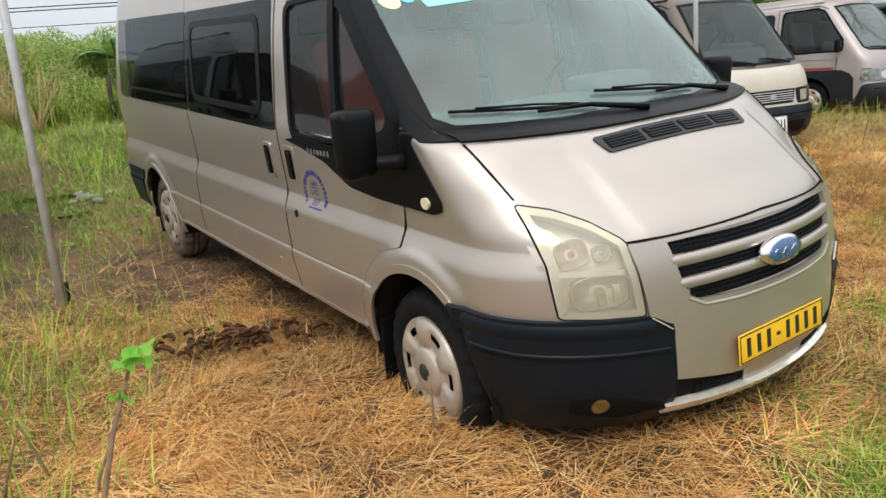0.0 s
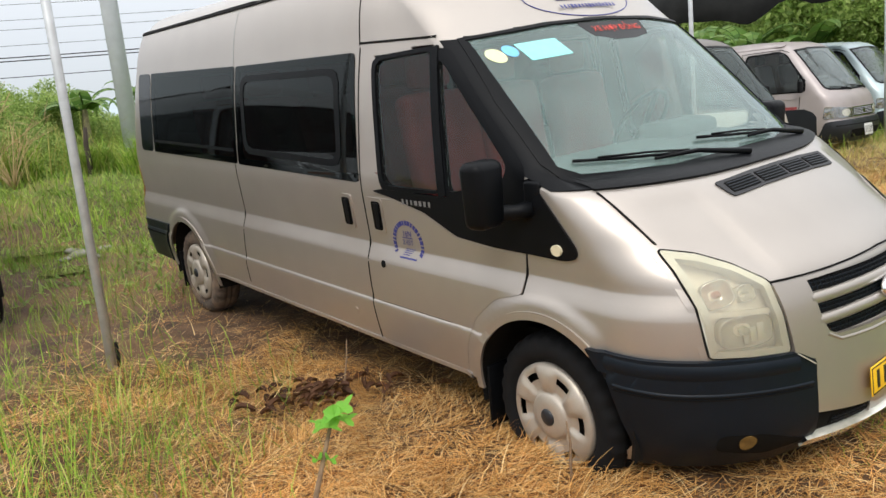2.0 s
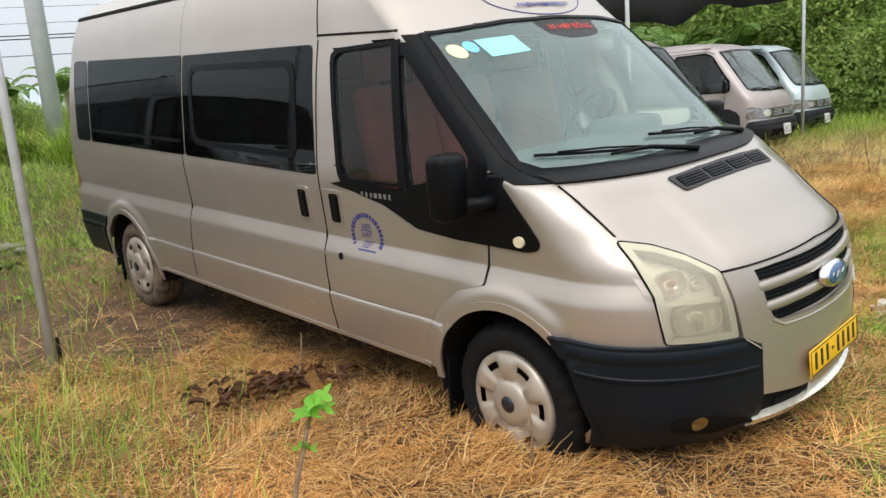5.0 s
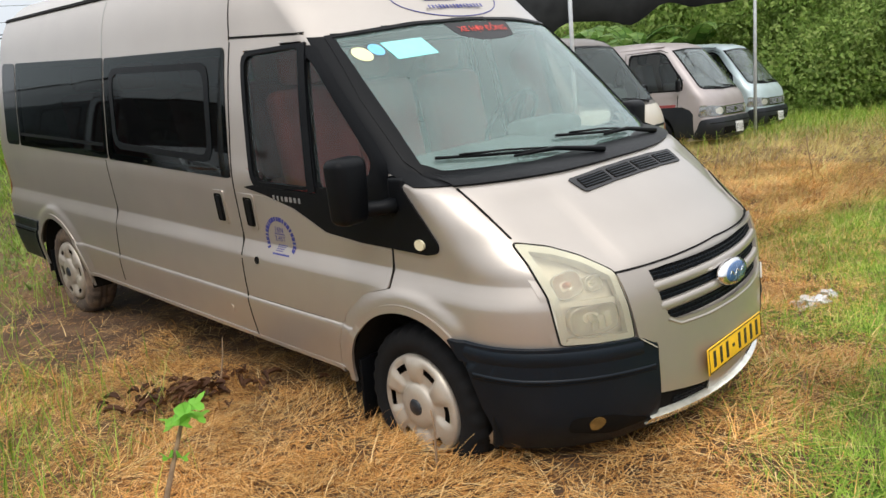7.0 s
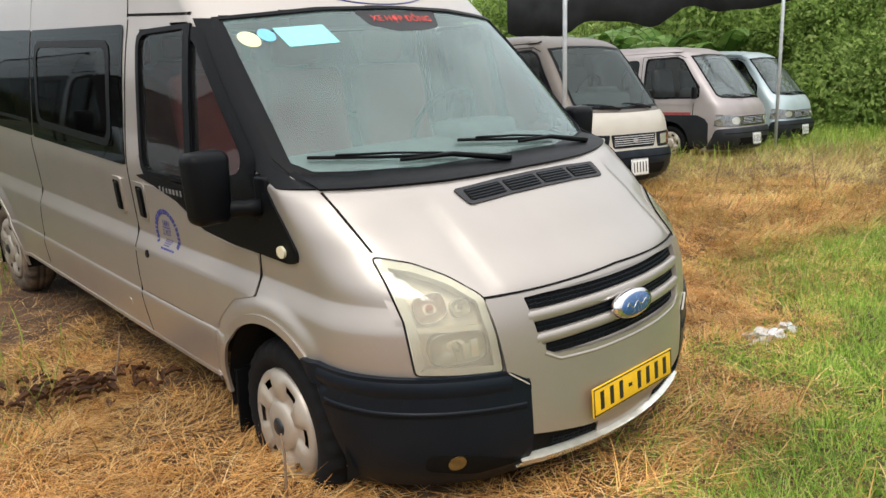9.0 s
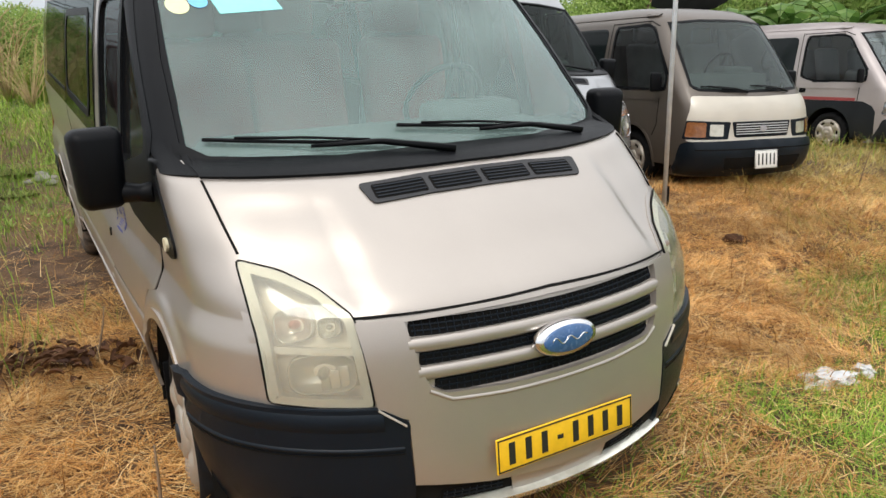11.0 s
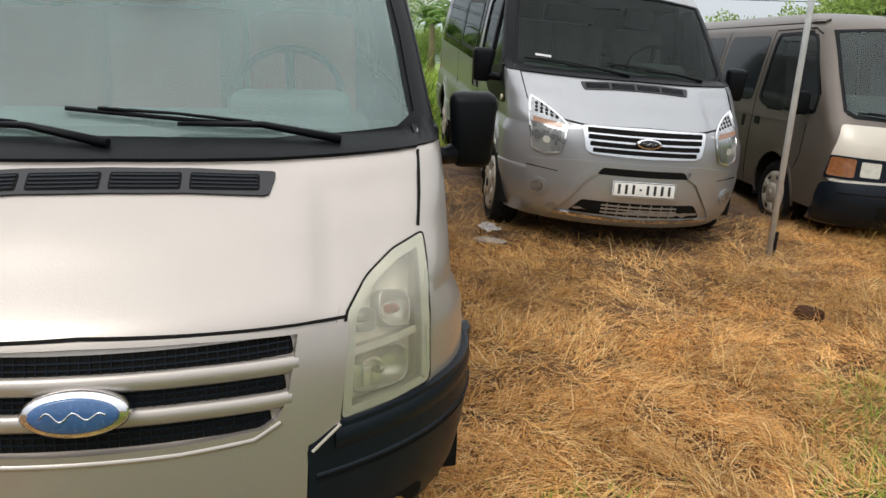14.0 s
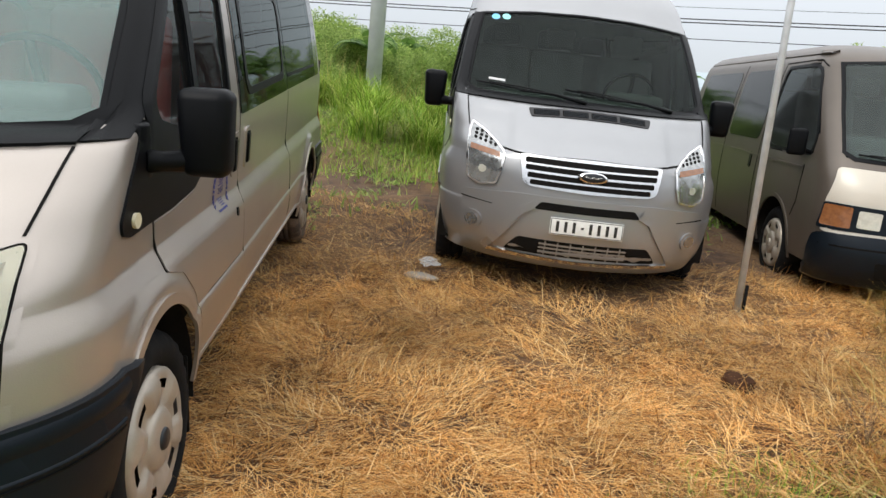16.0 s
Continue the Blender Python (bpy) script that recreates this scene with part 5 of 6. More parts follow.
        if style == "square":
            h = panel("headlamp", S, "F", [(k * a, z) for a, z in rounded([(0.40, 0.775), (0.80, 0.79), (0.815, 0.60), (0.43, 0.60)], 0.015, 2)], BUMPER, root, 0.017, 0.03, "square headlamp beside an amber lens", 0.07)
            panel("lamp_glass", S, "F", [(k * a, z) for a, z in rounded([(0.48, 0.750), (0.62, 0.755), (0.625, 0.635), (0.485, 0.63)], 0.012, 2)], LENSBRIGHT, h, 0.022, 0.006)
            panel("amber_lens", S, "F", [(k * a, z) for a, z in rounded([(0.655, 0.770), (0.795, 0.775), (0.805, 0.625), (0.66, 0.622)], 0.012, 2)], AMBER, h, 0.022, 0.006)
        else:
            h = panel("headlamp", S, "F", [(k * a, z) for a, z in rounded([(0.33, 0.765), (0.72, 0.80), (0.815, 0.815), (0.822, 0.62), (0.36, 0.615)], 0.02, 3)], CLEARLAMP, root, 0.017, 0.02, "wide wrap-round headlamp", 0.07)
            panel("lamp_bowl", S, "F", oval(k * 0.52, 0.70, 0.10, 0.06, 20), LENSBRIGHT, h, 0.020, 0.004)
        panel("tail_lamp", S, mode, rounded([(-3.45, 0.95), (-3.38, 0.95), (-3.38, 0.66), (-3.45, 0.66)], 0.02, 2), AMBER, root, 0.004)
    g = panel("grille", S, "F", rounded([(-0.38, 0.775), (0.38, 0.775), (0.345, 0.615), (-0.345, 0.615)], 0.02, 2), BUMPER if style == "square" else CHROME, root, 0.018, 0.02, "slatted front grille", 0.08)
    panel("grille_slot", S, "F", rounded([(-0.355, 0.762), (0.355, 0.762), (0.325, 0.628), (-0.325, 0.628)], 0.015, 2), SEAM, g, 0.0205, 0.003, "", 0.1)
    for z in (0.65, 0.675, 0.70, 0.725, 0.75):
        ribbon("grille_bar", S, "F", [(-0.34, z), (0.34, z)], 0.010, STEEL, g, 0.026)
    panel("grille_badge", S, "F", oval(0, 0.70, 0.045, 0.034, 16), CHROME, g, 0.033, 0.01)
    b = panel("front_bumper", S, "F", rounded([(-0.82, 0.565), (0, 0.575), (0.82, 0.565), (0.82, 0.25), (0, 0.23), (-0.82, 0.25)], 0.03, 3), BUMPER if style == "square" else NAVY, root, 0.03, 0.06, "dark front bumper", 0.07)
    panel("bumper_intake", S, "F", rounded([(-0.5, 0.42), (0.5, 0.42), (0.47, 0.31), (-0.47, 0.31)], 0.02, 2), SEAM, b, 0.032, 0.004)
    ribbon("bumper_line", S, "F", [(-0.80, 0.50), (0, 0.505), (0.80, 0.50)], 0.012, SEAM, b, 0.031)
    number_plate(root, S, 0.30, 0.19, 0.40, PLATEWHITE, 0.052, 5)
    cabin(root, 0.50, 0.26, 0.62, [(-0.1, (-0.42, 0.42)), (-1.0, (-0.4, 0.3)), (-1.8, (-0.4, 0.3))], 1.9, 0.4, SEATCLOTH)
    add_wheels(root, (0.0, -2.59), 0.80, 0.31, (RUBBER, RUBBER), 0, RIM, RIM)
    return root


VAN = pose(0.7034, 3.413, -0.1204, 2.245, 3.303, -56.586)
transit(VAN, "champagne beige high-roofed minibus with cloudy headlamps, parked on straw", "champagne")
transit(pose(1.28, 7.876, 0.134, -1.047, 3.81, -61.228), "silver high-roofed minibus with a chrome grille and white plate", "silver")
transit(pose(-4.54, 5.585, 0.14, 0, 0, -57), "silver high-roofed minibus parked near a thin steel pole", "silver")
hiace(pose(3.38, 9.55, 0.125, 0, 1.0, -65), "taupe old minibus with a cream nose and square lamps", TAUPE, None, "square", CREAM)
hiace(pose(6.90, 12.91, 0.13, 0, 0.5, -57), "faded mauve old minibus with a dark lower half and red stripe", MAUVE, NAVY, "wide", None, True)
hiace(pose(9.13, 14.79, 0.12, 0, 0.5, -57), "pale blue old minibus with a dark bumper", PALEBLUE, NAVY, "dark")

# ---- ground, straw and grass ----


def height(x, y):
    """The ground's height: it climbs gently away from the camera, with a bank behind the vans."""
    h = 0.20 * smooth(4.4, 8.4, y) + (0.05 + 0.17 * smooth(4.5, 1.5, x)) * smooth(8, 12.5, y) + 0.12 * smooth(-1.7, -2.7, x) * (1 - smooth(5.2, 6.6, y))
    h = h + 0.62 * smooth(9.5, 13.5, y) * smooth(-1.8, -3.6, x)
    return h


def lumps(x, y):
    return 0.022 * np.sin(x * 3.1 + 1.3 * np.sin(y * 2.3)) * np.sin(y * 3.7 + 1.1 * np.sin(x * 2.9)) + 0.012 * np.sin(x * 8.3 + y * 3.1) * np.sin(y * 9.1 - x * 2.2)


def near_noise(x, y, s, seed=0.0):
    """A cheap smooth noise from 0 to 1."""
    a = np.sin(x * s + 1.7 * np.sin(y * s * 0.7 + seed) + seed) * np.sin(y * s * 1.13 + 1.3 * np.sin(x * s * 0.83 - seed))
    b = np.sin(x * s * 2.7 - y * s * 1.9 + seed * 3) * np.sin(y * s * 2.3 + x * s * 1.1)
    return np.clip(0.5 + 0.38 * a + 0.2 * b, 0, 1)


def green_share(x, y):
    """How green the cover is at a place: verges of the lot are green, its middle straw."""
    g = smooth(3.9, 2.9, y - 0.25 * (x - 1.2)) * smooth(0.75, 1.5, x)
    g = np.maximum(g, smooth(2.6, 3.6, x) * smooth(5.9, 4.8, y - 0.35 * (x - 3)))
    c, s = math.cos(radians(-56.586)), math.sin(radians(-56.586))
    u, v = (x - 0.70) * c + (y - 3.41) * s, np.abs(-(x - 0.70) * s + (y - 3.41) * c)
    g = g * (1 - 0.75 * smooth(1.42, 1.08, u) * smooth(-0.5, 0.3, u) * smooth(1.35, 1.05, v))
    g = np.maximum(g, smooth(-0.9, -2.0, x) * smooth(1.4, 2.0, y) * smooth(5.2, 3.9, y) * 0.45)
    g = np.maximum(g, smooth(-1.9, -3.0, x) * smooth(9, 6, np.abs(y - 5)) * 0.5)
    g = np.maximum(g, smooth(9.0, 11.5, y) * smooth(-0.4, -2.2, x))
    g = np.maximum(g, smooth(11.5, 15.5, y + 0.1 * x))
    g = np.maximum(g, smooth(7, 12, x) * 0.35)
    return np.clip(g * (0.66 + 0.9 * near_noise(x, y, 1.1, 2.0)), 0, 1)


def ground_mesh():
    near_x, near_y = np.arange(-9, 14.01, 0.14), np.arange(-3, 18.01, 0.14)
    far_x = np.concatenate([[-4000, -1500, -500, -200, -90, -45, -25, -15], near_x, [18, 25, 40, 80, 200, 500, 1500, 4000]])
    far_y = np.concatenate([[-4000, -800, -200, -60, -20, -8], near_y, [20, 25, 35, 60, 120, 300, 800, 1800, 4500]])
    X, Y = np.meshgrid(far_x, far_y)
    calm = (np.abs(X) < 16) & (Y > -4) & (Y < 20)
    Z = height(X, Y) + np.where(calm, lumps(X, Y), 0) - 0.012
    nx, ny = len(far_x), len(far_y)
    co = np.stack([X, Y, Z], -1).reshape(-1, 3)
    i = np.arange(nx * ny).reshape(ny, nx)
    q = np.stack([i[:-1, :-1], i[:-1, 1:], i[1:, 1:], i[1:, :-1]], -1).reshape(-1, 4)
    return raw_mesh("ground", co, q)


def raw_mesh(name, co, faces):
    me = bpy.data.meshes.new(name)
    n, k = faces.shape
    me.vertices.add(len(co))
    me.vertices.foreach_set("co", np.ascontiguousarray(co, dtype=np.float32).ravel())
    me.loops.add(n * k)
    me.loops.foreach_set("vertex_index", np.ascontiguousarray(faces, dtype=np.int32).ravel())
    me.polygons.add(n)
    me.polygons.foreach_set("loop_start", np.arange(0, n * k, k, dtype=np.int32))
    me.update(calc_edges=True)
    me.validate()
    return me


def soil_material():
    """Damp earth under straw: brown soil, matted straw and green cover mixed by noise and by the lot's layout."""
    m = bpy.data.materials.new("matted_straw_and_soil")
    m.use_nodes = True
    n, l = m.node_tree.nodes, m.node_tree.links
    b = n["Principled BSDF"]
    g = n.new("ShaderNodeNewGeometry")

    def noise_node(scale, detail=6, stretch=None):
        t = n.new("ShaderNodeTexNoise")
        t.inputs["Scale"].default_value, t.inputs["Detail"].default_value = scale, detail
        if stretch:
            mp = n.new("ShaderNodeMapping")
            mp.inputs["Scale"].default_value = stretch
            l.new(g.outputs["Position"], mp.inputs[0])
            l.new(mp.outputs[0], t.inputs["Vector"])
        else:
            l.new(g.outputs["Position"], t.inputs["Vector"])
        return t

    def ramp(src, stops):
        r = n.new("ShaderNodeValToRGB")
        while len(r.color_ramp.elements) < len(stops):
            r.color_ramp.elements.new(0.5)
        for i, (p, c) in enumerate(stops):
            r.color_ramp.elements[i].position, r.color_ramp.elements[i].color = p, (*c, 1)
        l.new(src, r.inputs[0])
        return r

    fine, mid, big = noise_node(55, 5), noise_node(6, 6), noise_node(0.9, 5)
    straw = ramp(fine.outputs[0], [(0.3, (0.08, 0.040, 0.018)), (0.5, (0.24, 0.13, 0.05)), (0.7, (0.48, 0.29, 0.11))])
    soil = ramp(mid.outputs[0], [(0.3, (0.045, 0.024, 0.013)), (0.55, (0.12, 0.066, 0.034)), (0.8, (0.22, 0.13, 0.068))])
    far = ramp(mid.outputs[0], [(0.3, (0.10, 0.16, 0.03)), (0.55, (0.18, 0.26, 0.05)), (0.75, (0.28, 0.33, 0.09))])
    mix = n.new("ShaderNodeMixRGB")
    sel = n.new("ShaderNodeMapRange")
    sel.inputs[1].default_value, sel.inputs[2].default_value = 0.46, 0.70
    l.new(big.outputs[0], sel.inputs[0])
    l.new(sel.outputs[0], mix.inputs[0])
    l.new(soil.outputs[0], mix.inputs[1])
    l.new(straw.outputs[0], mix.inputs[2])
    sep = n.new("ShaderNodeSeparateXYZ")
    l.new(g.outputs["Position"], sep.inputs[0])
    edge = n.new("ShaderNodeMapRange")
    edge.inputs[1].default_value, edge.inputs[2].default_value = 10.5, 14.5
    l.new(sep.outputs["Y"], edge.inputs[0])
    mix2 = n.new("ShaderNodeMixRGB")
    l.new(edge.outputs[0], mix2.inputs[0])
    l.new(mix.outputs[0], mix2.inputs[1])
    l.new(far.outputs[0], mix2.inputs[2])
    l.new(mix2.outputs[0], b.inputs["Base Color"])
    b.inputs["Roughness"].default_value = 0.85
    bp = n.new("ShaderNodeBump")
    bp.inputs["Distance"].default_value = 0.03
    l.new(fine.outputs[0], bp.inputs["Height"])
    l.new(bp.outputs[0], b.inputs["Normal"])
    return m


gm = ground_mesh()
gm.polygons.foreach_set("use_smooth", np.ones(len(gm.polygons), dtype=bool))
tagged(part("ground", gm, soil_material()), "damp earth lot matted with dry straw and grass", "ground", "", "structure")


def blades(name, mat, count, box, keep, length, width, lean, rise, seed, label, category, swirl=0.0, segs=3, cam_power=1.0):
    """Many thin bent blades in one mesh. keep(x, y) gives the share that stays; lean: degrees from upright; rise: droop along the blade."""
    r = np.random.RandomState(seed)
    x0, x1, y0, y1 = box
    x, y = r.uniform(x0, x1, count), y0 + (y1 - y0) * r.uniform(0, 1, count) ** cam_power
    ok = r.uniform(0, 1, count) < keep(x, y)
    x, y = x[ok], y[ok]
    n = len(x)
    az = r.uniform(0, 2 * math.pi, n)
    if swirl:
        main = 2.2 * near_noise(x, y, 1.7, 0.7) + 2.6 * near_noise(x, y, 4.9, 3.1) + 1.4 * near_noise(x, y, 11.0, 5.3)
        az = main * 1.6 + r.normal(0, 1.1 - swirl, n)
    ln = r.uniform(*length, n)
    wd = r.uniform(*width, n)
    a0 = np.radians(r.uniform(*lean, n))
    bend = np.radians(r.uniform(*rise, n))
    z = height(x, y) + lumps(x, y) - 0.008 + (r.uniform(0, 0.03, n) if swirl else 0)
    dirx, diry = np.cos(az), np.sin(az)
    co = np.zeros((n, 2 * (segs + 1), 3))
    px, py, pz = x.copy(), y.copy(), z.copy()
    for s in range(segs + 1):
        t = s / segs
        w = wd * (1 - 0.8 * t) / 2
        co[:, 2 * s] = np.stack([px - diry * w, py + dirx * w, pz], 1)
        co[:, 2 * s + 1] = np.stack([px + diry * w, py - dirx * w, pz], 1)
        ang = a0 + bend * t
        px = px + dirx * np.sin(ang) * ln / segs
        py = py + diry * np.sin(ang) * ln / segs
        pz = np.maximum(pz + np.cos(ang) * ln / segs, height(px, py) + lumps(px, py) + 0.001)
    base = (np.arange(n) * 2 * (segs + 1))[:, None]
    f = np.concatenate([np.stack([base[:, 0] + 2 * s, base[:, 0] + 2 * s + 1, base[:, 0] + 2 * s + 3, base[:, 0] + 2 * s + 2], 1) for s in range(segs)])
    me = raw_mesh(name, co.reshape(-1, 3), f)
    return tagged(part(name, me, mat), label, category, "", "stuff")


def under_van(x, y):
    """1 in the open, less below the parked minibus."""
    c, s = math.cos(radians(-56.586)), math.sin(radians(-56.586))
    u, v = (x - 0.70) * c + (y - 3.41) * s, -(x - 0.70) * s + (y - 3.41) * c
    return 1 - 0.75 * smooth(1.0, 0.6, np.abs(v)) * smooth(0.9, 0.5, u) * smooth(-4.9, -4.5, u)


def dense(x, y):
    return np.clip(0.42 + 0.85 * near_noise(x, y, 1.7, 5.0), 0.35, 1) * under_van(x, y)


def lot_edge(x, y):
    """The thick mat ends in an uneven line."""
    n = 0.9 * (near_noise(x, y, 2.1, 7.0) - 0.5)
    return smooth(-3.4, -2.6, x + n) * smooth(6.7, 5.9, x + n) * smooth(1.2, 1.8, y + 0.5 * n) * smooth(9.4, 8.6, y + n)


def straw_thin(x, y):
    """Bare damp soil shows along the minibus's side and between the vans."""
    bare = smooth(-0.9, -1.9, x) * smooth(4.1, 5.0, y) * 0.9
    bare = np.maximum(bare, smooth(6.1, 7.4, y) * smooth(3.4, 1.8, x) * 0.80)
    return 1 - bare


blades("straw", STRAW, 400000, (-3.4, 6.7, 1.3, 9.4), lambda x, y: (1 - 0.95 * green_share(x, y)) * dense(x, y) * straw_thin(x, y) * lot_edge(x, y), (0.06, 0.23), (0.0024, 0.0056), (64, 97), (-10, 42), 11,
       "golden dry straw lying matted on the ground", "straw", 0.40)
blades("straw", STRAW, 60000, (-6.5, 9.0, -5.5, 1.8), lambda x, y: (1 - 0.8 * green_share(x, y)) * dense(x, y) * (1 - smooth(-1.5, -5.5, y)), (0.10, 0.32), (0.004, 0.009), (66, 97), (-10, 42), 21,
       "dry straw matted on the open lot", "straw", 0.6)
blades("grass", GRASS, 130000, (-6.5, 9.5, -5.5, 2.0), lambda x, y: green_share(x, y) * (1 - smooth(-1.5, -5.5, y)), (0.05, 0.13), (0.004, 0.009), (10, 75), (10, 70), 22, "short green grass on the open lot", "grass")
blades("straw", STRAW, 26000, (-3.2, 6.5, 1.6, 9.0), lambda x, y: (1 - 0.9 * green_share(x, y)) * dense(x, y) ** 2 * straw_thin(x, y), (0.08, 0.22), (0.003, 0.006), (20, 70), (20, 75), 12,
       "loose dry straw stalks standing out of the mat", "straw", 0.3)
blades("straw", PALESTRAW, 65000, (3.4, 14, 5.4, 16), lambda x, y: (1 - 0.7 * green_share(x, y)) * (0.3 + 0.7 * near_noise(x, y, 1.2, 9.0)), (0.15, 0.40), (0.005, 0.010), (40, 92), (0, 50), 13,
       "dry straw of the further lot", "straw", 0.4)
blades("grass", GRASS, 275000, (0.4, 7.5, 0.6, 6.8), lambda x, y: green_share(x, y) * under_van(x, y) * smooth(0.6, 1.9, y + 0.8 * (near_noise(x, y, 2.3, 4.0) - 0.5)) * smooth(7.5, 6.6, x + 0.8 * (near_noise(x, y, 2.3, 4.0) - 0.5)), (0.03, 0.10), (0.0028, 0.007), (10, 80), (10, 75), 14, "short green grass growing through straw", "grass")
blades("grass", GRASS, 76000, (-6.5, -0.8, 1.4, 12), lambda x, y: green_share(x, y) * (0.25 + 0.75 * near_noise(x, y, 1.9, 1.0)) * under_van(x, y) * (0.35 + 0.65 * straw_thin(x, y)), (0.10, 0.32), (0.003, 0.008), (5, 50), (10, 70), 15, "tufts of green and yellow grass", "grass")
blades("grass", GRASS, 60000, (-12, 2.5, 8.5, 22), lambda x, y: green_share(x, y) * (0.25 + 0.75 * near_noise(x, y, 1.4, 6.0)), (0.08, 0.34), (0.006, 0.018), (5, 65), (10, 80), 16, "green field grass behind the vans", "grass")
blades("grass", GRASS, 40000, (4, 22, 10, 24), lambda x, y: np.clip(green_share(x, y), 0.15, 1), (0.12, 0.4), (0.007, 0.016), (5, 55), (10, 60), 17, "green and yellow grass near the bushes", "grass")
blades("weeds", LEAF, 26000, (-9, 2.2, 6.6, 14), lambda x, y: green_share(x, y + 2.6) * np.clip(near_noise(x, y, 2.6, 3.0) * 1.6 - 0.5, 0, 1) * under_van(x, y), (0.05, 0.15), (0.018, 0.045), (10, 80), (10, 70), 19, "low broad-leaved green weeds on damp soil", "weeds")


def tall(x, y):
    return smooth(11.8, 14.0, y) * smooth(-5.0, -7.4, x) * (0.25 + 0.75 * near_noise(x, y, 0.9, 4.0))


blades("reeds", REED, 17000, (-16, -4.0, 9, 18), tall, (0.5, 1.3), (0.008, 0.02), (2, 28), (10, 70), 18, "tall yellowing reeds and weeds", "reeds", 0, 5)

def clumps(x, y):
    out = 0 * x
    for cx, cy, r in ((-3.2, 11.6, 0.35), (-2.5, 12.0, 0.4), (-3.7, 12.4, 0.4), (-4.4, 12.9, 0.5), (-5.3, 13.3, 0.5), (-1.7, 12.6, 0.45), (-2.9, 13.2, 0.5), (-6.4, 13.0, 0.4)):
        out = np.maximum(out, smooth(r, r * 0.2, np.hypot(x - cx, y - cy)))
    return out


blades("tall_grass", GRASS, 34000, (-7, -1, 11, 14), clumps, (0.45, 0.95), (0.010, 0.022), (3, 30), (50, 115), 23, "tall arching green grass tufts on the bank", "grass", 0, 6)

# ---- posts, net, cables ----


def post(x, y, r, top, label, mat, lean=(0.0, 0.0), foot=None):
    z = float(height(np.array(x), np.array(y)))
    root = thing("post", pose(x, y, z), label, "post")
    part("pole", tube_bm([(0, 0, -0.15), (lean[0] * top / 2, lean[1] * top / 2, top / 2), (lean[0] * top, lean[1] * top, top)], r, 16), mat, root)
    if foot:
        part("plinth", lathe_z([(foot, -0.1), (foot, 0.28), (foot * 0.8, 0.34), (r, 0.35)], 16), CONCRETE, root, "rough concrete foot")
    else:
        part("peg", tube_bm([(r + 0.012, 0.01, -0.1), (r + 0.014, 0.012, 0.16)], 0.012, 8), SEAM, root, "rusty peg tied to the pole's foot")
    return root


def lathe_z(profile, n):
    bm = lathe_bm([(r, z) for r, z in profile], n)
    for v in bm.verts:
        v.co = Vector((v.co.x, -v.co.z, v.co.y))
    bmesh.ops.recalc_face_normals(bm, faces=bm.faces[:])
    return bm


post(-2.42, 4.62, 0.027, 3.0, "thin galvanised steel pole standing in grass", STEEL)
post(2.665, 7.62, 0.022, 3.4, "thin galvanised steel pole between two minibuses", STEEL)
post(8.38, 12.65, 0.03, 3.75, "thin galvanised steel pole holding the shade net", STEEL)
post(-4.9, 14.06, 0.145, 6.6, "thick pale grey post on a concrete foot", PALESTEEL, (0.0, 0.0), 0.17)


def shade_net():
    """A black net hung over the old minibuses, sagging between its poles, with a scalloped front edge."""
    bm = bmesh.new()
    a, b = Vector((3.9, 14.6, 0)), Vector((8.8, 12.55, 0))
    back = Vector((0.6, 2.4, 0))
    n, k = 40, 14
    rows = []
    for j in range(k + 1):
        row = []
        for i in range(n + 1):
            t, s = i / n, j / k
            p = a.lerp(b, t) + back * s
            sag = 0.24 * math.sin(math.pi * ((t * 3) % 1)) * (1 - 0.5 * s) + 0.05 * noise.noise((t * 9, s * 5, 2))
            p.z = 3.40 + 0.30 * t - sag * 0.6 + 0.35 * s * (1 - s)
            if j == 0:
                p.z -= 0.90 - 0.15 * t + 0.20 * noise.noise((t * 9, 0, 5))
                p -= back * 0.012
            row.append(bm.verts.new(p))
        rows.append(row)
    for p, q in zip(rows, rows[1:]):
        for i in range(n):
            bm.faces.new((p[i], p[i + 1], q[i + 1], q[i])).smooth = True
    ob = part("shade_net", bm, NET)
    so = ob.modifiers.new("thickness", "SOLIDIFY")
    so.thickness = 0.006
    return tagged(ob, "black woven shade net sagging between steel poles", "shade net")


shade_net()


def cable(p, q, sag, r):
    pts = [Vector(p).lerp(Vector(q), t) - Vector((0, 0, 4 * sag * t * (1 - t))) for t in np.linspace(0, 1, 25)]
    return tagged(part("overhead_cable", tube_bm(pts, r, 5), CABLE), "black overhead cable sagging across the sky", "cable", "overhead cables")


for i, (z, r) in enumerate(((5.5, 0.02), (6.4, 0.03), (6.7, 0.03), (7.4, 0.012), (8.3, 0.012), (8.9, 0.012), (9.8, 0.012))):
    cable((-60, 34 + i * 0.3, z + 0.5), (45, 48 + i * 0.3, z + 0.9), 1.0 + 0.1 * i, r)

# ---- plants ----


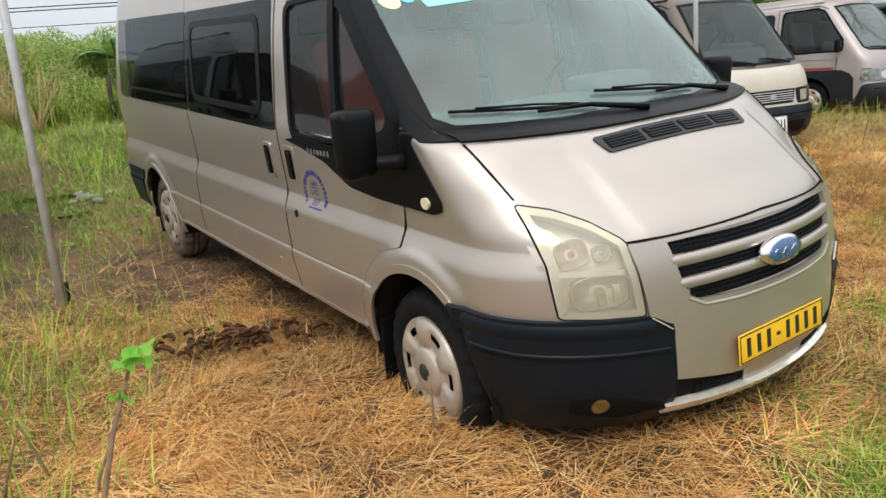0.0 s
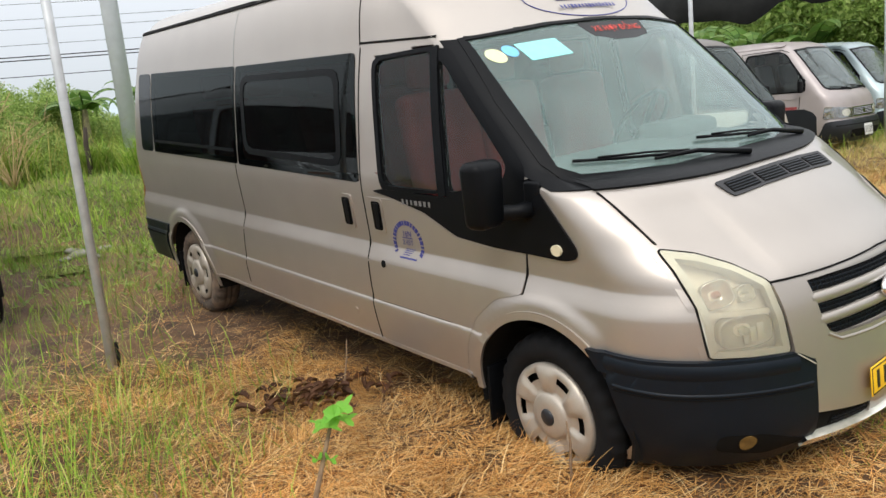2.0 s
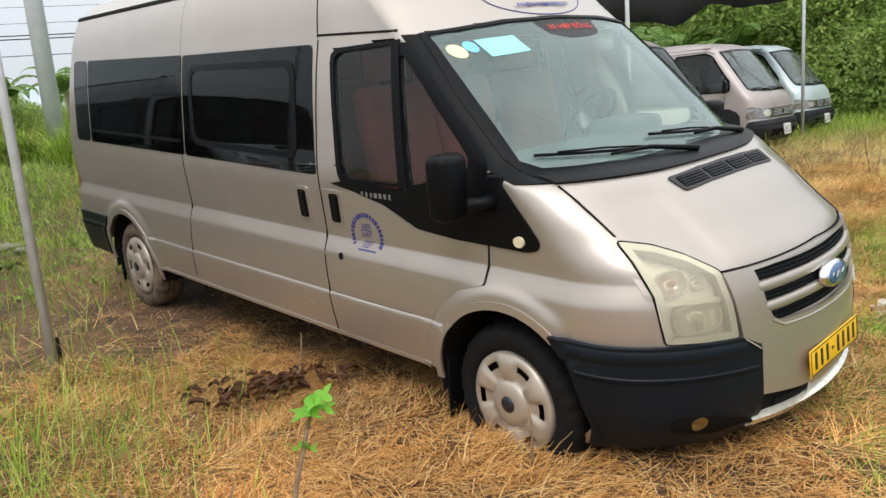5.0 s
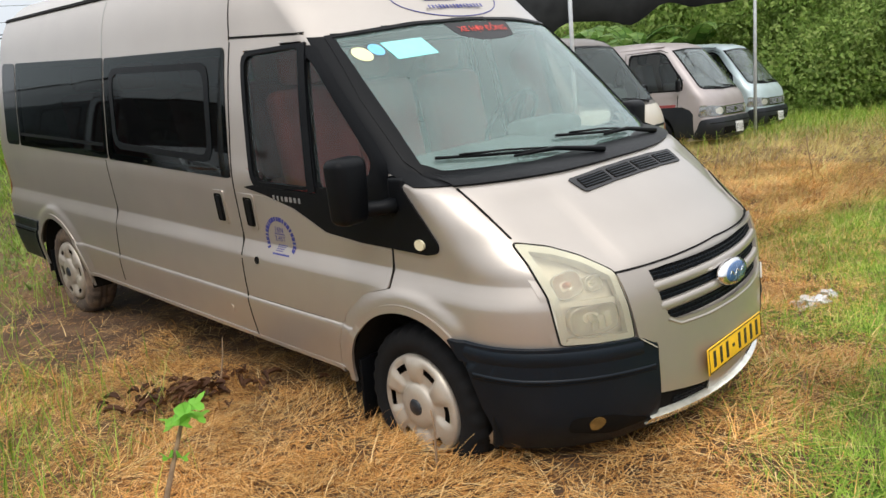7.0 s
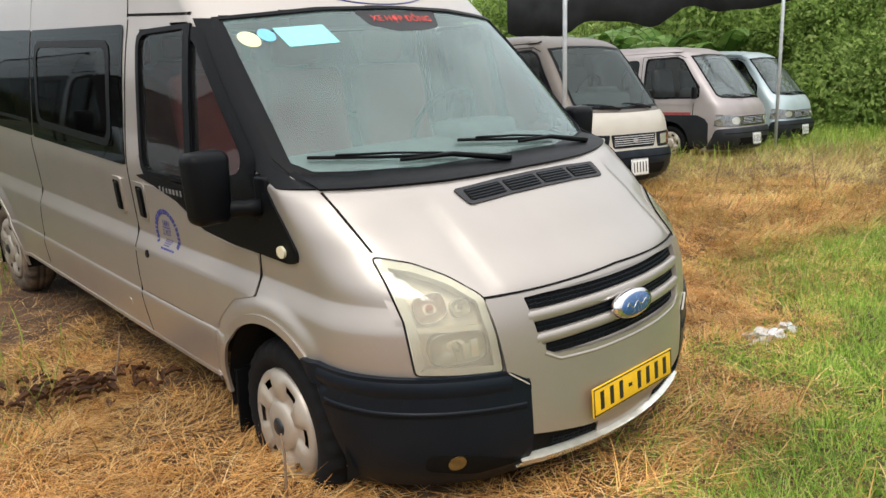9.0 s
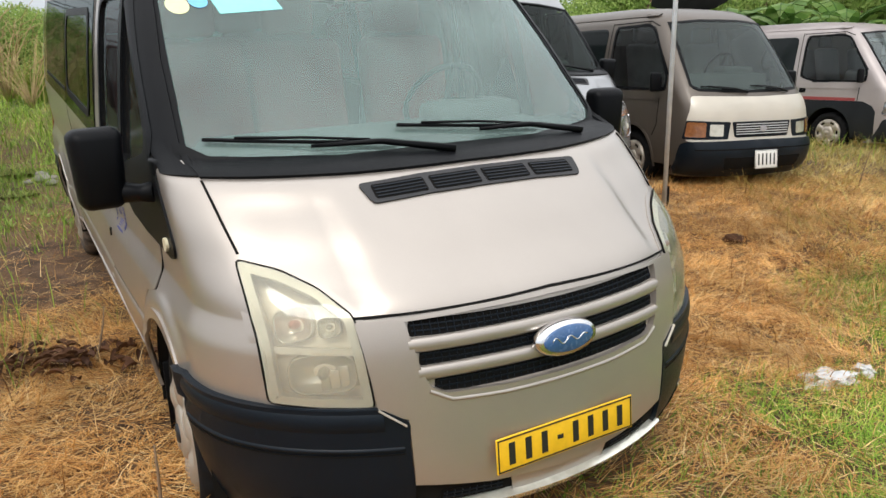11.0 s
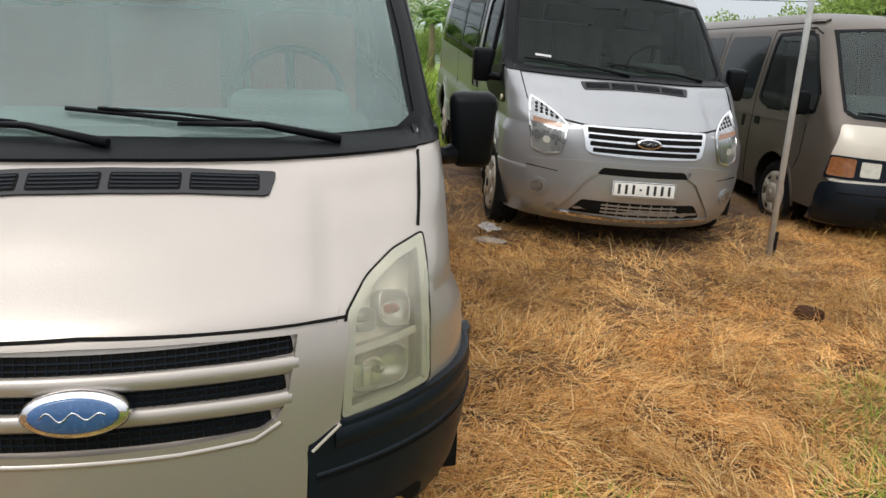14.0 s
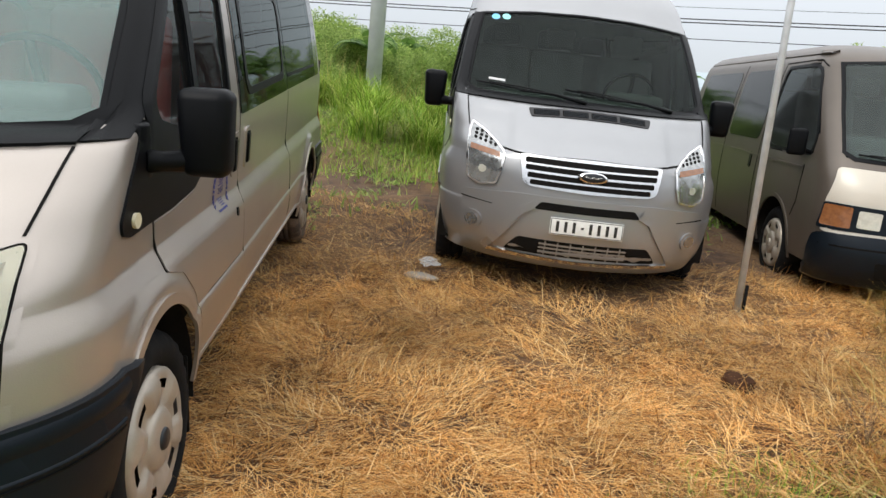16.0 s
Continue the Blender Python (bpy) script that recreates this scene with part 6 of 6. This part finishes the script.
def leaf_cloud(name, seed, lobes, count, size, flat=0.75):
    """A bush's leaves: small bent leaves over and inside a few uneven lobes."""
    r = np.random.RandomState(seed)
    w = np.array([c[3] ** 2 for c in lobes])
    pick = r.choice(len(lobes), count, p=w / w.sum())
    c = np.array(lobes)[pick]
    d = r.normal(size=(count, 3))
    d /= np.linalg.norm(d, axis=1)[:, None]
    bump = 1 + 0.22 * np.sin(d[:, 0] * 7 + pick) * np.sin(d[:, 2] * 6 + d[:, 1] * 5)
    rad = c[:, 3] * bump * (1 - 0.5 * r.uniform(0, 1, count) ** 2.2)
    p = c[:, :3] + d * rad[:, None] * np.array([1, 1, flat])
    p[:, 2] = np.maximum(p[:, 2], 0.05)
    t = r.normal(size=(count, 3)) + d * 0.6 + np.array([0, 0, -0.2])
    t /= np.linalg.norm(t, axis=1)[:, None]
    s = np.cross(t, d + 0.5 * r.normal(size=(count, 3)))
    s /= np.linalg.norm(s, axis=1)[:, None]
    ln = r.uniform(*size, count)[:, None]
    up = np.cross(s, t)
    co = np.stack([p, p + t * ln * 0.5 + s * ln * 0.22 + up * ln * 0.05, p + t * ln, p + t * ln * 0.5 - s * ln * 0.22 + up * ln * 0.05], 1)
    f = np.arange(count * 4).reshape(-1, 4)
    return raw_mesh(name, co.reshape(-1, 3), f)


def bush(x, y, s, seed, meshes, label):
    z = float(height(np.array(x), np.array(y)))
    root = thing("bush", pose(x, y, z - 0.05, 0, 0, seed * 77), label, "bush", "bushes behind the lot")
    rnd = random.Random(seed)
    st = bmesh.new()
    for i in range(6):
        a, l = rnd.uniform(0, 6.28), rnd.uniform(0.6, 1.1)
        tube_bm([(0.1 * math.cos(a), 0.1 * math.sin(a), 0), (0.4 * l * math.cos(a), 0.4 * l * math.sin(a), 0.7 * l), (0.8 * l * math.cos(a + 0.3), 0.8 * l * math.sin(a + 0.3), 1.5 * l)], [0.05, 0.03, 0.012], 6, st)
    part("stems", st, BARK, root)
    part("crown", meshes, LEAF, root)
    root.scale = (s, s, s * rnd.uniform(0.85, 1.15))
    return root


BUSHES = []
for k in range(4):
    rb = random.Random(40 + k)
    lobes = [(0.1, 0, 0.9, 0.95)] + [(rb.uniform(-1.1, 1.1), rb.uniform(-1.0, 1.0), rb.uniform(0.4, 1.9), rb.uniform(0.4, 0.85)) for _ in range(9)]
    BUSHES.append(leaf_cloud("crown", 50 + k, lobes, 26000, (0.04, 0.10)))
rb = random.Random(9)
# thicket to the east, hedge behind the old minibuses, scrub to the west, woods far off
for i in range(16):
    t = i / 15
    bush(13.2 + 8 * t + rb.uniform(-0.6, 0.6), 19.5 - 7.0 * t + rb.uniform(-0.8, 0.8), rb.uniform(1.4, 2.3), i, BUSHES[i % 4], "dense green thicket bush with small leaves")
for i in range(14):
    t = i / 13
    bush(2.5 + 13 * t + rb.uniform(-0.6, 0.6), 20 + 5 * math.sin(3 * t) + rb.uniform(-1, 1), (1.0 if t < 0.1 else 1.35) * rb.uniform(1.2, 1.9), 30 + i, BUSHES[(i + 1) % 4], "green bush in the hedge behind the lot")
for i in range(12):
    bush(-17 + 12 * rb.random(), 15 + 5 * rb.random(), rb.uniform(0.6, 1.0), 60 + i, BUSHES[(i + 2) % 4], "low scrub bush among reeds")
for i in range(30):
    t = i / 29
    bush(-46 + 62 * t + rb.uniform(-1, 1), 38 + rb.uniform(-3, 6), (2.0 if t < 0.42 else 1.15) * rb.uniform(0.8, 1.25), 80 + i, BUSHES[(i + 3) % 4], "distant green trees at the field's end")


def banana(x, y, s, seed):
    """A banana plant: a thick stem and long arching split leaves."""
    rnd = random.Random(seed)
    z = float(height(np.array(x), np.array(y)))
    root = thing("banana_plant", pose(x, y, z - 0.03, 0, 0, rnd.uniform(0, 360)), "banana plant with long drooping green leaves", "banana plant", "banana plants in the field")
    root.scale = (s, s, s)
    part("stem", tube_bm([(0, 0, 0), (0.03, 0, 0.8), (0.0, 0.04, 1.6)], [0.13, 0.10, 0.06], 10), BANANASTEM, root)
    for i in range(9):
        a = i * 2.4 + rnd.uniform(-0.3, 0.3)
        up, ln = rnd.uniform(0.5, 1.25), rnd.uniform(1.1, 1.7)
        bm = bmesh.new()
        mid = []
        for j in range(11):
            t = j / 10
            ang = up - t * t * 2.0
            mid.append(Vector((0, 0, 1.45)) if j == 0 else mid[-1] + Vector((math.cos(a) * math.cos(ang), math.sin(a) * math.cos(ang), math.sin(ang))) * ln / 10)
        sd = Vector((-math.sin(a), math.cos(a), 0))
        for side in (-1, 1):
            for j in range(1, 10):
                w0, w1 = (0.24 * math.sin(math.pi * (t0 / 10) ** 0.7) for t0 in (j, j + 0.86))
                dz = Vector((0, 0, -0.25))
                p, q = mid[j], mid[j].lerp(mid[j + 1], 0.86 if rnd.random() < 0.6 else 1.0)
                f = bm.faces.new([bm.verts.new(v) for v in (p, q, q + (sd * side + dz) * w1, p + (sd * side + dz) * w0)])
        tube_bm(mid, [0.018 * (1 - j / 11) + 0.003 for j in range(11)], 5, bm)
        part("leaf", bm, BANANALEAF, root)
    return root


for i, (x, y, s) in enumerate(((-6.3, 16.0, 1.0), (-4.6, 19.5, 1.15), (-3.2, 18.2, 1.05), (-2.3, 19.6, 1.2), (-5.6, 21, 1.2), (-8.2, 20, 1.1), (-1.2, 21, 1.2), (6.2, 18.3, 1.5), (9.4, 19.5, 1.6), (5.0, 17.4, 1.4), (7.6, 18.6, 1.6), (10.8, 18.9, 1.5), (-10.5, 19, 1.0), (-3.9, 22.5, 1.3), (-7.0, 23, 1.3))):
    banana(x, y, s * 0.8, 300 + i)


def sprout(x, y, seed, top, leafs, size, label):
    """A bare dry stalk with a few bright lobed new leaves."""
    rnd = random.Random(seed)
    z = float(height(np.array(x), np.array(y)))
    root = thing("sapling", pose(x, y, z - 0.02), label, "sapling")
    top = Vector(top)
    part("stalk", tube_bm([(0, 0, 0), top * 0.35 + Vector((0.012, 0, 0)), top * 0.7 - Vector((0.008, 0, 0)), top], [0.010, 0.009, 0.008, 0.005], 8), BARK, root)
    for i in range(leafs):
        a = i * 2.1 + rnd.random()
        c = top * (1.0 if i < leafs - 2 else 0.83) + Vector((0, 0, rnd.uniform(-0.02, 0.02)))
        r = size * (rnd.uniform(0.8, 1.15) if i < leafs - 2 else 0.6)
        d, s_ = Vector((math.cos(a), math.sin(a), rnd.uniform(-0.2, 0.5))), Vector((-math.sin(a), math.cos(a), rnd.uniform(-0.3, 0.3)))
        bm = bmesh.new()
        cc = bm.verts.new(c + d * r * 0.9 + Vector((0, 0, -0.008)))
        ring = []
        for j in range(20):
            b_ = 2 * math.pi * j / 20
            rr = r * (0.8 + 0.26 * math.cos(5 * b_)) * rnd.uniform(0.95, 1.05)
            ring.append(bm.verts.new(c + d * (r * 0.9 + rr * math.cos(b_)) + s_ * rr * math.sin(b_) + Vector((0, 0, 0.012 * math.cos(2 * b_) - 0.01 * math.cos(b_)))))
        for j in range(20):
            bm.faces.new((cc, ring[j], ring[(j + 1) % 20]))
        tube_bm([c, c + d * r * 0.5], 0.0025, 5, bm)
        part("leaf", bm, SPROUT, root)
    return root


sprout(-1.08, 1.82, 5, (0.19, 0.18, 0.66), 8, 0.036, "thin dry stalk with bright green lobed leaves")
sprout(-1.52, 1.70, 8, (0.03, 0.04, 0.40), 5, 0.045, "short sapling with bright green lobed leaves")

# ---- things on the ground ----


def lump(name, x, y, size, mat, seed, label, category, rough=0.35, sub=3):
    bm = bmesh.new()
    bmesh.ops.create_icosphere(bm, subdivisions=sub, radius=1)
    for v in bm.verts:
        p = v.co.copy()
        k = 1 + rough * noise.noise(p * 1.7 + Vector((seed, 0, 0))) + rough * 0.6 * noise.noise(p * 4.1 + Vector((0, seed, 0)))
        v.co = Vector((p.x * size[0], p.y * size[1], p.z * size[2])) * k
    for f in bm.faces:
        f.smooth = rough < 0.5
    z = float(height(np.array(x), np.array(y)) + lumps(np.array(x), np.array(y)))
    ob = part(name, bm, mat, None, "", pose(x, y, z + size[2] * 0.45, 0, 0, seed * 40))
    return tagged(ob, label, category)


lump("dung", 2.89, 6.22, (0.11, 0.075, 0.05), DUNG, 3, "dark dry dung lying on straw", "dung")
lump("plastic_rubbish", 2.55, 3.80, (0.115, 0.08, 0.03), PAPER, 5, "crumpled white plastic bag on grass", "rubbish", 0.9, 4)
lump("plastic_rubbish", 2.77, 3.91, (0.05, 0.035, 0.02), PAPER, 7, "scrap of white plastic on grass", "rubbish", 0.9, 3)
lump("flat_stone", 0.71, 6.78, (0.13, 0.09, 0.02), STONE, 9, "flat pale stone set in the earth", "stone", 0.2)
lump("white_scrap", 0.58, 7.12, (0.12, 0.06, 0.012), PAPER, 12, "torn white paper scrap on damp soil", "rubbish", 0.9, 3)


for i, (x, y, r_) in enumerate(((-4.15, 8.9, 0.10), (-3.9, 8.65, 0.07), (-4.35, 9.2, 0.07), (-4.05, 8.95, 0.06), (-4.25, 8.75, 0.06), (-4.0, 9.3, 0.08))):
    lump("stone", x, y, (r_ * 1.3, r_, r_ * 0.5), STONE, 20 + i, "grey stone lying on damp soil", "stone", 0.4, 2)


def dead_leaves():
    """Curled brown leaves in a heap."""
    r = np.random.RandomState(77)
    n = 80
    c = np.stack([-1.12 + r.normal(0, 0.22, n), 3.88 + r.normal(0, 0.10, n)], 1)
    co, f = [], []
    for i in range(n):
        a, ln, w = r.uniform(0, 6.28), r.uniform(0.05, 0.11), r.uniform(0.012, 0.028)
        z = 0.012 + r.uniform(0, 0.03) + float(height(c[i, 0], c[i, 1]))
        d, s = np.array([math.cos(a), math.sin(a), r.uniform(-0.1, 0.3)]), np.array([-math.sin(a), math.cos(a), 0])
        p = np.array([c[i, 0], c[i, 1], z])
        k = len(co)
        for t in (0, 0.33, 0.66, 1):
            ww = w * math.sin(math.pi * (0.15 + 0.7 * t))
            for q in (-1, 0, 1):
                co.append(p + d * ln * t + s * ww * q + np.array([0, 0, 0.02 * abs(q) + 0.02 * math.sin(3 * t)]))
        for j in range(3):
            for q in range(2):
                f.append((k + 3 * j + q, k + 3 * j + q + 1, k + 3 * j + q + 4, k + 3 * j + q + 3))
    tagged(part("dead_leaves", raw_mesh("dead_leaves", np.array(co), np.array(f)), DEADLEAF), "curled dead brown leaves heaped on straw", "dead leaves", "", "stuff")


dead_leaves()


def twig(x, y, tall_, lean, seed, label):
    z = float(height(np.array(x), np.array(y)))
    rnd = random.Random(seed)
    pts = [(lean[0] * t + rnd.uniform(-0.006, 0.006), lean[1] * t + rnd.uniform(-0.006, 0.006), tall_ * t) for t in (0, 0.35, 0.7, 1)]
    ob = part("dry_stalk", tube_bm(pts, [0.007, 0.006, 0.005, 0.003], 6), BARK, None, "", pose(x, y, z - 0.02))
    return tagged(ob, label, "stalk")


def dry_shrub(x, y, size, count, seed, mat, name, label, category):
    """A bare shrub or dead weed: many thin forked stems from one root."""
    rnd = random.Random(seed)
    z = float(height(np.array(x), np.array(y)) + lumps(np.array(x), np.array(y)))
    root = thing(name, pose(x, y, z - 0.02), label, category)
    for _ in range(count):
        a, out, up = rnd.uniform(0, 6.283), rnd.uniform(0.15, 0.75) * size, rnd.uniform(0.55, 1.0) * size
        bend = rnd.uniform(-0.5, 0.5)
        pts = [Vector((math.cos(a + bend * t) * out * t ** 1.3, math.sin(a + bend * t) * out * t ** 1.3, up * t * (1 - 0.25 * t * out / size))) for t in (0, 0.25, 0.5, 0.75, 1)]
        r0 = size * rnd.uniform(0.005, 0.010)
        bm = tube_bm(pts, [r0, r0 * 0.8, r0 * 0.6, r0 * 0.45, r0 * 0.25], 5)
        for k in range(rnd.randint(2, 4)):
            p = pts[2].lerp(pts[4], rnd.random())
            d = Vector((rnd.uniform(-1, 1), rnd.uniform(-1, 1), rnd.uniform(0.2, 1.2))).normalized() * size * rnd.uniform(0.12, 0.30)
            tube_bm([p, p + d * 0.5 + Vector((0, 0, 0.02 * size)), p + d], [r0 * 0.45, r0 * 0.32, r0 * 0.18], 4, bm)
        part("stem", bm, mat, root)
    return root


dry_shrub(3.46, 6.0, 0.26, 16, 3, BARK, "dead_weed", "dark dead weed with brown stems in straw", "weed")
dry_shrub(5.9, 7.9, 0.38, 9, 4, BARK, "dead_weed", "thin dead weed stalks on the further lot", "weed")
for i, (x, y, q) in enumerate(((-7.0, 12.9, 1.7), (-6.3, 12.4, 1.3), (-8.2, 13.6, 1.9))):
    dry_shrub(x, y, q, 22, 10 + i, DRYTWIG, "dry_shrub", "bare yellowish shrub with thin forked branches", "shrub")


def stake(x, y):
    z = float(height(np.array(x), np.array(y)))
    bm = tube_bm([(0, 0, -0.1), (0.02, 0.01, 0.25), (0.015, 0.0, 0.5), (0.05, 0.0, 0.78)], [0.045, 0.040, 0.042, 0.030], 9)
    tagged(part("wooden_stake", bm, DARKWOOD, None, "", pose(x, y, z)), "short dark rotten wooden stake on the bank", "stake")


stake(-5.3, 12.9)


def puddle(x, y, rx, ry, seed):
    """A shallow pool of rain with an uneven rim."""
    bm = bmesh.new()
    z = float(height(np.array(x), np.array(y))) + 0.028
    ring = []
    for i in range(40):
        a = 2 * math.pi * i / 40
        k = 1 + 0.35 * noise.noise((math.cos(a) * 1.6 + seed, math.sin(a) * 1.6, seed))
        ring.append(bm.verts.new((x + rx * k * math.cos(a), y + ry * k * math.sin(a), z)))
    bm.faces.new(ring)
    tagged(part("puddle", bm, PUDDLE), "shallow muddy rain puddle on bare soil", "puddle")


puddle(-4.75, 9.4, 0.42, 0.30, 1.0)
puddle(-3.95, 8.0, 0.30, 0.22, 4.0)

for i, (x, y, t, ln) in enumerate(((-1.62, 2.42, 0.30, (0.12, -0.02)), (-1.50, 2.55, 0.24, (-0.10, 0.03)), (-1.28, 2.40, 0.26, (0.09, 0.02)), (-0.08, 2.62, 0.28, (0.0, 0.0)), (5.6, 7.6, 0.5, (-0.1, 0)), (-1.0, 3.95, 0.3, (0.06, 0.05)), (4.8, 8.4, 0.4, (0.1, 0)))):
    twig(x, y, t, ln, i, "thin dry upright plant stalk")


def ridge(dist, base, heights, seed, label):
    """A far hill ridge, its haze painted on as pale colour."""
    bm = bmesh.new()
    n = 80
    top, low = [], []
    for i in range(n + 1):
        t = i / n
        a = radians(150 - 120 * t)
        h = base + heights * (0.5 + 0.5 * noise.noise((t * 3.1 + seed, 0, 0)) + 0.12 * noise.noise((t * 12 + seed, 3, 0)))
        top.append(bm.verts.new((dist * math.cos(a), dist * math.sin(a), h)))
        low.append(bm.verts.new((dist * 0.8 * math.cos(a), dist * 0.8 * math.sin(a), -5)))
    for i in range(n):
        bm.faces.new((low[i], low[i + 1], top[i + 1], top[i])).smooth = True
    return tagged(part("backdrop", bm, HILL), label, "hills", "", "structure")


ridge(2200, 60, 130, 1.0, "far hills coloured pale blue-grey to stand for mist")
